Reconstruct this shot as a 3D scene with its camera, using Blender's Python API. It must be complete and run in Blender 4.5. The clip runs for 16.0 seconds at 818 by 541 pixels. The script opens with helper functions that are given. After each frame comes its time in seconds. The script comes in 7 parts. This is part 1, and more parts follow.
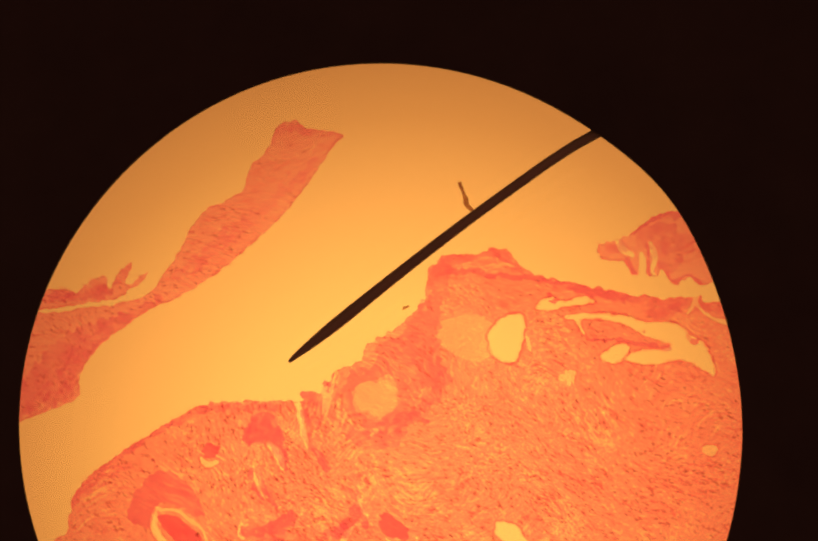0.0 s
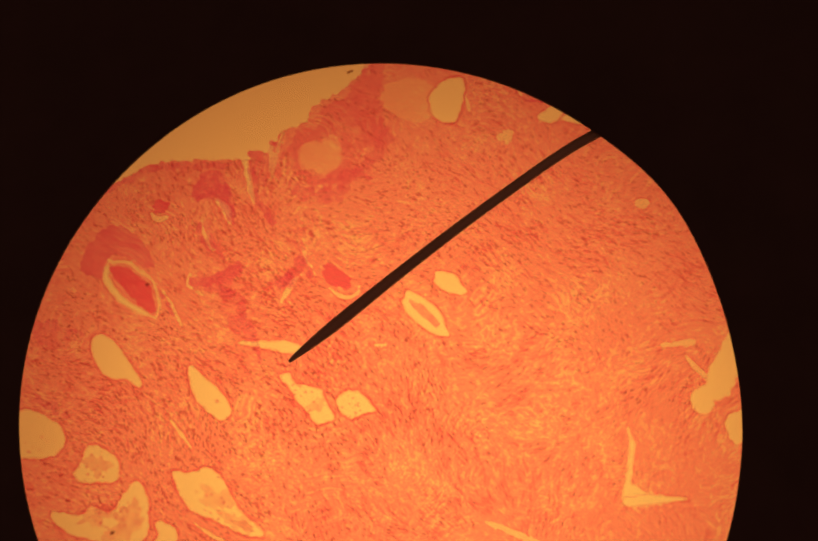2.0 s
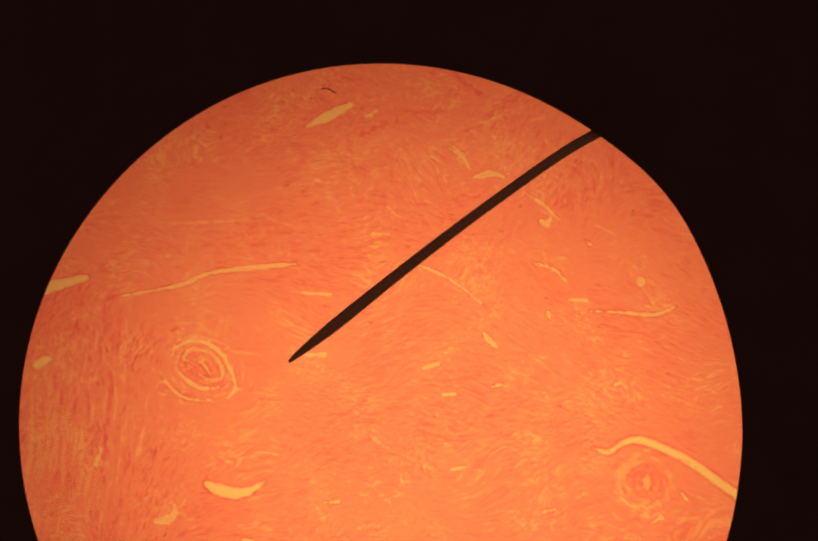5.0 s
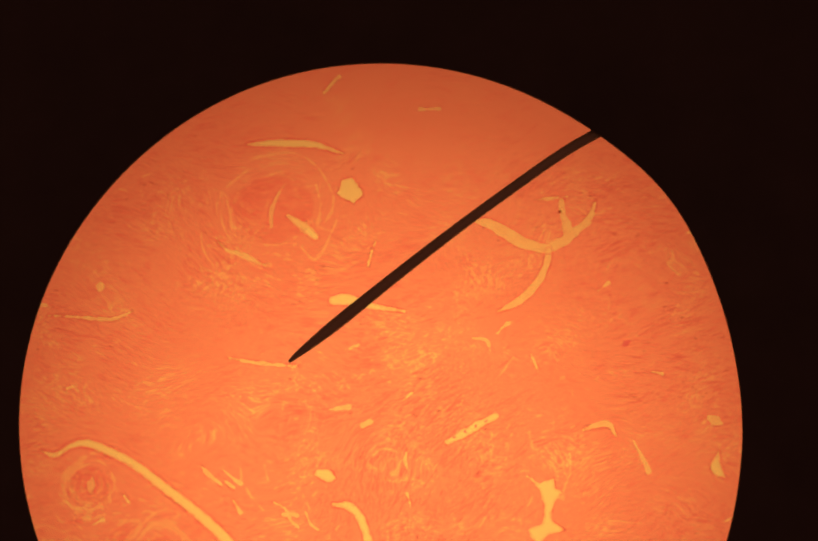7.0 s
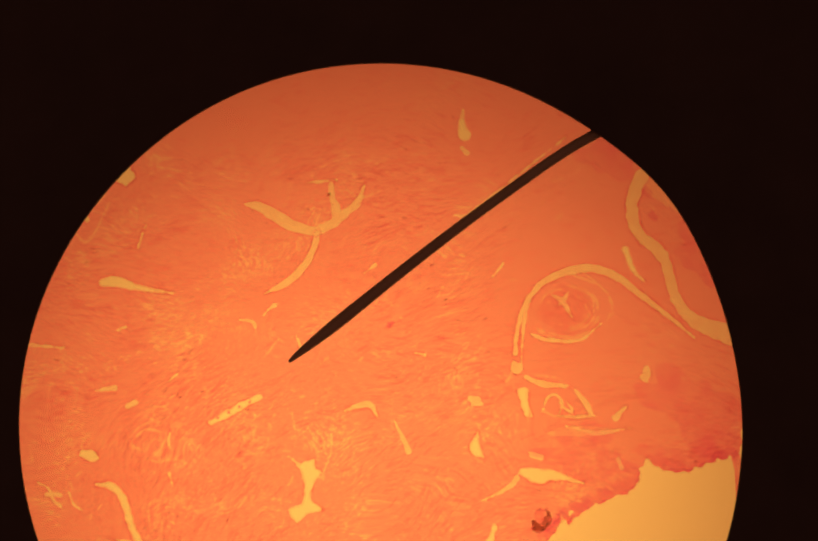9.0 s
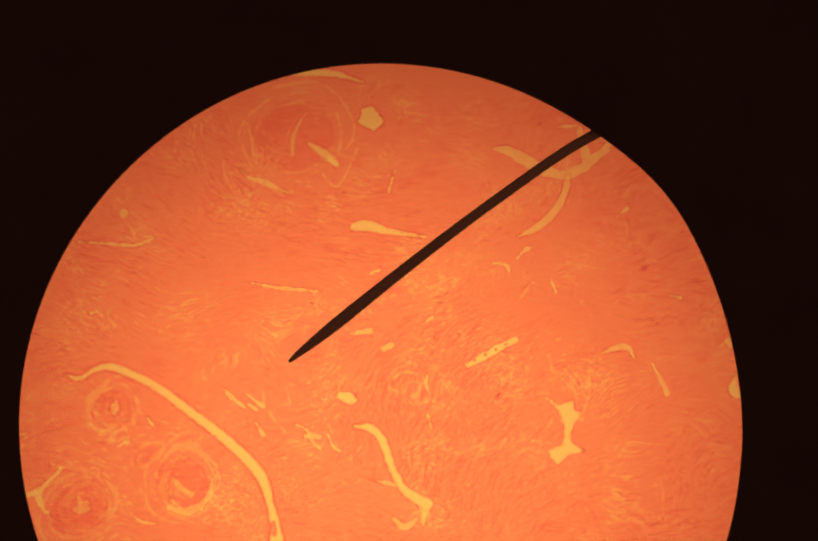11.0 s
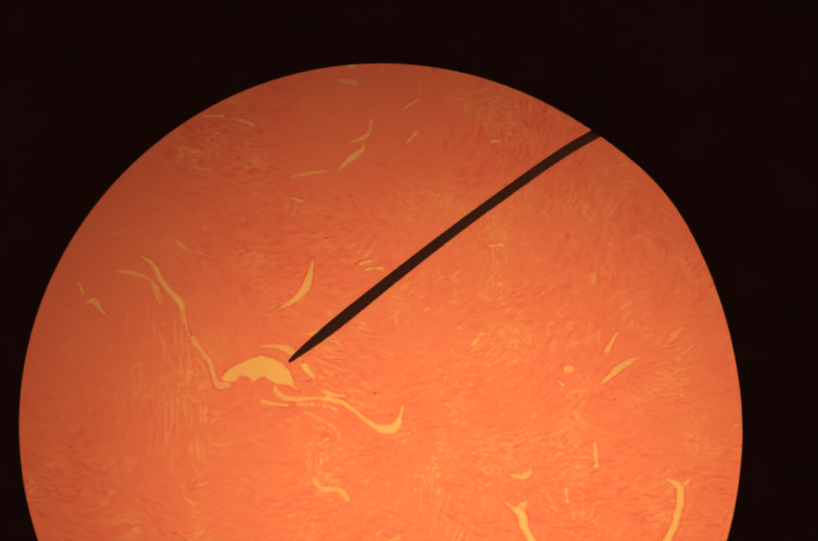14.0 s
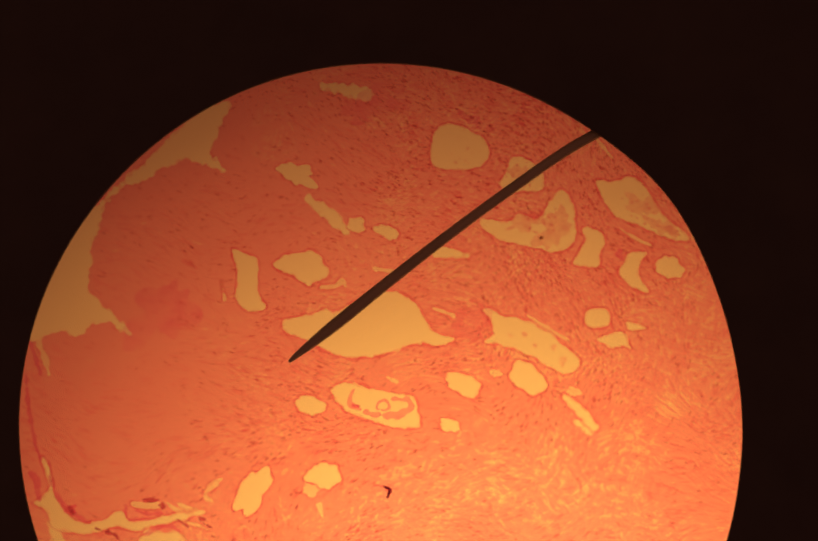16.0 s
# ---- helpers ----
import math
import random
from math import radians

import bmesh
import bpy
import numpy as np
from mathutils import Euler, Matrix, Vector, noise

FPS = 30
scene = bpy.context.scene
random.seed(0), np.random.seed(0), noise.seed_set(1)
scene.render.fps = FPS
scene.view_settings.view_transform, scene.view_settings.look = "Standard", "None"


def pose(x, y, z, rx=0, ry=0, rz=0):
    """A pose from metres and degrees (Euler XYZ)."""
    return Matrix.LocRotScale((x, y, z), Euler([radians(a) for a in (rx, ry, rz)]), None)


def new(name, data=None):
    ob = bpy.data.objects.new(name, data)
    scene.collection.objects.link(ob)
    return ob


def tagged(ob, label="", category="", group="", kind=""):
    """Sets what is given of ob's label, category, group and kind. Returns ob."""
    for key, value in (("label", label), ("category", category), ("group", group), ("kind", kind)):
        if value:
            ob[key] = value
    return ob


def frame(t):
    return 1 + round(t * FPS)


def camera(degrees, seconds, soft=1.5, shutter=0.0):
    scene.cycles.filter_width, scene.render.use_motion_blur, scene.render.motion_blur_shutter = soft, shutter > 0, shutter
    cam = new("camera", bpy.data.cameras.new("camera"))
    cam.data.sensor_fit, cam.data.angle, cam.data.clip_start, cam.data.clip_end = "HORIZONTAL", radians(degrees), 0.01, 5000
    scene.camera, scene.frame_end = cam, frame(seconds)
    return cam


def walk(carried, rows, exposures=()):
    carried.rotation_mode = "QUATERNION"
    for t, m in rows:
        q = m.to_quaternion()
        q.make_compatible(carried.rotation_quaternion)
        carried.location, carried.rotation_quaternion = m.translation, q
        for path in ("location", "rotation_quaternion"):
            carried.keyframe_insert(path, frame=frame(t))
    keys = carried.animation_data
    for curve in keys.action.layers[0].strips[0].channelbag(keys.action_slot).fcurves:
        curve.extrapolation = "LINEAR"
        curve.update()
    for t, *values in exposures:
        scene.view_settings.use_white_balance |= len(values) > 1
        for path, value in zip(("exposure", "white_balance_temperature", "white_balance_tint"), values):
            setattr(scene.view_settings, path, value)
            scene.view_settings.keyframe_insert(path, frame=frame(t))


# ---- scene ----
K = 7.2e-6                                  # metres for one unit of the specimen's map
FOCAL = 1892.743                           # lens to specimen, in map units
D = FOCAL * K
EYE = pose(43.287 * K, -262.506 * K, 1873.952 * K, 7.97624, 1.29778, 0.18183)
cam = camera(45.0, 16.0, soft=2.2)
scene.cycles.transparent_max_bounces = 32   # many thin stained layers lie over one another
walk(cam, [(0, EYE), (16, EYE)],
     exposures=[(t, e, k, 10 + tint) for t, e, k, tint in (
         (0, 0.25, 6650, 1), (0.5, 0.12, 6650, 5), (1.0, 0.04, 6700, 4), (1.5, -0.02, 6700, 2), (2.0, 0.0, 6700, 4), (2.5, 0.04, 6750, 7), (3.0, -0.1, 6750, 9), (3.5, -0.13, 6650, 9), (4.0, -0.1, 6550, 4), (4.5, 0.08, 6450, 3), (4.7, 0.08, 6450, 2),
         (7.0, 0.05, 6550, -1), (8.0, 0.06, 6600, -3), (9.0, 0.06, 6600, -3), (11.3, 0.05, 6550, 3), (12.0, 0.04, 6550, 6), (12.5, 0.05, 6450, 5), (13.2, 0.0, 6450, 4), (14.0, -0.06, 6400, 3), (14.5, -0.0, 6150, 0), (15.0, 0.12, 6050, -3), (15.5, 0.12, 6050, -3), (16.0, 0.35, 6100, -6))])

# ---- light: dim warm ambient for tube scatter, and the microscope's own lamp under the stage ----
# ambient added in place of lamp light scattered inside the tube
world = bpy.data.worlds.new("tube_scatter_ambient")
scene.world = world
world.use_nodes = True
bg = world.node_tree.nodes["Background"]
bg.inputs["Color"].default_value = (1.0, 0.30, 0.19, 1)
bg.inputs["Strength"].default_value = 0.102


# ---- materials ----
def material(name):
    m = bpy.data.materials.new(name)
    m.use_nodes = True
    nt = m.node_tree
    nt.nodes.clear()
    return m, nt, nt.nodes.new("ShaderNodeOutputMaterial")


def node(nt, kind, **values):
    n = nt.nodes.new("ShaderNode" + kind)
    for key, value in values.items():
        n.inputs[key.replace("_", " ")].default_value = value
    return n


def maths(nt, op, a, b=None, c=None):
    n = nt.nodes.new("ShaderNodeMath")
    n.operation = op
    for i, v in enumerate((a, b, c)):
        if v is None:
            continue
        if isinstance(v, (int, float)):
            n.inputs[i].default_value = v
        else:
            nt.links.new(v, n.inputs[i])
    return n.outputs[0]


def ramp(nt, factor, stops):
    n = nt.nodes.new("ShaderNodeValToRGB")
    e = n.color_ramp.elements
    while len(e) < len(stops):
        e.new(0.5)
    for el, (p, col) in zip(e, stops):
        el.position, el.color = p, (*col, 1)
    nt.links.new(factor, n.inputs[0])
    return n.outputs[0]


def map_coords(nt):
    """Places on the specimen, in units of 1000 map units."""
    tc = nt.nodes.new("ShaderNodeTexCoord")
    s = nt.nodes.new("ShaderNodeVectorMath")
    s.operation = "SCALE"
    s.inputs["Scale"].default_value = 1 / (1000 * K)
    nt.links.new(tc.outputs["Object"], s.inputs[0])
    return s.outputs[0]


def vec(nt, op, a, b=None, scale=None):
    n = nt.nodes.new("ShaderNodeVectorMath")
    n.operation = op
    for i, v in enumerate((a, b)):
        if v is None:
            continue
        if isinstance(v, tuple):
            n.inputs[i].default_value = v
        else:
            nt.links.new(v, n.inputs[i])
    if scale is not None:
        n.inputs["Scale"].default_value = scale
    return n.outputs[0]


def noise_at(nt, co, scale, detail=2.0, rough=0.5, distortion=0.0):
    n = node(nt, "TexNoise", Scale=scale, Detail=detail, Roughness=rough, Distortion=distortion)
    nt.links.new(co, n.inputs["Vector"])
    return n


def turned(nt, co, degrees, stretch):
    m = nt.nodes.new("ShaderNodeMapping")
    m.vector_type = "POINT"
    m.inputs["Rotation"].default_value = (0, 0, radians(degrees))
    nt.links.new(co, m.inputs["Vector"])
    return vec(nt, "MULTIPLY", m.outputs[0], stretch)


CALM = ((-1150, -350, 300, 230), (-1340, -720, 210, 260), (2230, -1130, 260, 330), (1600, -790, 620, 170), (-1110, -1960, 190, 330), (-600, -1700, 120, 130))   # places with texture faded to imitate hazy, soft focus: middle and reach


def stained(name, dense, mid, pale, coarse=0.5, fine=1.0):
    """Stained tissue: what passes through it is tinted; wavy bundles of fibres with paler slits between them."""
    m, nt, out = material(name)
    co = map_coords(nt)
    w1 = vec(nt, "SCALE", vec(nt, "SUBTRACT", noise_at(nt, co, 3.2, 1).outputs["Color"], (0.5, 0.5, 0.5)), scale=0.34)
    w2 = vec(nt, "SCALE", vec(nt, "SUBTRACT", noise_at(nt, co, 13.0, 1).outputs["Color"], (0.5, 0.5, 0.5)), scale=0.055)
    wavy = vec(nt, "ADD", vec(nt, "ADD", co, w1), w2)
    a = noise_at(nt, turned(nt, wavy, 18, (55, 170, 1)), 1.0, 3.0, 0.62).outputs["Fac"]
    b = noise_at(nt, turned(nt, wavy, -42, (60, 190, 1)), 1.0, 3.0, 0.62).outputs["Fac"]
    pick = noise_at(nt, co, 2.3, 1.5).outputs["Fac"]
    pick = maths(nt, "MULTIPLY_ADD", maths(nt, "SUBTRACT", pick, 0.5), 6.0, 0.5)
    pick_n = nt.nodes.new("ShaderNodeMix")
    pick_n.data_type = "FLOAT"
    pick_n.clamp_factor = True
    nt.links.new(pick, pick_n.inputs[0])
    nt.links.new(a, pick_n.inputs[2])
    nt.links.new(b, pick_n.inputs[3])
    fibre = pick_n.outputs[0]
    grain = noise_at(nt, vec(nt, "MULTIPLY", wavy, (120, 190, 1)), 1.0, 2, 0.6).outputs["Fac"]
    large = noise_at(nt, co, 4.5, 3, 0.55).outputs["Fac"]
    curl = noise_at(nt, turned(nt, wavy, -12, (34, 72, 1)), 1.0, 2.0, 0.55, 1.4).outputs["Fac"]
    ridge = maths(nt, "ABSOLUTE", maths(nt, "SUBTRACT", curl, 0.5))
    ridge = maths(nt, "MAXIMUM", maths(nt, "MULTIPLY_ADD", ridge, -13, 1.0), 0.0)
    some = noise_at(nt, co, 9.0, 2, 0.5).outputs["Fac"]
    some = maths(nt, "MAXIMUM", maths(nt, "MULTIPLY_ADD", maths(nt, "SUBTRACT", some, 0.47), 5.0, 0.0), 0.0)
    some = maths(nt, "MINIMUM", some, 1.0)
    v = maths(nt, "MULTIPLY", maths(nt, "SUBTRACT", fibre, 0.5), 1.0 * fine)
    v = maths(nt, "MULTIPLY_ADD", maths(nt, "SUBTRACT", grain, 0.5), 1.15 * fine, v)
    v = maths(nt, "MULTIPLY_ADD", maths(nt, "MULTIPLY", ridge, some), 0.5 * fine, v)
    for x, y, a, b in CALM:
        d = vec(nt, "MULTIPLY", vec(nt, "SUBTRACT", co, (x / 1000, y / 1000, 0)), (1000 / a, 1000 / b, 0))
        ln = nt.nodes.new("ShaderNodeVectorMath")
        ln.operation = "LENGTH"
        nt.links.new(d, ln.inputs[0])
        keep = maths(nt, "MINIMUM", maths(nt, "MAXIMUM", maths(nt, "MULTIPLY_ADD", ln.outputs["Value"], 1.3, -0.7), 0.4), 1.0)
        v = maths(nt, "MULTIPLY", v, keep)
    d = vec(nt, "MULTIPLY", vec(nt, "SUBTRACT", co, (-0.05, -0.1, 0)), (1 / 0.95, 1 / 0.8, 0))   # the fibres stand out most near the free edge
    ln = nt.nodes.new("ShaderNodeVectorMath")
    ln.operation = "LENGTH"
    nt.links.new(d, ln.inputs[0])
    keep = maths(nt, "MINIMUM", maths(nt, "MAXIMUM", maths(nt, "MULTIPLY_ADD", ln.outputs["Value"], -0.6, 1.55), 0.76), 1.0)
    v = maths(nt, "MULTIPLY", v, keep)
    v = maths(nt, "MULTIPLY_ADD", maths(nt, "SUBTRACT", large, 0.5), coarse, v)
    v = maths(nt, "ADD", v, 0.47)
    col = ramp(nt, v, [(0.1, dense), (0.46, mid), (0.56, mid), (0.9, pale)])
    t = nt.nodes.new("ShaderNodeBsdfTransparent")
    nt.links.new(col, t.inputs[0])
    nt.links.new(t.outputs[0], out.inputs[0])
    return m


def tinted(name, a, b, scale=60):
    """A thin stained layer whose strength varies a little from place to place."""
    m, nt, out = material(name)
    col = ramp(nt, noise_at(nt, map_coords(nt), scale, 3, 0.6).outputs["Fac"], [(0.3, a), (0.7, b)])
    t = nt.nodes.new("ShaderNodeBsdfTransparent")
    nt.links.new(col, t.inputs[0])
    nt.links.new(t.outputs[0], out.inputs[0])
    return m


def black_metal(name, a, b, rough):
    m, nt, out = material(name)
    tc = nt.nodes.new("ShaderNodeTexCoord")
    n = noise_at(nt, tc.outputs["Object"], 900, 4, 0.6)
    p = node(nt, "BsdfPrincipled", Roughness=rough)
    nt.links.new(ramp(nt, n.outputs["Fac"], [(0.3, a), (0.7, b)]), p.inputs["Base Color"])
    bump = node(nt, "Bump", Strength=0.15, Distance=0.00002)
    nt.links.new(n.outputs["Fac"], bump.inputs["Height"])
    nt.links.new(bump.outputs[0], p.inputs["Normal"])
    nt.links.new(p.outputs[0], out.inputs[0])
    return m


def clear_glass(name):
    m, nt, out = material(name)
    t = node(nt, "BsdfTransparent", Color=(0.995, 0.995, 0.99, 1))
    g = node(nt, "BsdfGlossy", Roughness=0.02, Color=(1, 1, 1, 1))
    f = node(nt, "Fresnel", IOR=1.5)
    mix = nt.nodes.new("ShaderNodeMixShader")
    nt.links.new(maths(nt, "MINIMUM", f.outputs[0], 0.05), mix.inputs[0])
    nt.links.new(t.outputs[0], mix.inputs[1])
    nt.links.new(g.outputs[0], mix.inputs[2])
    nt.links.new(mix.outputs[0], out.inputs[0])
    return m


def lamp_glow(name):
    """The frosted lens of the lamp: warm, its falloff painted to imitate the field's vignette."""
    m, nt, out = material(name)
    tc = nt.nodes.new("ShaderNodeTexCoord")
    d = vec(nt, "SUBTRACT", tc.outputs["Object"], (70 * K, -90 * K, 0))
    d = vec(nt, "MULTIPLY", d, (0.9 / (2400 * K), 1 / (2400 * K), 0))
    ln = nt.nodes.new("ShaderNodeVectorMath")
    ln.operation = "LENGTH"
    nt.links.new(d, ln.inputs[0])
    e = nt.nodes.new("ShaderNodeEmission")
    col = ramp(nt, ln.outputs["Value"], [(0.0, (1.0, 0.445, 0.084)), (0.167, (0.95, 0.41, 0.078)), (0.3, (0.72, 0.285, 0.056)), (0.4, (0.51, 0.185, 0.038)), (0.533, (0.31, 0.102, 0.023)), (0.667, (0.17, 0.05, 0.013)), (0.8, (0.08, 0.022, 0.006)), (1.0, (0.03, 0.008, 0.002))])
    nt.links.new(col, e.inputs["Color"])
    e.inputs["Strength"].default_value = 1.25
    nt.links.new(e.outputs[0], out.inputs[0])
    return m


MUSCLE = stained("eosin_stained_muscle", (0.95, 0.37, 0.63), (0.985, 0.48, 0.73), (1.0, 0.69, 0.81), 0.32, 1.2)
CORTEX = stained("eosin_stained_edge_tissue", (0.93, 0.42, 0.72), (0.98, 0.55, 0.81), (1.0, 0.72, 0.88), 0.5, 0.8)
PATCH = tinted("dense_eosin_patch", (0.93, 0.58, 0.88), (1.0, 0.92, 0.97), 34)
PALE = stained("thin_pale_tissue", (0.99, 0.52, 0.72), (1.0, 0.63, 0.78), (1.0, 0.82, 0.89), 0.6, 0.9)
DENSE = tinted("dense_red_tissue", (0.91, 0.48, 0.82), (0.97, 0.70, 0.92), 34)
HAZE = tinted("faint_eosin_patch", (0.97, 0.70, 0.93), (1.0, 0.96, 0.99), 24)
BLOOD = tinted("red_cell_mass", (0.92, 0.36, 0.68), (0.96, 0.48, 0.78), 30)
WALL = tinted("vessel_wall_stain", (0.97, 0.76, 0.86), (1.0, 0.94, 0.97), 60)
LINING = tinted("gland_lining_stain", (0.92, 0.60, 0.75), (0.99, 0.84, 0.91), 60)
STRAND = tinted("muscle_fibre_stain", (0.97, 0.80, 0.88), (1.0, 0.95, 0.97), 20)
RED_STRAND = tinted("red_fibre_stain", (0.93, 0.62, 0.76), (0.99, 0.84, 0.90), 30)
NUCLEI = tinted("haematoxylin_nuclei", (0.74, 0.45, 0.49), (0.92, 0.66, 0.70), 90)
BAND = tinted("dense_pink_band", (0.95, 0.60, 0.86), (1.0, 0.84, 0.95), 16)
SECRETION = tinted("pale_secretion", (0.95, 0.66, 0.80), (1.0, 0.90, 0.94), 45)
# flare over narrow clefts and soft opening rims, painted as a tint; also one secretion
VEIL_TINT = tinted("flare_veil_and_secretion", (0.99, 0.76, 0.84), (1.0, 0.88, 0.93), 50)
EDGE = tinted("painted_refraction_edge", (0.91, 0.68, 0.75), (0.99, 0.88, 0.92), 70)
CLOT = tinted("dark_red_clot", (0.56, 0.24, 0.40), (0.76, 0.38, 0.54), 60)
DARK = tinted("dark_debris", (0.26, 0.14, 0.12), (0.55, 0.36, 0.28), 80)
INK = tinted("violet_debris", (0.16, 0.03, 0.14), (0.30, 0.08, 0.22), 80)
GLASS = clear_glass("slide_glass")
BLACK = black_metal("black_anodised_metal", (0.036, 0.036, 0.036), (0.050, 0.049, 0.048), 0.75)
# pointer: brown base colour lifted to stand in for the glow on the needle
POINTER = black_metal("glow_lifted_needle", (0.30, 0.28, 0.20), (0.42, 0.38, 0.26), 0.6)
GLOW = lamp_glow("frosted_lamp_lens")


# ---- building helpers ----
def part(name, bm, mat, parent, label=""):
    me = bpy.data.meshes.new(name)
    bm.to_mesh(me)
    bm.free()
    me.materials.append(mat)
    ob = new(name, me)
    ob.parent = parent
    return tagged(ob, label)


def mesh_part(name, verts, faces, mat, parent, label="", kind=""):
    me = bpy.data.meshes.new(name)
    me.from_pydata(verts, [], faces)
    me.materials.append(mat)
    ob = new(name, me)
    ob.parent = parent
    return tagged(ob, label, kind=kind)


def annulus(bm, profile, sides=256, shape=None):
    """A ring turned from a profile of (radius, height) points, closed round and round."""
    rows = []
    for r, z in profile:
        row = []
        for i in range(sides):
            a = 2 * math.pi * i / sides
            q = r * (shape(a) if shape else 1.0)
            row.append(bm.verts.new((q * math.cos(a), q * math.sin(a), z)))
        rows.append(row)
    for j in range(len(rows)):
        p, q = rows[j], rows[(j + 1) % len(rows)]
        for i in range(sides):
            k = (i + 1) % sides
            bm.faces.new((p[i], p[k], q[k], q[i]))
    bmesh.ops.recalc_face_normals(bm, faces=bm.faces)
    return bm


def smooth_line(points, step=4.0, closed=False):
    """A smooth line through the given points, in short steps."""
    p = np.array(points, float)
    n = len(p)
    out = []
    for i in range(n if closed else n - 1):
        a, b = p[i], p[(i + 1) % n]
        before = p[(i - 1) % n] if closed or i > 0 else 2 * a - b
        after = p[(i + 2) % n] if closed or i + 2 < n else 2 * b - a
        m = max(2, int(np.hypot(*(b - a)[:2]) / step))
        for t in np.arange(m) / m:
            out.append(0.5 * (2 * a + (b - before) * t + (2 * before - 5 * a + 4 * b - after) * t * t
                              + (3 * a - before - 3 * b + after) * t ** 3))
    if not closed:
        out.append(p[-1])
    return np.array(out)


def waves(seed, size, octaves=3, gain=0.55):
    """A smooth random function of the plane, between about -1 and 1."""
    r = np.random.RandomState(seed)
    terms = []
    amp, s = 1.0, size
    for _ in range(octaves):
        for _ in range(5):
            a = r.uniform(0, 2 * math.pi)
            f = 2 * math.pi / s * r.uniform(0.6, 1.4)
            terms.append((amp * 0.45, f * math.cos(a), f * math.sin(a), r.uniform(0, 6.28)))
        amp, s = amp * gain, s / 2.1

    def f(x, y):
        return sum(a * np.sin(kx * x + ky * y + ph) for a, kx, ky, ph in terms)
    return f


def near(gx, gy, xa, ya, xb, yb):
    """The part of a grid that lies within a window."""
    i0, i1 = np.searchsorted(gy[:, 0], (ya, yb))
    j0, j1 = np.searchsorted(gx[0], (xa, xb))
    return slice(i0, i1), slice(j0, j1)


# ---- shapes on the specimen: each gives a window and a distance, negative inside ----
def tube_shape(points, widths, rough=0.0, seed=1):
    """A tapering slit along a smooth line: widths are full widths at the points."""
    line = smooth_line([(*p, w) for p, w in zip(points, widths)])
    x, y, r = line[:, 0], line[:, 1], np.maximum(line[:, 2], 0.0) / 2
    m = r.max() + rough + 14
    wob = waves(seed, 26, 2)

    def dist(gx, gy):
        best = np.full(gx.shape, 16.0)
        for cx, cy, cr in zip(x, y, r):
            w = near(gx, gy, cx - cr - 16, cy - cr - 16, cx + cr + 16, cy + cr + 16)
            best[w] = np.minimum(best[w], np.hypot(gx[w] - cx, gy[w] - cy) - cr)
        return best + rough * wob(gx, gy) if rough else best
    return (x.min() - m, y.min() - m, x.max() + m, y.max() + m), dist


def blob_shape(x, y, a, b, turn=0.0, rough=0.08, seed=1, square=0.0):
    """A rounded, uneven opening with half axes a and b, turned by degrees."""
    r = np.random.RandomState(seed)
    terms = [(rough * r.uniform(0.4, 1.0) / (0.6 + 0.25 * k), k, r.uniform(0, 6.28)) for k in (2, 3, 4, 5, 7, 9, 12)]
    c, s = math.cos(radians(turn)), math.sin(radians(turn))
    m = max(a, b) * (1 + 3 * rough) + 16

    def dist(gx, gy):
        u, v = (gx - x) * c + (gy - y) * s, -(gx - x) * s + (gy - y) * c
        t = np.arctan2(v / b, u / a)
        ro = np.hypot(u / a, v / b) + 1e-9
        lim = 1 + sum(k0 * np.sin(k * t + ph) for k0, k, ph in terms) - square * 0.12 * np.cos(4 * t)
        return (ro - lim) * ro / np.sqrt((u / a ** 2) ** 2 + (v / b ** 2) ** 2 + 1e-12)
    return (x - m, y - m, x + m, y + m), dist


def area_shape(points, rough=3.0, grain=40.0, seed=1):
    """An area inside a closed smooth outline with an uneven edge."""
    line = smooth_line(points, 9.0, closed=True)
    m = rough + 16
    wob = waves(seed, grain, 3)

    def dist(gx, gy):
        far = 60.0
        best = np.full(gx.shape, far * far)
        odd = np.zeros(gx.shape, bool)
        for (x0, y0), (x1, y1) in zip(line, np.roll(line, -1, 0)):
            ex, ey = x1 - x0, y1 - y0
            w = near(gx, gy, min(x0, x1) - far, min(y0, y1) - far, max(x0, x1) + far, max(y0, y1) + far)
            px, py = gx[w] - x0, gy[w] - y0
            t = np.clip((px * ex + py * ey) / max(ex * ex + ey * ey, 1e-9), 0, 1)
            best[w] = np.minimum(best[w], (px - t * ex) ** 2 + (py - t * ey) ** 2)
            i0, i1 = np.searchsorted(gy[:, 0], sorted((y0, y1)))
            if i1 > i0:
                odd[i0:i1] ^= gx[i0:i1] < ex * (gy[i0:i1] - y0) / ey + x0
        d = np.where(odd, -1, 1) * np.sqrt(best)
        rim = np.abs(d) < far - 1
        d[rim] += rough * wob(gx[rim], gy[rim])
        return d
    return (line[:, 0].min() - m, line[:, 1].min() - m, line[:, 0].max() + m, line[:, 1].max() + m), dist


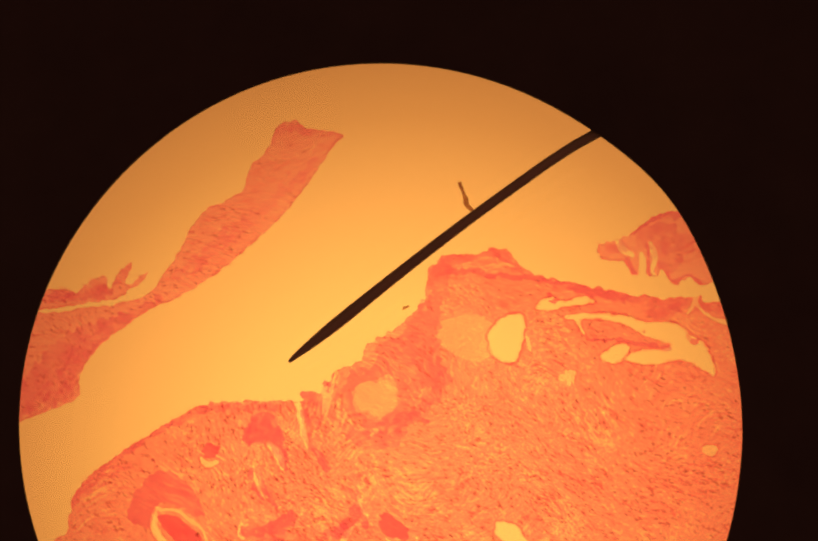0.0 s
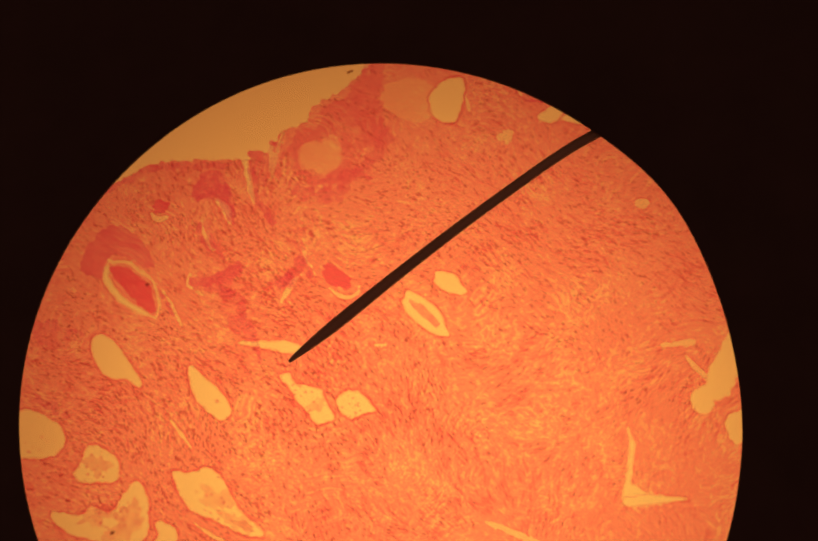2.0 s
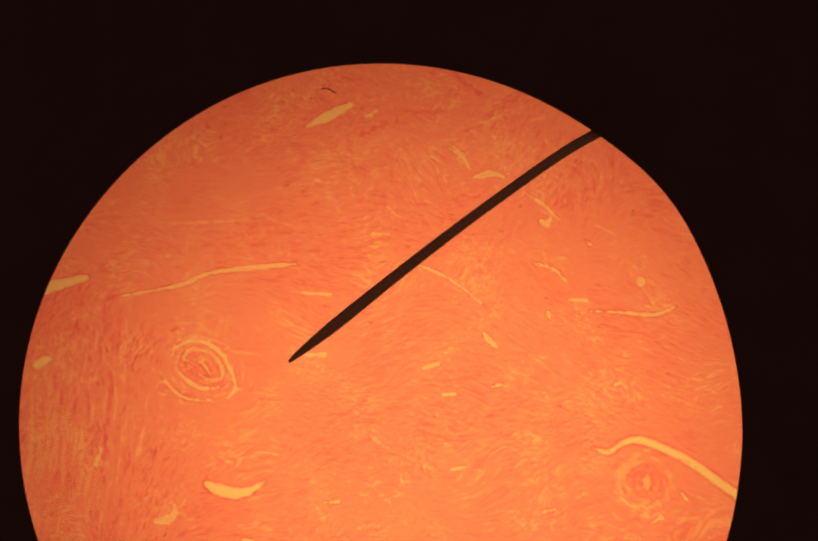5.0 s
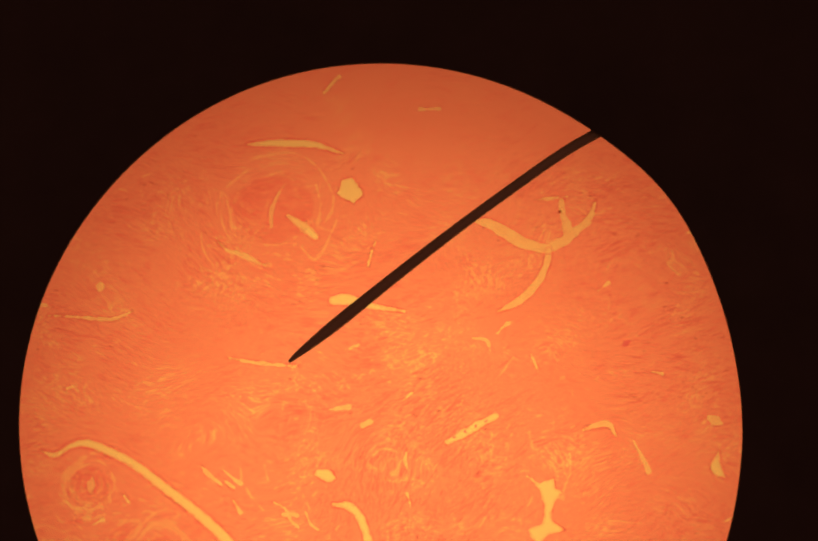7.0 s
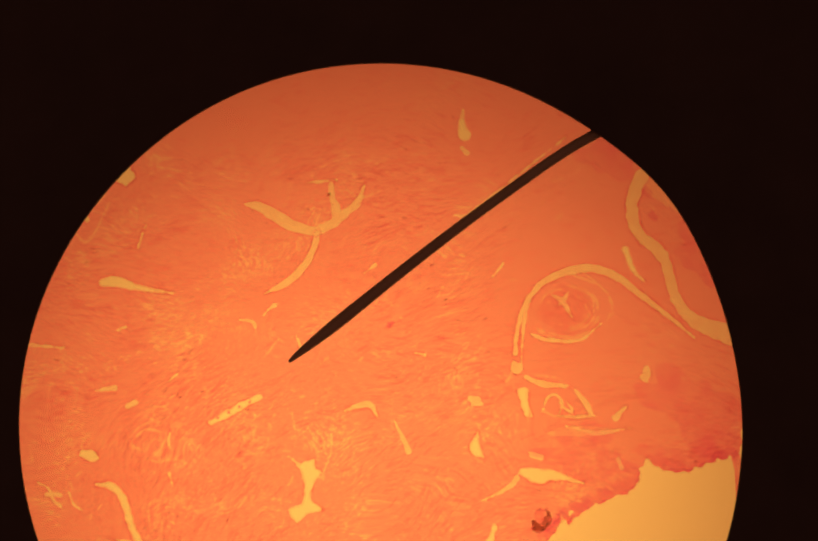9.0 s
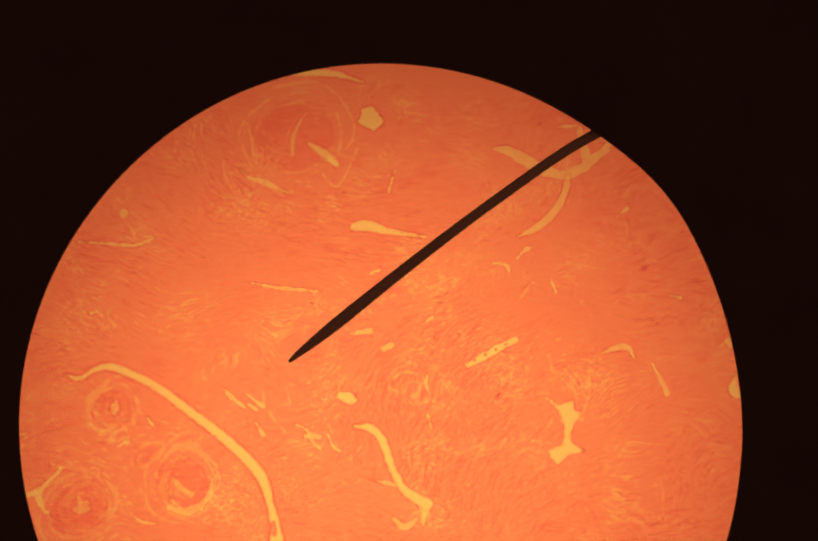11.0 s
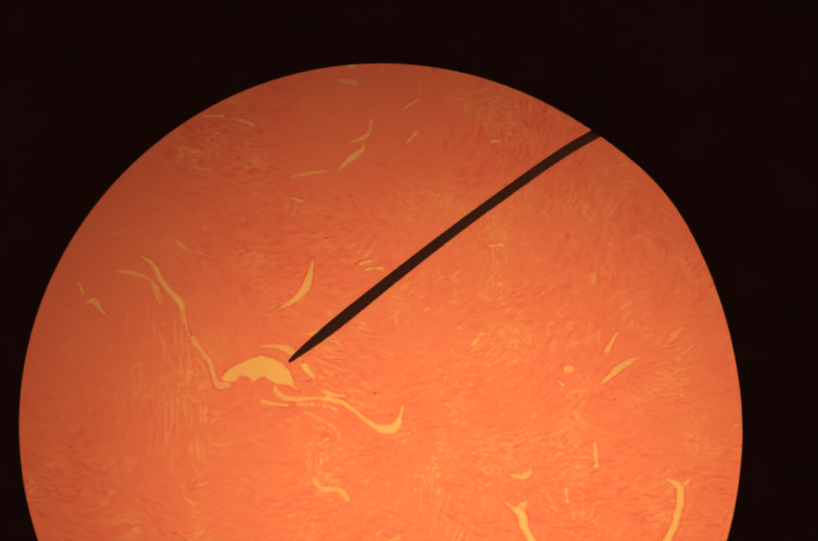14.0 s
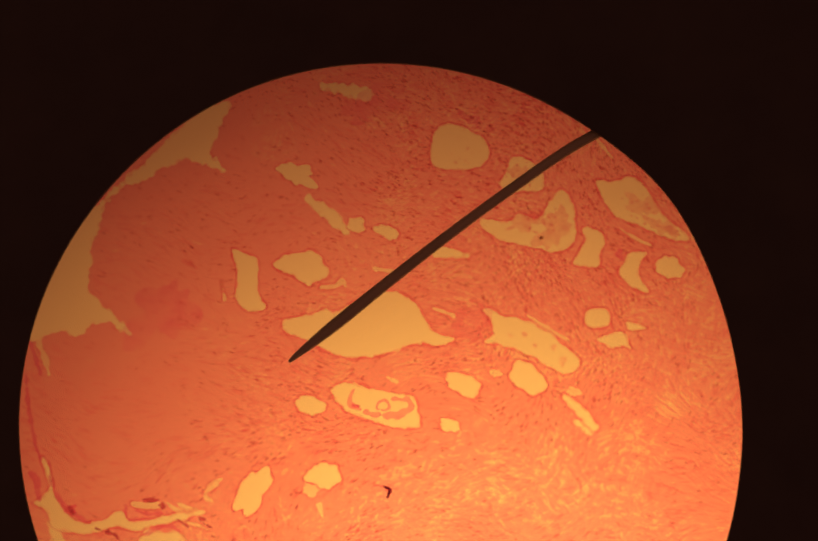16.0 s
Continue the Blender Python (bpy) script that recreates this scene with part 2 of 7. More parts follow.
def sheet(name, field, x0, y0, step, height, mat, parent, label="", kind="", block=8):
    """A thin flat sheet wherever the field is negative: its rim follows the field between the grid points."""
    ny, nx = field.shape
    neg = field < 0
    count = neg[:-1, :-1].astype(int) + neg[1:, :-1] + neg[:-1, 1:] + neg[1:, 1:]
    verts, faces = [], []
    full = count == 4
    done = np.zeros(full.shape, bool)
    cy, cx = full.shape

    def quad(i0, j0, i1, j1):
        k = len(verts)
        for i, j in ((i0, j0), (i0, j1), (i1, j1), (i1, j0)):
            verts.append(((x0 + j * step) * K, (y0 + i * step) * K, height))
        faces.append((k, k + 1, k + 2, k + 3))

    if block > 1:
        by, bx = cy // block, cx // block
        solid = full[:by * block, :bx * block].reshape(by, block, bx, block).all((1, 3))
        for i, j in zip(*np.nonzero(solid)):
            quad(i * block, j * block, (i + 1) * block, (j + 1) * block)
            done[i * block:(i + 1) * block, j * block:(j + 1) * block] = True
    rest = full & ~done
    for i in range(cy):
        row = np.nonzero(rest[i])[0]
        if len(row):
            for run in np.split(row, np.nonzero(np.diff(row) > 1)[0] + 1):
                quad(i, run[0], i + 1, run[-1] + 1)
    for i, j in zip(*np.nonzero((count > 0) & (count < 4))):
        ring = ((i, j), (i, j + 1), (i + 1, j + 1), (i + 1, j))
        poly = []
        for (a, b), (c, d) in zip(ring, ring[1:] + ring[:1]):
            fa, fb = field[a, b], field[c, d]
            if fa < 0:
                poly.append((b, a))
            if (fa < 0) != (fb < 0):
                t = fa / (fa - fb)
                poly.append((b + (d - b) * t, a + (c - a) * t))
        k = len(verts)
        verts.extend(((x0 + u * step) * K, (y0 + v * step) * K, height) for u, v in poly)
        if len(poly) > 2:
            faces.append(tuple(range(k, k + len(poly))))
    return mesh_part(name, verts, faces, mat, parent, label, kind)


def local_sheet(name, shape, mat, height, label="", step=2.5, ring=0.0, cut=(), clip=False):
    """A small sheet of one shape; ring: only a band of that width round its outside."""
    (xa, ya, xb, yb), dist = shape
    xa, ya, xb, yb = xa - ring, ya - ring, xb + ring, yb + ring
    gx, gy = np.meshgrid(np.arange(xa, xb, step), np.arange(ya, yb, step))
    d = dist(gx, gy)
    f = np.maximum(d - ring, -d - 0.5) if ring else d
    for _, other in cut:
        f = np.maximum(f, -other(gx, gy))
    if clip:
        f = np.maximum(f, 1.0 + np.min([piece[1](gx, gy) for piece in (MAIN, STRIP_LOWER, STRIP_UPPER, PIECE)], 0))
    return sheet(name, f, xa, ya, step, height, mat, slide, label, block=4)


# ---- the microscope: stage, lamp, eyepiece with its stop and pointer ----
FIELD = (-54 * K, -296 * K)                # the middle of the round field, on the specimen's plane
THICK = 0.0010                             # the slide's glass
Z0 = 1.2e-5                                 # the section lies on the glass


def stage():
    bm = annulus(bmesh.new(), [(0.0090, -0.0002), (0.0092, 0), (0.0448, 0), (0.0450, -0.0002), (0.0450, -0.0020), (0.0090, -0.0020)], 128)
    me = bpy.data.meshes.new("stage")
    bm.to_mesh(me)
    bm.free()
    me.materials.append(BLACK)
    ob = new("stage", me)
    ob.location = (FIELD[0], FIELD[1], -THICK)
    return tagged(ob, "round black metal microscope stage with a central opening", "stage", kind="structure")


def illuminator():
    top = new("illuminator")
    top.location = (FIELD[0], FIELD[1], -0.0070)
    tagged(top, "lit warm microscope lamp under the stage opening", "lamp")
    part("housing", annulus(bmesh.new(), [(0.0136, 0.0000), (0.0138, 0.0040), (0.0166, 0.0040), (0.0168, 0.0), (0.0168, -0.004), (0.0136, -0.004)], 96), BLACK, top, "black lamp housing")
    bm = bmesh.new()
    rows = []
    for r, z in ((0.0136, 0.0002), (0.0102, 0.0004), (0.0068, 0.0005), (0.0034, 0.00058)):
        rows.append([bm.verts.new((r * math.cos(i * math.pi / 48), r * math.sin(i * math.pi / 48), z)) for i in range(96)])
    for p, q in zip(rows, rows[1:]):
        for i in range(96):
            bm.faces.new((p[i], p[(i + 1) % 96], q[(i + 1) % 96], q[i]))
    bm.faces.new(rows[-1])
    part("lamp_lens", bm, GLOW, top, "glowing warm frosted lamp lens")
    return top


def eyepiece():
    """The eyepiece's field stop, square to the lens, and the pointer fixed in it."""
    depth = 0.92
    s = K * depth
    top = new("eyepiece")
    top.matrix_world = EYE @ pose(-54 * s, -296.5 * s, -D * depth)
    tagged(top, "black microscope eyepiece stop with a fixed pointer", "eyepiece")

    def uneven(a):
        return 1 + -0.0035 * math.exp(-((a - 0.2) / 0.18) ** 2) + 0.014 * math.exp(-((a - 0.68) / 0.2) ** 2) - 0.004 * math.exp(-((a - 2.4) / 0.4) ** 2) + 0.008 * math.exp(-((a - 5.93) / 0.16) ** 2)
    R = 693.0 * s
    part("field_stop", annulus(bmesh.new(), [(R, 0.00000), (R + 0.00001, 0.00002), (R + 0.0030, 0.00008), (0.0150, 0.00012), (0.0152, 0), (0.0152, -0.0003), (R + 0.0004, -0.0003)], 360, uneven),
         BLACK, top, "matt black round field stop")
    part("barrel", annulus(bmesh.new(), [(0.0146, 0.00010), (0.0146, 0.0016), (0.0158, 0.0016), (0.0158, -0.0016), (0.0153, -0.0016), (0.0153, 0.00010)], 128), BLACK, top, "black barrel wall")
    # the pointer: a round needle, bluntly pointed, bent a little where it is fixed
    line = smooth_line([(-178, 119, 4), (-170, 127, 10), (-130, 159, 19), (-80, 199, 24), (17, 277, 22), (100, 342, 21), (170, 395, 20), (220, 431.5, 20), (270, 467.5, 20), (320, 503, 20), (370, 535.5, 20), (410, 558, 20), (440, 573, 20), (480, 592, 20)], 6.0)
    bm = bmesh.new()
    rings = []
    for i, (x, y, w) in enumerate(line):
        a, b = line[max(i - 1, 0)], line[min(i + 1, len(line) - 1)]
        t = math.atan2(b[1] - a[1], b[0] - a[0])
        nx, ny = -math.sin(t), math.cos(t)
        rings.append([bm.verts.new(((x + nx * w / 2 * math.cos(q)) * s, (y + ny * w / 2 * math.cos(q)) * s, w / 2 * math.sin(q) * s * 0.8 - 0.00012))
                      for q in (k * math.pi / 6 for k in range(12))])
    for p, q in zip(rings, rings[1:]):
        for k in range(12):
            bm.faces.new((p[k], p[(k + 1) % 12], q[(k + 1) % 12], q[k]))
    bm.faces.new(rings[0])
    bm.faces.new(rings[-1])
    bmesh.ops.recalc_face_normals(bm, faces=bm.faces)
    for f in bm.faces:
        f.smooth = True
    part("pointer", bm, POINTER, top, "thin dark pointed needle")


stage()
lamp = illuminator()
eyepiece()

# ---- the slide ----
slide = new("microscope_slide")
tagged(slide, "glass microscope slide with a pink stained tissue section", "microscope slide")
MID = (430, -790)                          # the middle of the glass, on the map
bm = bmesh.new()
bmesh.ops.create_cube(bm, size=1.0)
bmesh.ops.scale(bm, vec=(0.076, 0.0264, THICK - 0.00002), verts=bm.verts)
bmesh.ops.translate(bm, vec=(MID[0] * K, MID[1] * K, -THICK / 2), verts=bm.verts)
bmesh.ops.bevel(bm, geom=bm.edges[:], offset=0.00015, segments=2, affect="EDGES", profile=0.6)
part("glass", bm, GLASS, slide, "clear thin glass plate")

veiled = []                                # narrow clefts dulled by painted haze in place of flare
openings = []                              # all gaps in the section
red = []                                   # masses of blood, with no nuclei in them
crumbs = []                                # loose cells lying in the glands: x, y, reach, count
thin = []                                  # places where the section is thin and pale


def gap(shape):
    openings.append(shape)
    return shape


def slit(points, widths, rough=0.0, seed=1, wall=0.0, name="cleft_wall", mat=None, label="", veil=False):
    """An open slit in the section; wall: width of the denser rim along it; veil: painted haze dulls it."""
    s = tube_shape(points, [w * (0.9 if max(widths) < 12 else 0.95) for w in widths], rough * 0.55, seed)
    (thin if max(widths) < 6.5 else veiled if veil or max(widths) < 15 else openings).append(s)
    if wall:
        local_sheet(name, s, mat or WALL, Z0 * 2, label, ring=wall)
    return s


def lumen(x, y, a, b, turn=0.0, rough=0.08, seed=1, wall=7.0, name="gland_lining", mat=None, label="", square=0.0):
    """An open gland or vessel, round or long, with its lining."""
    s = blob_shape(x, y, a, b, turn, rough, seed, square)
    wall *= 0.6
    if max(a, b) < 16:
        mat = WALL
        veiled.append(s)
    else:
        openings.append(s)
    if wall:
        local_sheet(name, s, mat or LINING, Z0 * 2, label, ring=wall)
    return s


def cavity(points, rough=1.5, grain=24, seed=1, wall=6.0, name="gland_lining", mat=None):
    """An opening with a smooth outline of its own, and its lining."""
    s = gap(area_shape(points, rough * 0.65, grain, seed))
    if wall:
        local_sheet(name, s, mat or LINING, Z0 * 2, "", ring=wall * 0.65)
    return s


def patch(name, x, y, a, b, turn=0.0, rough=0.2, seed=1, mat=None, label="", level=3, cut=()):
    s = blob_shape(x, y, a, b, turn, rough, seed)
    if mat in (BLOOD, DENSE):
        red.append(s)
    return local_sheet(name, s, mat or PATCH, Z0 * level, label, cut=cut, clip=mat in (None, PATCH, DENSE, HAZE, BAND))


def strip(name, points, widths, rough=0.0, seed=1, mat=None, label="", level=3):
    s = tube_shape(points, widths, rough, seed)
    if mat in (BLOOD, DENSE):
        red.append(s)
    return local_sheet(name, s, mat or PATCH, Z0 * level, label, clip=mat in (None, PATCH, DENSE, HAZE, BAND))


def thin_spot(x, y, a, b, turn=0.0, rough=0.25, seed=1):
    """A pale, thin place in the section."""
    thin.append(blob_shape(x, y, a, b, turn, rough, seed))


def fibre(x, y, h, r, spread=0.3, w=4.6):
    """One short wavy pale fibre gap along the run of the tissue."""
    a = float(flow(x, y)) + r.normal(0, spread)
    bow, kink = r.normal(0, 0.25) * h, r.normal(0, 0.2) * h
    c, s = math.cos(a), math.sin(a)
    return tube_shape([(x - h * c, y - h * s), (x - bow * s - 0.3 * h * c, y + bow * c - 0.3 * h * s), (x + kink * s + 0.4 * h * c, y - kink * c + 0.4 * h * s), (x + h * c, y + h * s)],
                      [1.4, r.uniform(0.55, 1.1) * w, r.uniform(0.5, 0.95) * w, 1.2])


def pale(x, y, a, b, turn=0.0, rough=0.25, seed=1):
    """A pale place where the fibres lie loose: many short gaps close together."""
    r = np.random.RandomState(seed)
    c, s = math.cos(radians(turn)), math.sin(radians(turn))
    for k in range(int(a * b * 3.14 / 190) + 2):
        u, v = r.normal(0, 0.6) * a * 1.2, r.normal(0, 0.6) * b * 1.2
        thin.append(fibre(x + u * c - v * s, y + u * s + v * c, r.uniform(5, 13), r, 0.45, r.uniform(3.4, 5.6)))


def whorl(x, y, r0, r1, turn=0.0, flat=0.8, arcs=9, seed=1):
    """A thick-walled vessel cut across: broken pale rings round it, and a denser wall."""
    r = np.random.RandomState(seed)
    c, s = math.cos(radians(turn)), math.sin(radians(turn))
    for k in range(int(arcs * 1.7)):
        q = r0 + (r1 - r0) * (k + r.uniform(0.1, 0.9)) / (arcs * 1.7)
        a0, span = r.uniform(0, 6.28), r.uniform(0.9, 2.6)
        pts, wid = [], []
        for t in np.linspace(0, 1, 9):
            a = a0 + span * t
            rr = q * (1 + 0.07 * math.sin(2 * a + seed) + 0.03 * math.sin(5 * a + k) + 0.05 * t)
            u, v = rr * math.cos(a), rr * flat * math.sin(a)
            pts.append((x + u * c - v * s, y + u * s + v * c))
            wid.append(r.uniform(2.4, 5.6) * math.sin(math.pi * (0.06 + 0.88 * t)) + 0.8)
        thin.append(tube_shape(pts, wid, 0.7, seed + k))
    local_sheet("artery_wall", blob_shape(x, y, r1 * 0.62, r1 * flat * 0.62, turn, 0.08, seed), WALL, Z0 * 2, "")


# ---- the run of the fibres ----
flow_a, flow_b = waves(5, 900, 3, 0.6), waves(9, 260, 2, 0.5)


def flow(x, y):
    """The run of the bundles: the middle of each, its angle and its reach."""
    c, s = 0.05 + 0 * x, 0 * x
    for u, v, a, r in (
        (-478, -180, -40, 300), (-370, -290, -52, 150), (-485, 101, -75, 130), (-395, 35, -70, 110), (-450, -420, -62, 120), (-200, -420, -38, 150), (-177, -374, -35, 260), (215, -130, -42, 240), (328, -372, 75, 130), (-84, 71, -30, 260), (-437, 71, -35, 200), (-395, -694, 80, 150),
        (-226, -633, 70, 110), (203, -723, -25, 150), (404, -552, 60, 140), (480, -693, 45, 140), (-41, -918, 20, 160), (-136, -1062, 0, 350), (-223, -1390, 75, 160),
        (67, -1144, 0, 260), (366, -1144, -10, 260), (364, -1389, 10, 220), (1404, -1287, 15, 300), (1053, -1187, -15, 260), (1650, -1336, 25, 240), (1448, -1221, 5, 260),
        (1410, -1566, 70, 140), (1751, -1517, 10, 240), (625, -1902, -5, 250), (229, -1440, 0, 260), (-79, -1838, 75, 110), (-897, -2109, 86, 120), (-283, -1476, 86, 150),
        (-487, -2031, -5, 220), (-146, -2078, 40, 160), (-991, -1713, -10, 200), (-324, -1454, 80, 170), (-963, -1163, 25, 200), (-1104, -1409, 10, 220), (-1166, -1093, 60, 120),
        (-893, -2192, 87, 80), (-866, -2094, 88, 60), (320, -971, -20, 90), (470, -871, 25, 90), (616, -990, 70, 80), (270, -1089, 0, 160), (213, -238, 30, 80), (115, -354, -40, 100), (456, -276, 60, 90), (-1158, -1183, 50, 80), (-936, -1282, 15, 120),
    ):
        w = (200 / r) ** 2 * np.exp(-((x - u) ** 2 + (y - v) ** 2) / (r * r))
        c, s = c + w * math.cos(2 * radians(a)), s + w * math.sin(2 * radians(a))
    return np.arctan2(s, c) / 2 + 0.2 * flow_a(x, y) + 0.24 * flow_b(x, y)


def calm(x, y):
    """Fewer fibres stand out where hazy, soft focus is imitated."""
    f = 0.7 + 0.3 * np.exp(-(((x + 50) / 950) ** 2 + ((y + 100) / 800) ** 2) ** 2)
    for u, v, a, b in CALM:
        f = f * (1 - 0.7 * np.exp(-(((x - u) / a) ** 2 + ((y - v) / b) ** 2) ** 1.5))
    return f


# the outlines of the three pieces of the section
MAIN = area_shape([(-1670, -40), (-1000, -50), (-767, -39), (-737, 43), (-681, 101), (-556, 183), (-498, 212), (-459, 218), (-335, 220), (-306, 218), (-315, 233), (-299, 239), (-279, 237), (-267, 252), (-242, 279), (-203, 295), (-193, 322), (-154, 346), (-104, 384), (-80, 416), (-73, 466), (-35, 500), (5, 497), (51, 509), (78, 508), (110, 471), (155, 454), (224, 440), (303, 424), (381, 414), (441, 418), (490, 408), (900, 470), (2520, 300), (2451, -1505), (2430, -1536), (2381, -1553), (2332, -1568), (2289, -1555), (2271, -1539), (2261, -1571), (2245, -1601), (2206, -1615), (2157, -1639), (2128, -1660), (2094, -1688), (1700, -2250), (1500, -2490), (-1670, -2490)], 2.2, 28, 3)
STRIP_LOWER = area_shape([(-940, 148), (-845, 180), (-741, 222), (-736, 266), (-701, 321), (-653, 360), (-604, 394), (-555, 414), (-476, 466), (-407, 525), (-348, 584), (-306, 640), (-263, 708), (-240, 732), (-259, 741), (-315, 750), (-331, 764), (-366, 756), (-391, 703), (-421, 672), (-432, 630), (-460, 608), (-505, 587), (-534, 548), (-553, 507), (-586, 456), (-610, 424), (-665, 404), (-745, 393), (-805, 385), (-956, 380)], 1.3, 24, 11)
STRIP_UPPER = area_shape([(-961, 425), (-805, 430), (-766, 430), (-749, 423), (-738, 438), (-714, 453), (-694, 456), (-691, 438), (-684, 430), (-676, 452), (-659, 475), (-645, 483), (-647, 466), (-656, 445), (-646, 440), (-629, 455), (-614, 467), (-616, 455), (-629, 440), (-651, 429), (-670, 413), (-716, 406), (-766, 398), (-827, 391), (-958, 387)], 1.2, 18, 12)
PIECE = area_shape([(252, 516), (275, 524), (295, 532), (317, 540), (338, 559), (368, 576), (396, 583), (426, 579), (465, 557), (492, 486), (466, 446), (441, 440), (422, 454), (401, 440), (387, 443), (371, 472), (364, 456), (346, 456), (333, 468), (325, 457), (313, 460), (302, 484), (284, 487), (259, 490), (250, 500)], 1.5, 20, 13)
gap(area_shape([(-1156, -217), (-1189, -318), (-1160, -358), (-1245, -336), (-1315, -375), (-1380, -406), (-1403, -463), (-1415, -535), (-1415, -595), (-1369, -636), (-1330, -678), (-1389, -651), (-1428, -676), (-1483, -676), (-1517, -691), (-1556, -636), (-1510, -555), (-1463, -483), (-1405, -416), (-1346, -365), (-1277, -296), (-1217, -238)], 3.0, 40, 77))

# under the free edge: a gland, wide channels, blood-filled vessels
lumen(449, 131, 15, 10, 0, 0.1, 14, wall=4)
slit([(-499, 113), (-487, 101), (-469, 105)], [8, 13, 8], 1, 15, wall=4)
slit([(285, 539), (297, 511), (316, 497)], [8, 16, 8], 1.2, 16)
slit([(351, 521), (357, 496), (353, 471), (359, 452)], [7, 16, 9, 8], 1.2, 17)
slit([(333, 500), (335, 476), (331, 454)], [8, 16, 12], 1.2, 18)
slit([(301, 525), (321, 521), (341, 532), (355, 530)], [5, 9, 7, 4], 1.2, 181)
slit([(304, 490), (320, 500), (334, 498)], [4, 8, 5], 1.2, 182)
strip("folded_edge", [(344, 517), (347, 491), (344, 460)], [7, 9, 10], 1, 183, DENSE)
strip("folded_edge", [(304, 489), (311, 471), (317, 463)], [8, 14, 10], 1, 184, DENSE)
strip("folded_edge", [(375, 466), (392, 445), (418, 458), (441, 444)], [5, 9, 6, 9], 1, 185, DENSE)
strip("folded_edge", [(319, 539), (346, 561), (391, 581)], [7, 11, 7], 1, 186, DENSE)
strip("folded_edge", [(290, 535), (296, 519), (305, 513)], [5, 7, 4], 1, 187, DENSE)
patch("red_cell_mass", -481, 126, 17, 13, 0, 0.2, 19, BLOOD)
slit([(-373, 140), (-353, 119), (-345, 94)], [10, 19, 8], 1.5, 20, wall=4)
slit([(-580, 16), (-582, -14), (-554, -52), (-513, -78), (-484, -91)], [6, 16, 15, 11, 6], 1.2, 22)
slit([(-578, 18), (-541, 16), (-516, -2), (-492, -20), (-478, -62), (-482, -89)], [6, 8, 8, 7, 7, 6], 0.8, 23)
blood = area_shape([(-574, 8), (-541, 7), (-520, -10), (-499, -25), (-487, -57), (-482, -77), (-492, -83), (-515, -66), (-544, -37), (-569, -10)], 1.2, 18, 24)
red.append(blood)
local_sheet("red_cell_mass", blood, BLOOD, Z0 * 3, "deep red mass of blood cells")
slit([(-325, 235), (-315, 198), (-307, 160), (-300, 133)], [16, 13, 13, 5], 1.5, 25)
slit([(-273, 245), (-268, 223), (-274, 194)], [15, 10, 4], 1.5, 251)
slit([(-247, 275), (-258, 233), (-267, 177)], [5, 8, 3], 1, 252)
slit([(-240, 281), (-246, 247), (-261, 198)], [3, 6, 3], 1, 253)
patch("loose_flake", -267, 252, 7, 5, 30, 0.3, 254, BLOOD)
strip("dense_tissue", [(-299, 231), (-295, 203), (-290, 174)], [26, 30, 22], 3, 255, PATCH)
strip("dense_edge_layer", [(-67, 456), (-27, 486), (55, 498), (105, 468)], [26, 26, 22, 14], 4, 26, PATCH)
strip("dense_edge_layer", [(135, 451), (253, 428), (381, 408), (489, 398)], [14, 24, 26, 20], 4, 27, PATCH)
strip("dense_edge_layer", [(-736, 34), (-680, 91), (-614, 144), (-498, 202), (-409, 206), (-335, 210)], [16, 18, 16, 14, 16, 12], 3, 28, PATCH)
strip("dense_tissue", [(-728, 42), (-690, 66), (-633, 100)], [14, 22, 10], 3, 29, HAZE)
patch("dense_tissue", -682, -122, 40, 30, 0, 0.3, 30, PATCH)
patch("dense_tissue", -271, 218, 28, 36, 20, 0.25, 31, PATCH)

# dense streaks of the loose strip and the fragment
strip("dense_streak", [(-825, 207), (-758, 266), (-692, 340), (-595, 411)], [20, 40, 36, 14], 6, 32, PATCH)
strip("dense_streak", [(-381, 724), (-356, 751), (-299, 740), (-248, 732)], [14, 20, 16, 8], 4, 33, HAZE)
strip("dense_streak", [(-566, 446), (-477, 517), (-368, 609), (-298, 682)], [10, 26, 22, 12], 6, 34, HAZE)
strip("dense_streak", [(-796, 416), (-716, 424), (-652, 466)], [12, 14, 18], 4, 35, PATCH)
patch("dense_tissue", 380, 517, 52, 42, 10, 0.2, 36, PATCH)
patch("dense_tissue", 285, 509, 22, 10, 10, 0.2, 37, PATCH)
strip("dense_streak", [(321, 547), (357, 570), (417, 576)], [12, 16, 14], 3, 38, PATCH)

strip("dense_streak", [(-847, 211), (-785, 271), (-738, 330), (-654, 373)], [50, 76, 56, 22], 4, 351, PATCH)
strip("dense_streak", [(-826, 197), (-768, 231), (-739, 256)], [22, 34, 16], 4, 352, PATCH)
strip("dense_streak", [(-838, 413), (-767, 418), (-687, 426)], [16, 20, 22], 3, 353, PATCH)

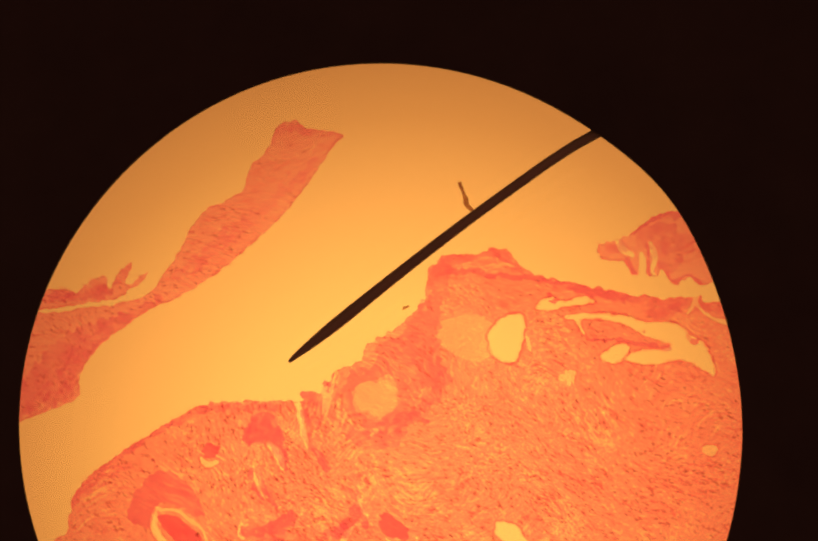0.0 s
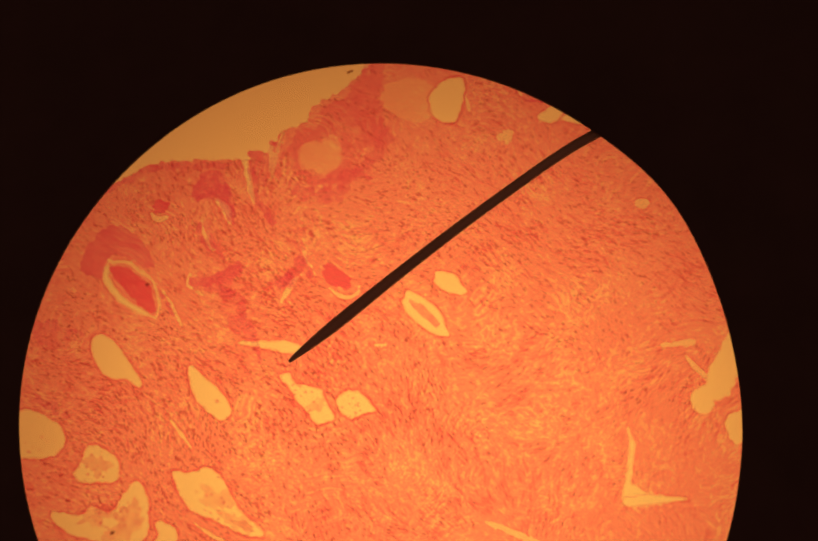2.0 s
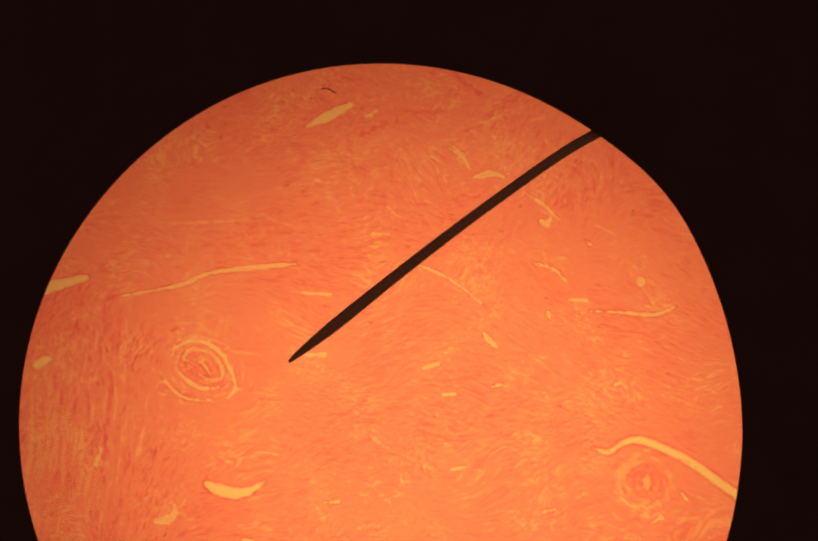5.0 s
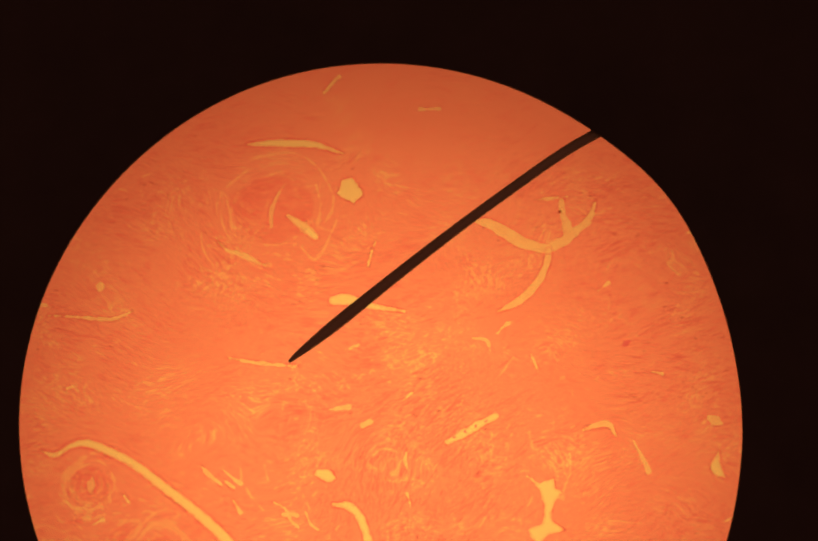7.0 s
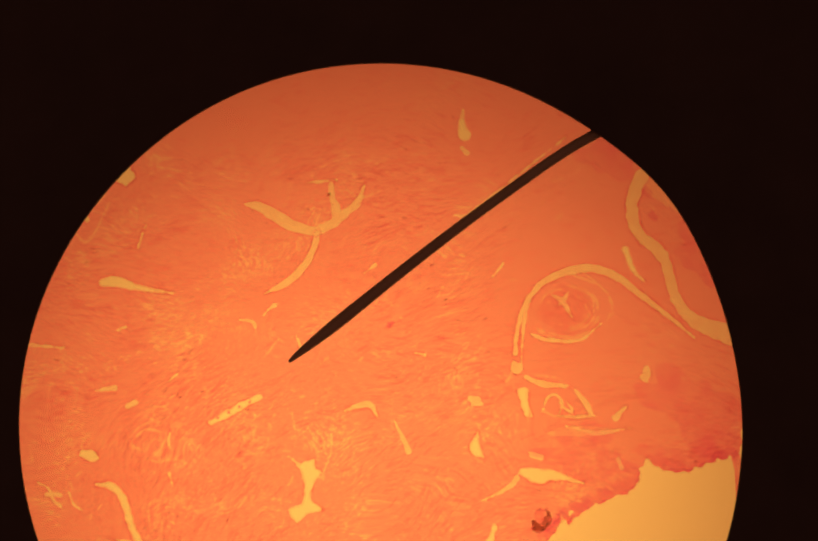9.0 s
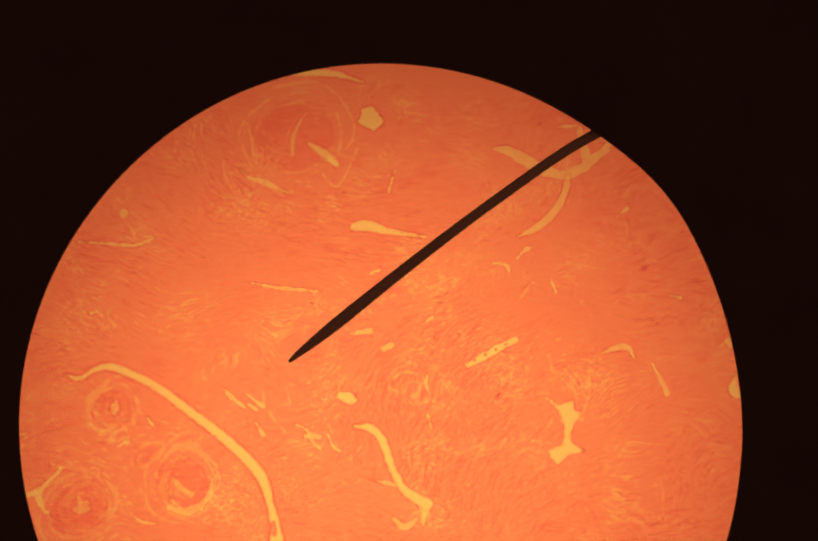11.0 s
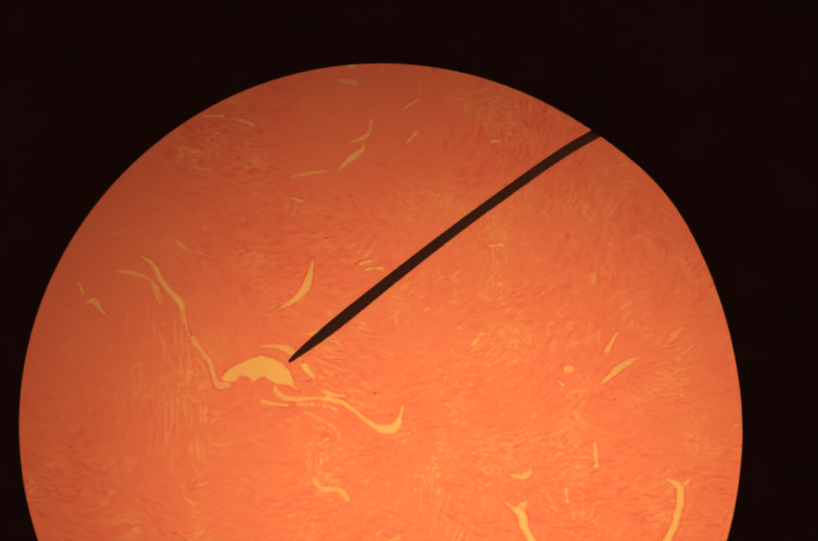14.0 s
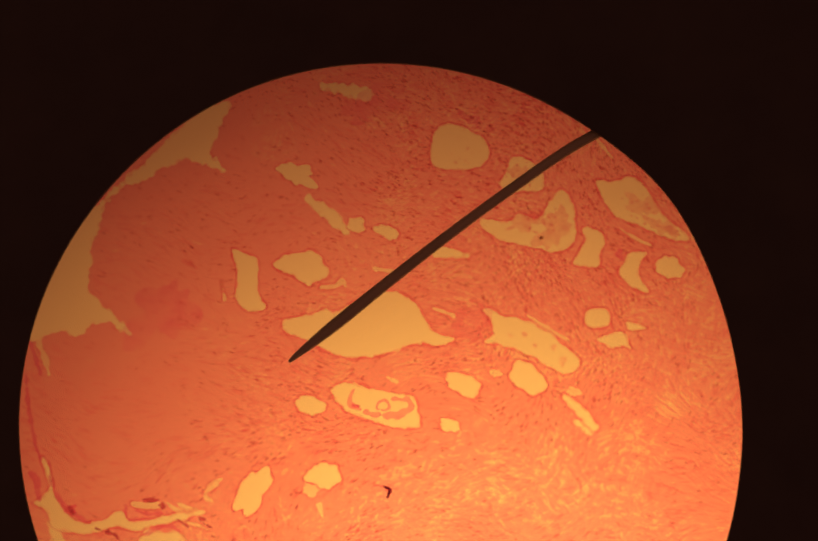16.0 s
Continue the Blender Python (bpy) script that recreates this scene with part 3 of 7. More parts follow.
# glands and small vessels of the inner lining
patch("red_cell_mass", -138, -12, 36, 16, -38, 0.15, 39, BLOOD)
slit([(-151, -34), (-122, -51), (-98, -44), (-94, -27)], [5, 10, 8, 4], 1.2, 40)
slit([(-170, 16), (-162, -12), (-146, -37)], [4, 6, 4], 1.2, 41)
slit([(-239, -44), (-224, -22), (-207, -8)], [4, 9, 4], 1.2, 42)
strip("red_streak", [(-410, -32), (-354, -28), (-319, 4)], [12, 16, 10], 3, 43, PATCH)
strip("red_streak", [(-272, -38), (-244, -27), (-216, -2), (-205, 49)], [10, 16, 12, 8], 3, 44, PATCH)
patch("dark_speck", -360, -248, 4, 4, 0, 0.1, 48, LINING)
slit([(-323, -137), (-271, -142), (-227, -146), (-200, -154)], [5, 16, 24, 10], 2, 49, wall=5)
cavity([(-244, -198), (-225, -195), (-212, -215), (-183, -219), (-161, -228), (-157, -244), (-150, -256), (-136, -280), (-150, -285), (-167, -292), (-177, -285), (-192, -266), (-212, -244), (-224, -222), (-237, -211)], 1.5, 20, 50, 7)
patch("secretion", -172, -255, 16, 13, 0, 0.3, 51, SECRETION)
cavity([(-133, -238), (-113, -228), (-93, -228), (-78, -241), (-59, -265), (-73, -267), (-88, -273), (-103, -280), (-122, -272), (-132, -256)], 1.5, 20, 52, 7)
lumen(31, -82, 57, 23, -40, 0.08, 53, wall=6)
patch("gland_plug", 32, -81, 36, 9, -40, 0.15, 54, MUSCLE, level=1)
lumen(78, -23, 34, 18, -35, 0.12, 55, wall=5)
slit([(-61, -143), (-43, -141)], [7, 6], 1.2, 56)
patch("secretion", -582, -367, 24, 18, 0, 0.3, 58, SECRETION)
patch("secretion", -571, -457, 22, 20, 0, 0.35, 59, SECRETION)
patch("secretion", -525, -478, 34, 28, 40, 0.35, 60, SECRETION)
cavity([(-468, -470), (-449, -472), (-431, -482), (-426, -502), (-435, -517), (-438, -544), (-456, -548), (-487, -542), (-484, -530), (-472, -510), (-463, -494), (-468, -482)], 1.2, 18, 61, 6)
cavity([(-385, -521), (-362, -517), (-346, -520), (-356, -533), (-364, -552), (-360, -572), (-345, -591), (-351, -597), (-374, -588), (-387, -578), (-401, -562), (-400, -547), (-388, -537)], 1.2, 18, 62, 6)
patch("red_clump", -399, -523, 6, 14, 10, 0.3, 621, DENSE)
lumen(-305, -548, 25, 23, 0, 0.16, 63, wall=6)
slit([(-397, -473), (-362, -495), (-330, -507)], [4, 9, 3], 1.2, 64)
cavity([(-468, -641), (-459, -628), (-429, -627), (-419, -641), (-425, -660), (-455, -663), (-468, -654)], 1.0, 18, 65, 6)
cavity([(-390, -650), (-372, -655), (-351, -662), (-359, -667), (-381, -669), (-388, -664)], 1.0, 14, 66, 4)
cavity([(-446, -684), (-429, -677), (-396, -670), (-387, -688), (-383, -704), (-395, -698), (-418, -702), (-430, -696)], 1.5, 14, 67, 5)
slit([(-577, -639), (-541, -664), (-498, -687)], [4, 11, 4], 1.0, 68)
patch("loose_cell", -609, -678, 6, 3, -40, 0.3, 69, SECRETION)
patch("loose_cell", -582, -676, 6, 5, 0, 0.3, 691, SECRETION)
patch("loose_cell", -528, -700, 6, 5, 0, 0.3, 70, SECRETION)
patch("loose_cell", -563, -697, 5, 4, 0, 0.3, 701, SECRETION)
patch("secretion", -511, -726, 6, 11, -20, 0.3, 702, VEIL_TINT)
lumen(-577, -758, 38, 26, -35, 0.08, 71)

# slits and a forked cleft beside the glands
slit([(405, -430), (460, -424), (517, -425)], [16, 15, 3], 1.5, 73, wall=4)
slit([(616, -113), (603, -161), (586, -205), (575, -227)], [18, 46, 58, 40], 3, 74)
lumen(551, -243, 24, 26, 0, 0.08, 741, wall=0)
lumen(615, -291, 24, 32, 0, 0.1, 75, wall=4)
slit([(480, -141), (535, -135)], [8, 14], 2, 76)
slit([(635, -432), (632, -454)], [16, 12], 2, 77)
slit([(144, -467), (207, -491), (260, -513)], [7, 13, 5], 1.5, 79)
slit([(119, -630), (126, -611), (134, -588)], [8, 14, 5], 1.2, 80)
patch("dark_speck", 31, -573, 4, 3, 0, 0.3, 81, DARK)
slit([(-187, -593), (-171, -607)], [4, 9], 1.2, 82)
slit([(-455, -274), (-430, -305), (-405, -338)], [4, 9, 4], 0.6, 83, wall=3)

# slits between the muscle bundles
slit([(-169, -864), (-154, -832), (-151, -784)], [8, 19, 9], 1.2, 84, wall=3)
slit([(151, -881), (192, -860), (236, -838)], [7, 22, 14], 1.2, 85, wall=3)
strip("curled_fibre", [(170, -809), (190, -804), (208, -815)], [3, 5, 4], 0.3, 86, DARK, "thin curled dark fibre")
slit([(-499, -1240), (-432, -1222), (-352, -1201), (-270, -1179)], [6, 24, 27, 13], 1.2, 87, wall=4)
slit([(-225, -1220), (-177, -1211), (-130, -1203), (-82, -1192), (-34, -1172), (23, -1163), (95, -1156), (135, -1153)], [3, 6, 7, 10, 9, 11, 11, 6], 1.2, 88, wall=2)
slit([(-185, -1073), (-72, -1072), (6, -1068), (65, -1059)], [2, 6, 6, 2], 1.2, 89)
slit([(353, -1149), (416, -1174), (464, -1207), (503, -1240)], [7, 6, 5, 3], 1.2, 90)
slit([(127, -1207), (203, -1212)], [4, 7], 1.2, 91)
slit([(-5, -495), (38, -511), (102, -533)], [3, 6, 3], 1.2, 93)
slit([(607, -1079), (624, -1068)], [6, 10], 1.2, 96)
slit([(619, -911), (638, -936), (620, -961)], [4, 6, 4], 1.2, 97)
slit([(430, -917), (457, -939), (468, -965)], [4, 7, 4], 1.2, 98)
slit([(222, -716), (244, -682)], [10, 4], 1.2, 99)
slit([(267, -860), (287, -850)], [8, 7], 1.2, 100)
slit([(45, -1040), (95, -1069), (183, -1090)], [2, 5, 2], 1.2, 101)
slit([(281, -1094), (315, -1095)], [5, 5], 1.2, 102)
slit([(-490, -837), (-463, -858)], [8, 16], 3, 104)
patch("dark_speck", 39, -581, 6, 4, -20, 0.4, 105, LINING)
patch("dark_speck", -16, -902, 3, 7, 0, 0.3, 106, LINING)
slit([(468, -985), (507, -976), (537, -982)], [3, 10, 4], 1.2, 107)
slit([(688, -847), (722, -850)], [6, 8], 1.2, 108)
slit([(-176, -565), (-160, -550)], [3, 6], 1.2, 110)
slit([(137, -690), (153, -676)], [3, 6], 1.2, 111)
slit([(-40, -690), (-24, -675)], [3, 6], 1.2, 112)

# a coiled vessel and its neighbours
whorl(-36, -1351, 16, 78, -35, 0.75, 13, 113)
slit([(-54, -1336), (-36, -1346), (-21, -1368)], [4, 9, 4], 1.2, 114)
whorl(-64, -1410, 5, 20, 0, 0.9, 3, 115)
whorl(-112, -1389, 5, 18, 0, 0.8, 3, 116)
slit([(-24, -1567), (4, -1580), (48, -1583), (85, -1563)], [12, 24, 19, 5], 1.5, 117, wall=4)
slit([(495, -1286), (508, -1301), (519, -1312)], [8, 12, 5], 1.2, 118)
slit([(659, -1221), (690, -1223)], [7, 9], 1.2, 119)
lumen(794, -1187, 8, 10, 0, 0.1, 121, wall=3)
lumen(-347, -1342, 21, 9, 28, 0.1, 122, wall=3)
lumen(-400, -1349, 13, 6, 10, 0.1, 123, wall=3)
slit([(147, -1328), (193, -1326)], [6, 9], 1.2, 124)
slit([(382, -1351), (407, -1343)], [7, 11], 1.2, 125)
slit([(418, -1401), (440, -1400)], [7, 7], 1.2, 126)
slit([(-234, -1533), (-224, -1504)], [9, 4], 1.2, 127)
slit([(-116, -1636), (-87, -1631), (-83, -1607)], [10, 14, 6], 2, 128)
slit([(339, -1549), (341, -1582)], [5, 4], 1.2, 129)
slit([(271, -1472), (298, -1491)], [4, 6], 1.2, 130)
slit([(-199, -1534), (-202, -1558), (-206, -1592)], [1, 3.7, 1], 0.5, 131)
slit([(-337, -1569), (-339, -1593), (-343, -1633)], [1, 3.7, 1], 0.5, 132)
slit([(-174, -1607), (-177, -1630), (-182, -1657)], [1, 3.2, 1], 0.5, 133)
slit([(-322, -1452), (-325, -1476), (-329, -1510)], [1, 4.8, 1], 0.5, 134)
slit([(-331, -1278), (-333, -1303), (-338, -1338)], [1, 3.4, 1], 0.5, 135)
slit([(-242, -1528), (-245, -1552), (-250, -1593)], [1, 5.8, 1], 0.5, 136)
slit([(-208, -1559), (-211, -1583), (-215, -1618)], [1, 3.7, 1], 0.5, 137)
slit([(-312, -1297), (-315, -1322), (-319, -1362)], [1, 3.2, 1], 0.5, 138)
slit([(-316, -1613), (-319, -1636), (-324, -1664)], [1, 5.1, 1], 0.5, 139)
slit([(-280, -1385), (-283, -1410), (-288, -1439)], [1, 5.5, 1], 0.5, 140)
slit([(-258, -1407), (-261, -1431), (-265, -1469)], [1, 3.6, 1], 0.5, 141)
slit([(-279, -1458), (-282, -1482), (-286, -1526)], [1, 4.3, 1], 0.5, 142)
slit([(-273, -1496), (-276, -1520), (-280, -1559)], [1, 3.4, 1], 0.5, 143)
slit([(-315, -1507), (-318, -1531), (-322, -1570)], [1, 5.5, 1], 0.5, 144)
slit([(-345, -1513), (-347, -1538), (-351, -1576)], [1, 5.8, 1], 0.5, 145)
slit([(-186, -1241), (-189, -1266), (-193, -1308)], [1, 3.4, 1], 0.5, 146)
slit([(-299, -1427), (-301, -1452), (-306, -1486)], [1, 4.3, 1], 0.5, 147)
slit([(-261, -1553), (-264, -1577), (-268, -1621)], [1, 3.8, 1], 0.5, 148)
slit([(-331, -1498), (-334, -1522), (-338, -1554)], [1, 3.5, 1], 0.5, 149)
slit([(-231, -1545), (-234, -1569), (-238, -1604)], [1, 4.5, 1], 0.5, 150)
slit([(-188, -1507), (-191, -1531), (-195, -1571)], [1, 5.7, 1], 0.5, 151)
slit([(-334, -1509), (-336, -1533), (-340, -1571)], [1, 4.4, 1], 0.5, 152)
slit([(-185, -1293), (-189, -1318), (-193, -1345)], [1, 5.9, 1], 0.5, 153)
slit([(-180, -1607), (-183, -1631), (-187, -1673)], [1, 3.2, 1], 0.5, 154)
slit([(-223, -1566), (-226, -1590), (-231, -1619)], [1, 5.9, 1], 0.5, 155)
slit([(-288, -1599), (-290, -1623), (-294, -1664)], [1, 3.6, 1], 0.5, 156)
slit([(-227, -1318), (-230, -1343), (-234, -1373)], [1, 4.8, 1], 0.5, 157)
slit([(-238, -1513), (-241, -1537), (-245, -1581)], [1, 3.5, 1], 0.5, 158)
slit([(-355, -1289), (-358, -1314), (-362, -1353)], [1, 3.5, 1], 0.5, 159)
slit([(-264, -1374), (-267, -1399), (-271, -1442)], [1, 3.8, 1], 0.5, 160)
slit([(-267, -1352), (-270, -1377), (-274, -1404)], [1, 4.9, 1], 0.5, 161)
slit([(-375, -1282), (-378, -1307), (-382, -1341)], [1, 5.0, 1], 0.5, 162)
slit([(-360, -1322), (-363, -1347), (-367, -1380)], [1, 5.7, 1], 0.5, 163)
slit([(-255, -1486), (-258, -1510), (-262, -1552)], [1, 3.8, 1], 0.5, 164)
slit([(-264, -1468), (-266, -1492), (-271, -1535)], [1, 5.6, 1], 0.5, 165)
slit([(-257, -1532), (-260, -1556), (-264, -1596)], [1, 5.5, 1], 0.5, 166)
slit([(-296, -1621), (-299, -1644), (-303, -1688)], [1, 5.7, 1], 0.5, 167)
slit([(-241, -1274), (-244, -1298), (-249, -1337)], [1, 5.5, 1], 0.5, 168)
slit([(-244, -1407), (-247, -1431), (-251, -1472)], [1, 3.1, 1], 0.5, 169)
slit([(-330, -1390), (-333, -1415), (-338, -1445)], [1, 4.1, 1], 0.5, 170)
slit([(-272, -1580), (-275, -1604), (-280, -1630)], [1, 3.8, 1], 0.5, 171)
slit([(-299, -1329), (-302, -1354), (-307, -1384)], [1, 5.7, 1], 0.5, 172)
slit([(-251, -1247), (-254, -1272), (-259, -1304)], [1, 3.6, 1], 0.5, 173)
slit([(-358, -1511), (-361, -1535), (-365, -1564)], [1, 4.3, 1], 0.5, 174)
slit([(-288, -1451), (-291, -1475), (-295, -1518)], [1, 3.5, 1], 0.5, 175)
slit([(-316, -1430), (-319, -1455), (-324, -1482)], [1, 4.0, 1], 0.5, 176)
slit([(-195, -1395), (-199, -1420), (-203, -1458)], [1, 5.5, 1], 0.5, 177)
slit([(-301, -1408), (-304, -1432), (-309, -1467)], [1, 4.0, 1], 0.5, 178)
slit([(-268, -1290), (-271, -1314), (-275, -1355)], [1, 3.9, 1], 0.5, 179)
slit([(-358, -1401), (-361, -1425), (-366, -1454)], [1, 5.2, 1], 0.5, 180)
slit([(-275, -1343), (-278, -1368), (-282, -1407)], [1, 3.7, 1], 0.5, 181)
slit([(-322, -1436), (-324, -1460), (-329, -1489)], [1, 5.4, 1], 0.5, 182)
slit([(-183, -1259), (-186, -1284), (-190, -1325)], [1, 4.4, 1], 0.5, 183)
slit([(-241, -1585), (-244, -1609), (-248, -1643)], [1, 5.1, 1], 0.5, 184)
slit([(-194, -1292), (-197, -1317), (-202, -1354)], [1, 4.4, 1], 0.5, 185)
slit([(-343, -1608), (-346, -1632), (-350, -1660)], [1, 5.2, 1], 0.5, 186)
slit([(-178, -1458), (-181, -1482), (-185, -1517)], [1, 4.5, 1], 0.5, 187)
slit([(-360, -1470), (-362, -1494), (-367, -1521)], [1, 4.5, 1], 0.5, 188)
slit([(-260, -1319), (-263, -1344), (-267, -1383)], [1, 5.8, 1], 0.5, 189)
slit([(-317, -1601), (-320, -1625), (-324, -1669)], [1, 3.0, 1], 0.5, 190)
slit([(-307, -1465), (-310, -1489), (-315, -1521)], [1, 5.4, 1], 0.5, 191)
slit([(-271, -1457), (-274, -1481), (-278, -1523)], [1, 3.9, 1], 0.5, 192)
slit([(-191, -1306), (-194, -1331), (-198, -1376)], [1, 3.7, 1], 0.5, 193)
slit([(-285, -1354), (-288, -1379), (-292, -1423)], [1, 4.4, 1], 0.5, 194)
slit([(-273, -1485), (-276, -1509), (-280, -1543)], [1, 5.7, 1], 0.5, 195)
slit([(-291, -1351), (-294, -1376), (-298, -1419)], [1, 4.3, 1], 0.5, 196)
slit([(-357, -1409), (-360, -1434), (-364, -1465)], [1, 4.3, 1], 0.5, 197)
slit([(-350, -1538), (-353, -1562), (-356, -1606)], [1, 4.2, 1], 0.5, 198)
slit([(-216, -1604), (-219, -1628), (-223, -1667)], [1, 5.7, 1], 0.5, 199)
slit([(-241, -1275), (-244, -1300), (-249, -1330)], [1, 4.8, 1], 0.5, 200)
slit([(194, -1601), (223, -1599)], [4, 7], 1.2, 201)
slit([(617, -1246), (620, -1258)], [8, 6], 1.2, 202)
slit([(590, -1151), (629, -1164), (658, -1191)], [5, 7, 4], 1.2, 203)
slit([(582, -1018), (607, -1034), (641, -1065)], [3, 8, 3], 1.2, 204)

# the long vessel and the arteries beside it
patch("vessel_plug", 1100, -1782, 6, 16, 5, 0.1, 206, MUSCLE, level=1)
whorl(793, -1561, 16, 60, 0, 0.95, 9, 207)
lumen(794, -1561, 8, 13, 0, 0.15, 208, wall=5, name="artery_lining", mat=WALL)
whorl(738, -1743, 22, 78, 10, 0.85, 13, 209)
lumen(740, -1744, 13, 15, 20, 0.32, 210, wall=6, name="artery_lining", mat=WALL)
whorl(937, -1699, 20, 74, -50, 0.8, 10, 211)
slit([(907, -1688), (923, -1707), (947, -1722)], [4, 13, 4], 1.2, 212)
slit([(899, -1745), (940, -1751), (974, -1728), (984, -1689)], [5, 13, 10, 4], 1.2, 213)
slit([(543, -1718), (593, -1729), (637, -1723), (657, -1717)], [4, 6, 12, 17], 1, 214)
slit([(655, -1717), (662, -1740), (672, -1755)], [15, 12, 5], 1.2, 215)
slit([(659, -1715), (678, -1695), (697, -1673)], [11, 8, 5], 1.2, 216)
slit([(657, -1819), (695, -1850), (734, -1861), (761, -1854)], [3, 8, 14, 9], 1.2, 217)
slit([(1250, -1594), (1277, -1597), (1301, -1621), (1320, -1674), (1344, -1712), (1384, -1736)], [7, 15, 16, 14, 17, 22], 1.5, 218, wall=4)
slit([(1276, -1690), (1326, -1702)], [3, 9], 1.2, 219)
slit([(1323, -1763), (1342, -1778), (1364, -1764)], [8, 13, 7], 1.2, 220)
slit([(1382, -1734), (1377, -1772)], [22, 6], 1.2, 221)
lumen(1233, -1541, 21, 10, -15, 0.1, 222, wall=4)
slit([(1081, -1557), (1096, -1582), (1119, -1606)], [3, 6, 3], 1.2, 224)
slit([(1156, -1613), (1181, -1614)], [8, 8], 1.2, 226)
slit([(511, -1386), (527, -1382)], [7, 7], 1, 231)
slit([(434, -1539), (458, -1535)], [7, 7], 1, 233)
slit([(740, -1382), (750, -1378)], [7, 7], 1, 234)
slit([(603, -1615), (623, -1611)], [7, 7], 1, 238)

# a nodule with coiled slits, and the forked vein
slit([(1070, -907), (1132, -904), (1203, -908), (1257, -925)], [5, 16, 14, 4], 1.2, 239, wall=4)
lumen(1273, -999, 24, 22, -30, 0.12, 240, wall=5)
slit([(1321, -981), (1387, -994)], [3, 6], 1.2, 241)
slit([(1309, -1147), (1317, -1117), (1324, -1098)], [6, 7, 3], 1.2, 242)
slit([(1408, -836), (1448, -836)], [9, 7], 2, 243)
slit([(1220, -802), (1248, -770)], [8, 10], 2, 244)
slit([(1514, -1060), (1540, -1064), (1576, -1084), (1606, -1102), (1653, -1115)], [6, 19, 25, 24, 18], 1.2, 245, wall=3, veil=True)
slit([(1652, -1116), (1687, -1097), (1712, -1075), (1737, -1062)], [16, 19, 16, 5], 1.2, 246, veil=True)
slit([(1691, -1089), (1691, -1069), (1684, -1048), (1681, -1022)], [16, 19, 12, 12], 1.2, 247, veil=True)
slit([(1633, -1018), (1661, -1015), (1692, -1012)], [3, 8, 4], 1.0, 248)
patch("dark_speck", 1677, -1042, 4, 3, 0, 0.2, 2481, DARK)
slit([(1723, -1064), (1737, -1048), (1747, -1019)], [10, 12, 4], 1.0, 249)
slit([(1747, -1047), (1788, -1028)], [6, 3], 0.8, 2491)
slit([(1655, -1119), (1652, -1138), (1638, -1171), (1613, -1201), (1589, -1219), (1557, -1234)], [14, 13, 15, 16, 14, 4], 1.2, 250, wall=3, veil=True)
slit([(1244, -1213), (1271, -1212), (1317, -1224), (1380, -1234)], [19, 23, 13, 5], 1.2, 251, wall=3)
slit([(695, -1243), (757, -1246), (818, -1250), (859, -1234)], [3, 7, 9, 3], 1.2, 252)
slit([(1038, -1322), (1105, -1333), (1181, -1339)], [4, 8, 4], 1.2, 254)
slit([(765, -1303), (811, -1320)], [3, 5], 1.2, 255)
slit([(1377, -1403), (1394, -1388)], [4, 7], 1.2, 256)
slit([(1239, -1420), (1275, -1415)], [5, 12], 1.2, 257)
slit([(1303, -1449), (1318, -1442)], [12, 9], 2, 258)
slit([(1270, -1307), (1293, -1298)], [5, 8], 1.2, 259)
slit([(1460, -1479), (1504, -1456), (1550, -1430)], [10, 16, 13], 2, 260, wall=2)
patch("secretion", 1473, -1470, 3.5, 3, 30, 0.3, 261, MUSCLE, level=1)
patch("secretion", 1494, -1460, 3.5, 3, 30, 0.3, 262, MUSCLE, level=1)
patch("secretion", 1514, -1450, 3.5, 3, 30, 0.3, 263, MUSCLE, level=1)
patch("secretion", 1533, -1440, 3.5, 3, 30, 0.3, 264, MUSCLE, level=1)
slit([(1720, -1450), (1759, -1443), (1774, -1466)], [4, 11, 4], 1.2, 265)
slit([(1806, -1475), (1825, -1512), (1832, -1531)], [3, 10, 12], 1.2, 266)
slit([(1510, -1285), (1535, -1289), (1541, -1309)], [4, 8, 3], 1.2, 267)
slit([(1552, -1364), (1586, -1321)], [3, 6], 1.2, 269)
slit([(1685, -1506), (1679, -1537)], [3, 5], 1.2, 270)
slit([(938, -1500), (964, -1505), (968, -1515)], [3, 6, 3], 1.2, 271)
slit([(1040, -1532), (1073, -1556)], [4, 9], 1.2, 272)
slit([(1118, -1522), (1126, -1551)], [4, 5], 1.2, 273)
slit([(1416, -1507), (1427, -1531)], [3, 4], 1.2, 275)
patch("red_speck", 1797, -1294, 7, 6, 0, 0.3, 276, DENSE)

# beside the outer edge: an artery in a half ring, crowded small vessels, the channel
slit([(2034, -1348), (2037, -1311), (2051, -1261), (2083, -1217), (2128, -1194), (2177, -1185), (2227, -1201), (2275, -1239), (2323, -1277), (2371, -1318)], [10, 8, 9, 12, 16, 17, 16, 13, 10, 5], 1.2, 277, wall=4, veil=True)
whorl(2131, -1264, 34, 84, 0, 0.9, 9, 278)
slit([(2103, -1236), (2121, -1246), (2132, -1261), (2144, -1283)], [4, 11, 10, 4], 1.0, 279)
slit([(2138, -1228), (2129, -1243), (2113, -1261)], [4, 9, 3], 1.0, 280)
slit([(2064, -1311), (2095, -1322), (2156, -1323), (2195, -1292)], [5, 9, 6, 4], 1.2, 282)
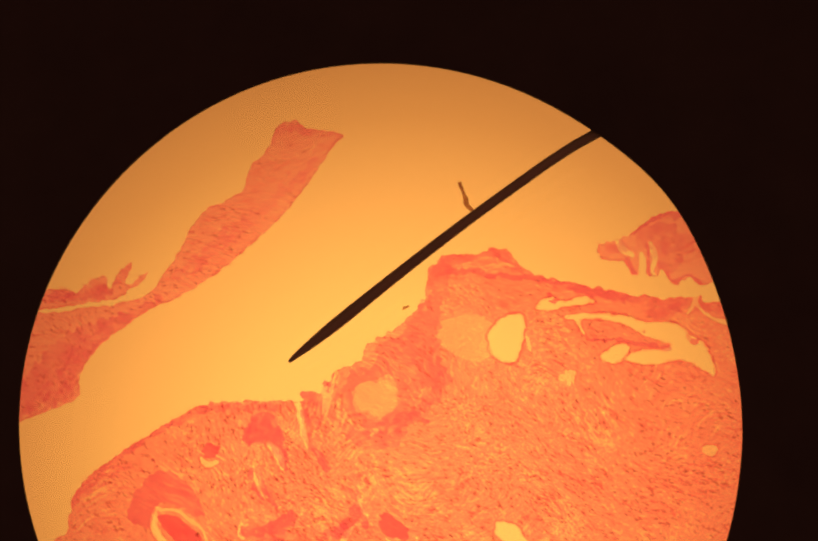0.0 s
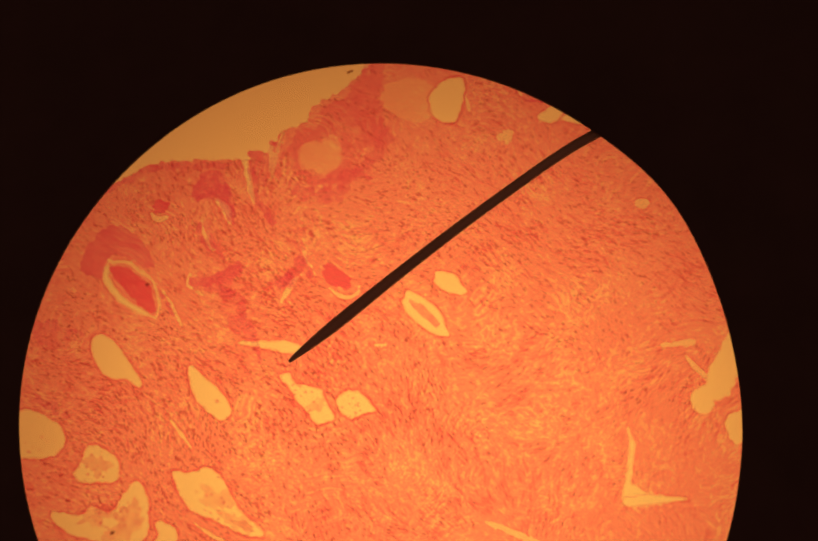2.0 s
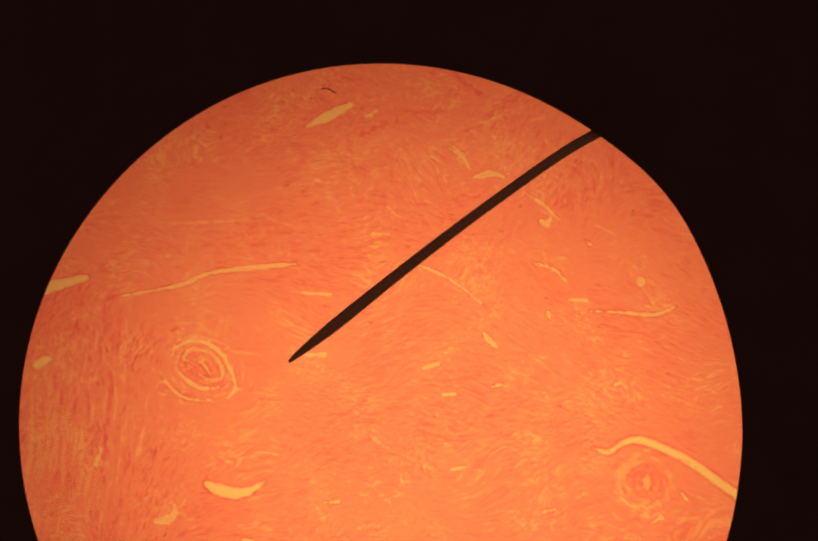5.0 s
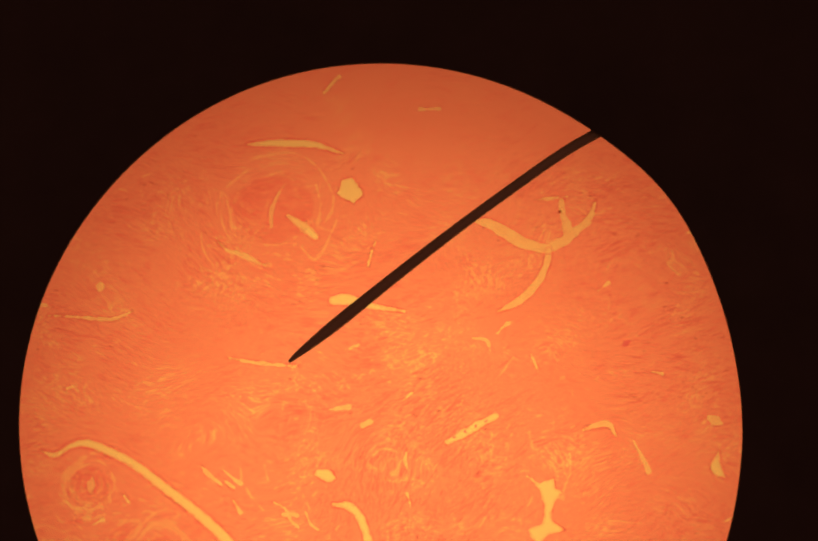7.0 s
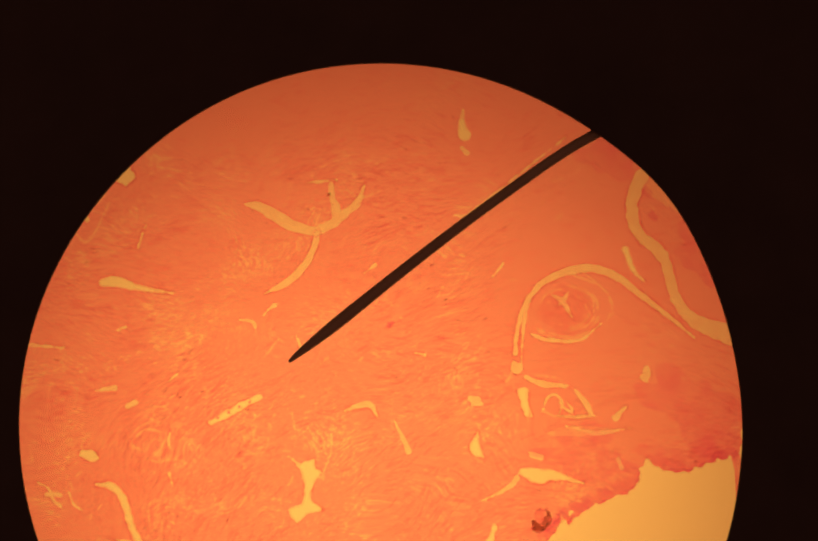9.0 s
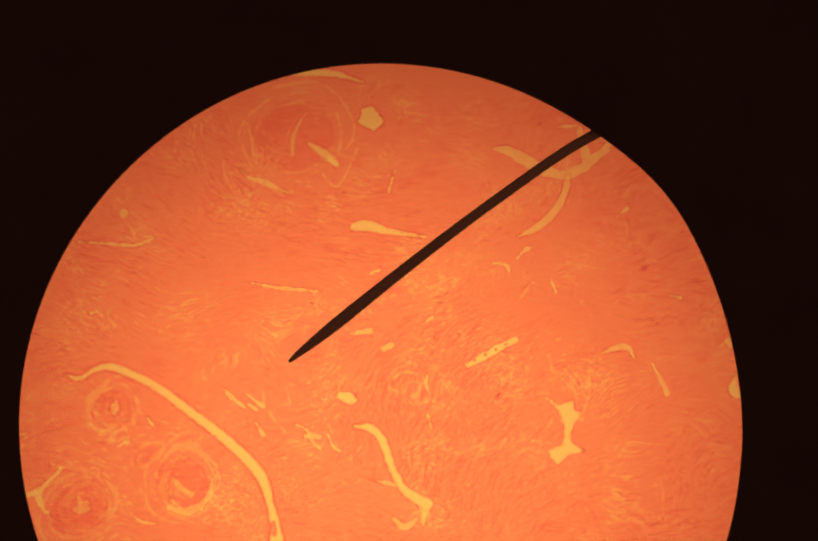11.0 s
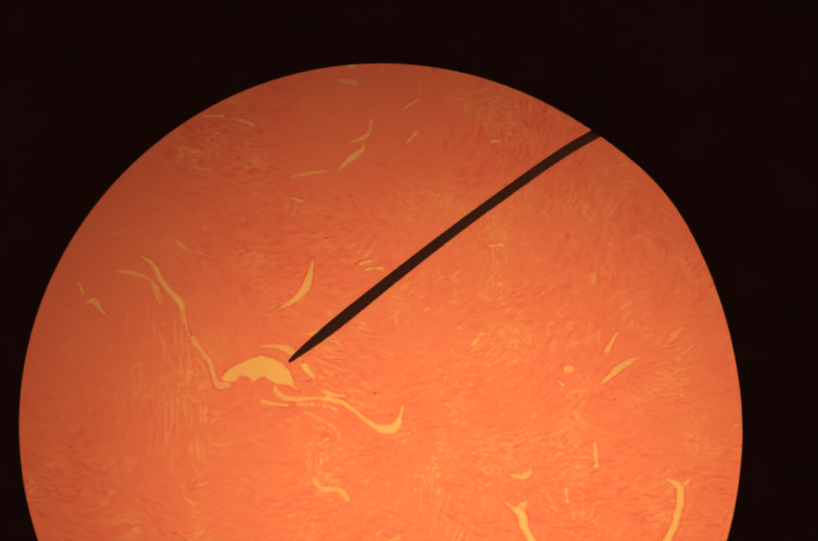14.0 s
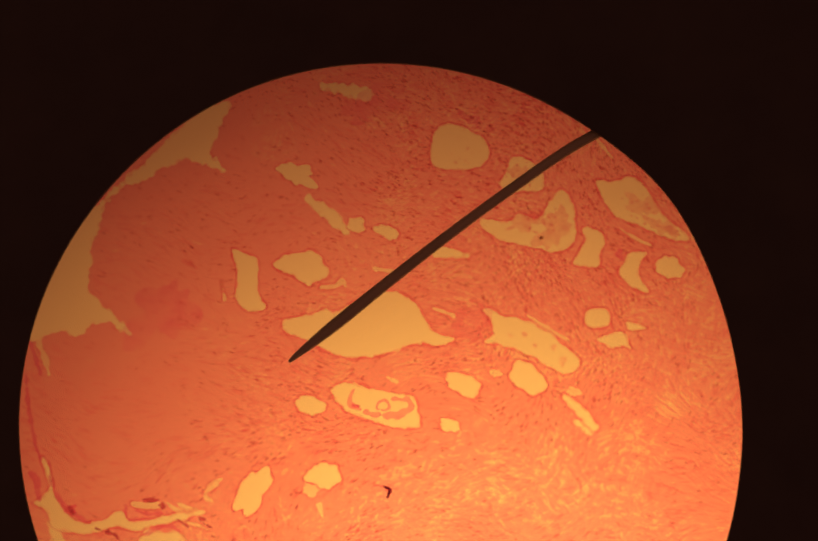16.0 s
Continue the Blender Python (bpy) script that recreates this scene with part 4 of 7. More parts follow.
lumen(2036, -1375, 11, 13, 0, 0.12, 283, wall=4)
slit([(2053, -1392), (2084, -1405), (2135, -1409)], [7, 13, 4], 1.2, 284, wall=3)
slit([(2048, -1421), (2054, -1463)], [22, 10], 2, 285, wall=3)
slit([(2084, -1459), (2092, -1433), (2108, -1425), (2121, -1440), (2113, -1464)], [3, 7, 6, 7, 3], 0.8, 286)
slit([(2146, -1417), (2166, -1444), (2177, -1466)], [7, 13, 4], 1.2, 287)
slit([(2127, -1436), (2139, -1453), (2125, -1467)], [3, 7, 3], 0.8, 288)
slit([(2118, -1465), (2147, -1467), (2181, -1464)], [3, 7, 3], 0.8, 2881)
lumen(1958, -1437, 15, 9, -15, 0.15, 289, wall=4)
slit([(1962, -1495), (1957, -1524), (1971, -1541)], [4, 21, 7], 1.2, 290, wall=3)
slit([(2045, -1566), (2072, -1575), (2094, -1573), (2122, -1577), (2157, -1588)], [14, 30, 22, 12, 4], 1.5, 291, wall=4)
slit([(2034, -1580), (2024, -1592), (1997, -1608), (1969, -1620)], [12, 10, 7, 4], 1.2, 292)
lumen(2278, -1387, 10, 14, -20, 0.2, 293, wall=3)
slit([(2219, -1468), (2239, -1448)], [14, 6], 2, 294)
slit([(2222, -1544), (2229, -1559)], [10, 10], 2, 295)
slit([(2246, -1149), (2259, -1187), (2283, -1214)], [15, 10, 4], 1.2, 296)
slit([(1938, -866), (1935, -903), (1940, -922)], [4, 16, 28], 1.5, 297)
slit([(1935, -950), (1945, -958)], [8, 12], 2, 298)
slit([(1748, -1194), (1768, -1179)], [4, 8], 1.2, 299)
slit([(1993, -1202), (2013, -1176)], [3, 7], 1.2, 300)
slit([(1883, -1247), (1898, -1222)], [4, 6], 1.2, 301)
slit([(1844, -1347), (1863, -1351)], [5, 8], 1.2, 302)
slit([(1730, -1371), (1745, -1356)], [3, 5], 1.2, 303)
slit([(1919, -1082), (1949, -1078), (2051, -997), (2138, -927)], [4, 7, 6, 4], 1.2, 304)
strip("dense_edge_layer", [(2445, -1513), (2406, -1542), (2342, -1561), (2280, -1544)], [30, 32, 26, 14], 5, 305, PATCH)
strip("dense_edge_layer", [(2257, -1577), (2201, -1613), (2133, -1644), (2089, -1682)], [24, 34, 36, 26], 6, 306, PATCH)
patch("dense_tissue", 2366, -1448, 95, 60, -20, 0.25, 307, HAZE)
patch("dense_tissue", 2388, -1141, 50, 60, 0, 0.3, 308, HAZE)
patch("dense_tissue", 2223, -966, 60, 40, -30, 0.25, 309, HAZE)
patch("dense_tissue", 2160, -1535, 90, 40, 0, 0.3, 310, HAZE)
slit([(1983, -1696), (1993, -1666)], [16, 8], 2, 311)
slit([(2099, -1658), (2113, -1686)], [4, 6], 1.2, 312)
slit([(2114, -1644), (2123, -1668)], [4, 7], 1.2, 313)

# a branching vein among small arteries
whorl(361, -1854, 22, 52, 0, 0.9, 6, 314)
whorl(36, -1745, 14, 46, 0, 0.9, 7, 315)
slit([(285, -1460), (295, -1491)], [3, 5], 1.2, 316)
slit([(556, -1716), (590, -1714)], [5, 9], 1.2, 319)
slit([(547, -1815), (583, -1826)], [3, 6], 1.2, 320)
slit([(323, -2017), (443, -2022)], [2, 4], 1.2, 322)
slit([(399, -2060), (480, -2063)], [3, 4], 1.2, 323)
slit([(-351, -1830), (-302, -1828)], [3, 6], 1.2, 324)
slit([(-124, -1817), (-114, -1846), (-94, -1865)], [3, 6, 3], 1.2, 325)
slit([(-198, -1836), (-178, -1861)], [3, 5], 1.2, 326)
slit([(-56, -1683), (-51, -1708)], [4, 6], 1.2, 327)
slit([(-539, -1951), (-507, -1947)], [6, 8], 1.2, 330)

# the hooked vein with its bulb
slit([(-781, -1295), (-738, -1289), (-689, -1272), (-644, -1278), (-622, -1311), (-622, -1369), (-620, -1408), (-632, -1461)], [9, 16, 24, 27, 26, 30, 64, 26], 1.5, 332, wall=4)
lumen(-619, -1416, 32, 34, 0, 0.06, 333, wall=0)
slit([(-804, -1584), (-742, -1573), (-681, -1549), (-618, -1522)], [3, 8, 16, 5], 1.2, 334)
slit([(-877, -1646), (-823, -1645)], [3, 8], 1.2, 335)
slit([(-801, -1651), (-770, -1660), (-748, -1678)], [3, 8, 3], 1.2, 336)
lumen(-572, -1527, 18, 23, 10, 0.08, 337, wall=4)
patch("vessel_plug", -572, -1519, 8, 9, 0, 0.1, 338, MUSCLE, level=1)
slit([(-592, -1574), (-564, -1578)], [9, 10], 1.5, 339)
slit([(-555, -1485), (-545, -1478)], [4, 6], 1.2, 340)
slit([(-681, -1563), (-678, -1588)], [3, 5], 1.2, 342)
slit([(-530, -1653), (-533, -1677), (-542, -1688), (-559, -1696), (-585, -1705)], [5, 9, 10, 7, 3], 0.8, 343)
slit([(-638, -1710), (-608, -1711), (-587, -1709)], [2, 5, 2], 0.8, 3431)
slit([(-545, -1701), (-546, -1714), (-566, -1729), (-581, -1742), (-595, -1756)], [6, 9, 15, 11, 5], 0.8, 344)
slit([(-595, -1757), (-637, -1759), (-672, -1765), (-687, -1770)], [3, 6, 7, 4], 0.8, 3441)
slit([(-1052, -1727), (-1039, -1756)], [15, 9], 1.5, 345)
whorl(-999, -1711, 12, 34, -20, 0.7, 5, 346)
whorl(-925, -1719, 10, 32, -20, 0.7, 5, 347)
whorl(-864, -1736, 8, 30, -20, 0.7, 4, 348)
slit([(-1137, -1866), (-1182, -1880), (-1185, -1906), (-1174, -1943)], [10, 15, 18, 5], 1.5, 349, wall=3)
slit([(-549, -1939), (-530, -1934)], [8, 8], 1.2, 352)
slit([(-767, -1816), (-707, -1811)], [3, 4], 1.2, 354)
slit([(-294, -1699), (-281, -1698)], [9, 9], 1.2, 356)
slit([(-654, -2075), (-629, -2073)], [4, 8], 1.2, 358)
slit([(-121, -1696), (-105, -1697)], [5, 7], 1.2, 360)
slit([(-715, -2032), (-674, -2008), (-650, -1979), (-639, -1928)], [3, 12, 18, 4], 1, 362, wall=3)
slit([(-445, -1466), (-454, -1489), (-456, -1539)], [1, 5.3, 1], 0.6, 363)
slit([(-285, -1414), (-294, -1437), (-297, -1495)], [1, 6.1, 1], 0.6, 364)
slit([(-445, -1498), (-453, -1521), (-455, -1549)], [1, 5.4, 1], 0.6, 365)
slit([(-141, -1467), (-150, -1490), (-153, -1538)], [1, 5.4, 1], 0.6, 366)
slit([(-150, -1549), (-159, -1571), (-162, -1619)], [1, 3.7, 1], 0.6, 367)
slit([(-177, -1445), (-186, -1468), (-189, -1519)], [1, 6.2, 1], 0.6, 368)
slit([(-240, -1554), (-249, -1577), (-251, -1600)], [1, 6.2, 1], 0.6, 369)
slit([(-409, -1491), (-417, -1514), (-419, -1571)], [1, 5.2, 1], 0.6, 370)
slit([(-451, -1537), (-459, -1560), (-461, -1613)], [1, 4.3, 1], 0.6, 371)
slit([(-396, -1467), (-405, -1490), (-407, -1532)], [1, 3.3, 1], 0.6, 372)
slit([(-157, -1453), (-166, -1476), (-169, -1528)], [1, 3.8, 1], 0.6, 373)
slit([(-195, -1418), (-204, -1441), (-207, -1498)], [1, 4.6, 1], 0.6, 374)
slit([(-323, -1508), (-331, -1531), (-334, -1575)], [1, 5.3, 1], 0.6, 375)
slit([(-488, -1547), (-496, -1570), (-498, -1618)], [1, 3.0, 1], 0.6, 376)
slit([(-410, -1394), (-418, -1418), (-421, -1465)], [1, 3.8, 1], 0.6, 377)
slit([(-170, -1415), (-179, -1438), (-181, -1465)], [1, 3.3, 1], 0.6, 378)
slit([(-199, -1495), (-208, -1518), (-211, -1566)], [1, 3.0, 1], 0.6, 379)
slit([(-411, -1408), (-419, -1431), (-421, -1468)], [1, 3.5, 1], 0.6, 380)
slit([(-238, -1412), (-246, -1435), (-249, -1462)], [1, 4.2, 1], 0.6, 381)
slit([(-159, -1412), (-168, -1435), (-171, -1486)], [1, 4.8, 1], 0.6, 382)
slit([(-310, -1413), (-318, -1436), (-321, -1493)], [1, 5.1, 1], 0.6, 383)
slit([(-467, -1491), (-475, -1514), (-477, -1551)], [1, 6.1, 1], 0.6, 384)
slit([(-312, -1494), (-321, -1517), (-323, -1550)], [1, 6.1, 1], 0.6, 385)
slit([(-480, -1392), (-488, -1415), (-490, -1453)], [1, 3.3, 1], 0.6, 386)
slit([(-148, -1485), (-157, -1508), (-160, -1537)], [1, 6.2, 1], 0.6, 387)
slit([(-169, -1420), (-177, -1443), (-181, -1495)], [1, 4.0, 1], 0.6, 388)
slit([(-290, -1490), (-298, -1513), (-301, -1552)], [1, 5.1, 1], 0.6, 389)
slit([(-482, -1499), (-491, -1522), (-493, -1565)], [1, 3.3, 1], 0.6, 390)
slit([(-154, -1423), (-163, -1446), (-166, -1487)], [1, 3.4, 1], 0.6, 391)
slit([(-285, -1531), (-294, -1553), (-296, -1586)], [1, 6.0, 1], 0.6, 392)
slit([(-308, -1430), (-317, -1453), (-319, -1502)], [1, 5.7, 1], 0.6, 393)
slit([(-384, -1528), (-392, -1551), (-394, -1577)], [1, 3.9, 1], 0.6, 394)
slit([(-348, -1457), (-356, -1480), (-359, -1534)], [1, 6.0, 1], 0.6, 395)
slit([(-318, -1471), (-326, -1494), (-329, -1544)], [1, 5.7, 1], 0.6, 396)
slit([(-321, -1415), (-329, -1438), (-332, -1496)], [1, 6.0, 1], 0.6, 397)
slit([(-254, -1500), (-263, -1523), (-266, -1566)], [1, 4.6, 1], 0.6, 398)
slit([(-288, -1481), (-297, -1503), (-299, -1542)], [1, 5.5, 1], 0.6, 399)
slit([(-472, -1457), (-480, -1480), (-482, -1538)], [1, 3.7, 1], 0.6, 400)
slit([(-428, -1465), (-436, -1488), (-438, -1535)], [1, 3.7, 1], 0.6, 401)
slit([(-498, -1513), (-506, -1536), (-508, -1578)], [1, 6.0, 1], 0.6, 402)
slit([(-215, -1394), (-224, -1418), (-227, -1450)], [1, 4.8, 1], 0.6, 403)
slit([(-308, -1381), (-317, -1404), (-319, -1455)], [1, 3.6, 1], 0.6, 404)
slit([(-286, -1511), (-295, -1533), (-297, -1573)], [1, 4.6, 1], 0.6, 405)
slit([(-169, -1545), (-178, -1567), (-180, -1591)], [1, 3.7, 1], 0.6, 406)
slit([(-335, -1466), (-343, -1489), (-346, -1545)], [1, 5.4, 1], 0.6, 407)
slit([(-182, -1536), (-191, -1558), (-194, -1613)], [1, 3.0, 1], 0.6, 408)
slit([(-450, -1499), (-458, -1522), (-460, -1572)], [1, 3.2, 1], 0.6, 409)
slit([(-276, -1405), (-285, -1428), (-288, -1485)], [1, 4.4, 1], 0.6, 410)
slit([(-351, -1502), (-360, -1525), (-362, -1581)], [1, 3.1, 1], 0.6, 411)
slit([(-473, -1425), (-481, -1448), (-483, -1476)], [1, 3.1, 1], 0.6, 412)
slit([(-199, -1553), (-208, -1576), (-211, -1605)], [1, 4.0, 1], 0.6, 413)
slit([(-242, -1543), (-250, -1566), (-253, -1622)], [1, 5.1, 1], 0.6, 414)
slit([(-141, -1454), (-150, -1477), (-153, -1505)], [1, 6.3, 1], 0.6, 415)
slit([(-134, -1391), (-143, -1414), (-145, -1446)], [1, 5.8, 1], 0.6, 416)
slit([(-425, -1558), (-433, -1581), (-435, -1616)], [1, 5.8, 1], 0.6, 417)
slit([(-286, -1483), (-295, -1506), (-298, -1560)], [1, 6.3, 1], 0.6, 418)
slit([(-321, -1552), (-330, -1574), (-332, -1606)], [1, 4.2, 1], 0.6, 419)
slit([(-274, -1420), (-283, -1443), (-285, -1467)], [1, 4.1, 1], 0.6, 420)
slit([(-250, -1573), (-259, -1595), (-262, -1650)], [1, 3.3, 1], 0.6, 421)
slit([(-355, -1509), (-363, -1532), (-365, -1563)], [1, 5.8, 1], 0.6, 422)
slit([(-1213, -1532), (-1172, -1535), (-1126, -1543)], [1, 3.4, 1], 0.6, 423)
slit([(-1203, -1555), (-1162, -1557), (-1116, -1555)], [1, 3.8, 1], 0.6, 424)
slit([(-902, -1615), (-861, -1617), (-816, -1621)], [1, 3.5, 1], 0.6, 425)
slit([(-1188, -1651), (-1147, -1653), (-1101, -1660)], [1, 3.6, 1], 0.6, 426)
slit([(-1063, -1510), (-1022, -1513), (-976, -1519)], [1, 3.3, 1], 0.6, 427)
slit([(-1042, -1630), (-1001, -1632), (-955, -1637)], [1, 4.4, 1], 0.6, 428)
slit([(-1228, -1551), (-1187, -1554), (-1141, -1562)], [1, 5.5, 1], 0.6, 429)
slit([(-1012, -1619), (-971, -1622), (-925, -1632)], [1, 3.6, 1], 0.6, 430)
slit([(-1108, -1640), (-1067, -1642), (-1021, -1641)], [1, 5.3, 1], 0.6, 431)
slit([(-995, -1499), (-954, -1501), (-907, -1513)], [1, 3.8, 1], 0.6, 432)
slit([(-1064, -1622), (-1023, -1624), (-977, -1632)], [1, 4.2, 1], 0.6, 433)
slit([(-986, -1633), (-946, -1635), (-900, -1633)], [1, 5.6, 1], 0.6, 434)
slit([(-1056, -1677), (-1016, -1679), (-970, -1687)], [1, 3.1, 1], 0.6, 435)
slit([(-1167, -1536), (-1126, -1538), (-1080, -1536)], [1, 4.2, 1], 0.6, 436)
slit([(-1009, -1561), (-968, -1563), (-922, -1566)], [1, 4.6, 1], 0.6, 437)
slit([(-1207, -1666), (-1166, -1668), (-1120, -1667)], [1, 3.8, 1], 0.6, 438)
slit([(-862, -1615), (-821, -1617), (-775, -1625)], [1, 4.4, 1], 0.6, 439)
slit([(-820, -1539), (-780, -1541), (-734, -1543)], [1, 3.7, 1], 0.6, 440)
slit([(-1104, -1515), (-1063, -1517), (-1017, -1529)], [1, 4.0, 1], 0.6, 441)
slit([(-932, -1558), (-891, -1561), (-845, -1559)], [1, 5.1, 1], 0.6, 442)
slit([(-911, -1538), (-871, -1541), (-825, -1542)], [1, 3.8, 1], 0.6, 443)
slit([(-1128, -1512), (-1087, -1514), (-1041, -1516)], [1, 5.4, 1], 0.6, 444)
slit([(-898, -1539), (-857, -1541), (-811, -1543)], [1, 3.0, 1], 0.6, 445)
slit([(-1088, -1577), (-1047, -1579), (-1001, -1583)], [1, 4.5, 1], 0.6, 446)
slit([(-1206, -1530), (-1165, -1532), (-1118, -1531)], [1, 4.6, 1], 0.6, 447)
slit([(-932, -1540), (-891, -1542), (-845, -1550)], [1, 5.7, 1], 0.6, 448)
strip("dense_streak", [(-767, -1360), (-718, -1340), (-669, -1379), (-669, -1437)], [30, 46, 40, 30], 8, 449, HAZE)
strip("dense_streak", [(-834, -1457), (-776, -1476), (-717, -1447), (-678, -1466)], [20, 36, 40, 24], 8, 450, HAZE)
slit([(-885, -1464), (-892, -1484), (-877, -1514), (-872, -1544)], [5, 8, 10, 3], 1.2, 451)
slit([(-723, -1340), (-713, -1365)], [6, 10], 2, 454)
slit([(-488, -1400), (-479, -1422), (-465, -1437)], [7, 13, 4], 1.2, 456)
lumen(-1293, -1302, 16, 16, 0, 0.25, 457, wall=3)
slit([(-1381, -1324), (-1355, -1350), (-1367, -1376), (-1327, -1377)], [8, 14, 12, 16], 2, 458)
slit([(-1403, -1468), (-1349, -1465)], [11, 11], 2, 459)
slit([(-1290, -1059), (-1232, -1053)], [22, 18], 3, 460, wall=4)
slit([(-908, -1452), (-878, -1462)], [3, 6], 1.2, 462)
slit([(-590, -1340), (-576, -1355)], [6, 6], 1.2, 463)
slit([(-143, -1139), (-109, -1137)], [3, 5], 1.2, 464)

# a wide arched gap with a chain of slits
slit([(-973, -1924), (-948, -1941), (-929, -1975), (-906, -2001), (-892, -2017), (-888, -2034)], [4, 10, 12, 12, 15, 6], 1.2, 465)
slit([(-889, -2027), (-881, -2056), (-875, -2082)], [9, 7, 3], 1, 466)
slit([(-954, -1969), (-941, -1998), (-931, -2022)], [3, 7, 3], 1, 467)
slit([(-869, -2071), (-858, -2095), (-843, -2114), (-830, -2133), (-822, -2162), (-815, -2172), (-795, -2171)], [4, 8, 9, 9, 10, 13, 11], 1.2, 468)
slit([(-877, -2066), (-858, -2114), (-837, -2152)], [2, 4, 5], 1, 469)
slit([(-910, -1890), (-896, -1902), (-882, -1915)], [4, 8, 3], 1, 470)
slit([(-1016, -1953), (-992, -1956), (-970, -1962), (-951, -1972), (-936, -1993), (-927, -2015)], [6, 9, 7, 7, 8, 4], 1, 471)
slit([(-1074, -2014), (-1060, -2011), (-1047, -2028), (-1029, -2045)], [6, 12, 9, 3], 1, 472)
slit([(-1093, -1974), (-1082, -1996)], [4, 7], 1, 473)
slit([(-622, -2341), (-628, -2351), (-614, -2362), (-584, -2365), (-567, -2381)], [4, 9, 8, 13, 7], 1.2, 473)
slit([(-269, -2335), (-240, -2337), (-224, -2320)], [4, 13, 4], 1.2, 474)
slit([(-262, -2394), (-246, -2406), (-241, -2430), (-226, -2457)], [8, 18, 15, 15], 1.5, 475, wall=3)
slit([(-277, -2385), (-260, -2398)], [4, 9], 2, 476)
slit([(-246, -2390), (-242, -2406)], [10, 8], 2, 477)
slit([(-243, -2399), (-235, -2378)], [10, 4], 1.2, 478)
slit([(23, -2342), (46, -2358), (39, -2410), (15, -2461)], [5, 15, 14, 17], 1.2, 479, wall=3)
slit([(46, -2357), (65, -2342)], [11, 4], 1.2, 480)
slit([(-163, -2361), (-161, -2384)], [7, 8], 1.2, 481)
slit([(-108, -2276), (-106, -2318)], [7, 9], 1.2, 482)
slit([(-82, -2105), (-62, -2071)], [11, 4], 1.2, 483)
slit([(-93, -2167), (-61, -2138), (-19, -2114)], [4, 13, 3], 1.2, 484)
lumen(-154, -2139, 9, 8, 0, 0.2, 485, wall=3)
slit([(-311, -1905), (-277, -1903)], [4, 8], 1.2, 486)
slit([(-482, -2037), (-477, -2065)], [5, 5], 1.2, 487)
slit([(-683, -1810), (-664, -1817)], [6, 7], 1.2, 489)
slit([(-963, -1806), (-935, -1811)], [3, 6], 1.2, 490)
slit([(-176, -2160), (-166, -2169)], [6, 8], 1.2, 491)
slit([(-335, -2095), (-319, -2073)], [7, 4], 1.2, 492)
slit([(-504, -2105), (-484, -2115)], [3, 6], 1.2, 493)
slit([(-902, -2212), (-905, -2260), (-923, -2309)], [3, 5, 3], 1.2, 494)
slit([(-994, -2034), (-995, -2066)], [3, 5], 1.2, 495)

# the second field of glands
lumen(-1019, -365, 38, 21, -20, 0.22, 496, wall=5)
lumen(-903, -465, 20, 14, -25, 0.15, 497, wall=5)
lumen(-844, -479, 25, 13, -25, 0.15, 498, wall=5)
slit([(-745, -517), (-690, -525)], [28, 10], 2, 499, wall=5)
slit([(-867, -550), (-827, -557)], [9, 8], 1.2, 500)
slit([(-998, -412), (-957, -443), (-926, -474)], [14, 30, 20], 4, 501)
slit([(-403, -433), (-344, -464), (-275, -474)], [4, 10, 5], 2, 502)
lumen(-698, -770, 35, 20, -22, 0.1, 503)
lumen(-637, -749, 11, 8, 0, 0.2, 504, wall=4)
lumen(-986, -810, 27, 19, -10, 0.1, 505)
lumen(-724, -846, 19, 13, -30, 0.15, 506, wall=5)
slit([(-508, -794), (-480, -819), (-455, -848)], [12, 20, 18], 2, 507, wall=5)
lumen(-491, -783, 15, 8, -20, 0.2, 508, wall=4)
lumen(-1091, -969, 44, 28, 58, 0.14, 509)
lumen(-958, -940, 30, 25, -20, 0.16, 510)
lumen(-983, -967, 15, 11, -30, 0.2, 511, wall=5)
slit([(-967, -993), (-962, -1009)], [10, 8], 2, 512)
slit([(-849, -754), (-824, -766)], [5, 10], 2, 513)
slit([(-755, -625), (-717, -640)], [5, 10], 2, 514, wall=4)
slit([(-1181, -973), (-1160, -956)], [5, 11], 2, 515, wall=4)
slit([(-1288, -1044), (-1229, -1058)], [10, 30], 3, 516)
slit([(-1510, -691), (-1494, -724), (-1486, -753)], [8, 14, 5], 2, 517)
slit([(-1161, -575), (-1153, -610)], [3, 8], 1.2, 518)
slit([(-971, -186), (-888, -204)], [16, 34], 5, 519)
patch("dark_debris", -1224, -540, 12, 7, -30, 0.5, 520, LINING)
patch("dense_tissue", -1274, -636, 70, 50, 60, 0.3, 521, HAZE)
patch("dense_tissue", -868, -224, 70, 30, 10, 0.3, 522, HAZE)
patch("dense_tissue", -681, -655, 34, 38, 0, 0.3, 523, HAZE)
strip("violet_fibre", [(-846, -959), (-835, -965), (-840, -979)], [4, 7, 5], 0.5, 524, INK, "tiny violet curl of debris")
strip("dark_fibre", [(-990, -1061), (-986, -1072), (-983, -1084)], [3, 4, 3], 0.3, 525, INK)
strip("dark_fibre", [(-1037, -1331), (-1029, -1333), (-1021, -1338)], [3, 6, 3], 0.4, 526, INK)
strip("dark_fibre", [(-13, 636), (-4, 614), (1, 597), (8, 586)], [4, 9, 12, 8], 2, 527, DARK, "brown mounting debris beside the tissue")
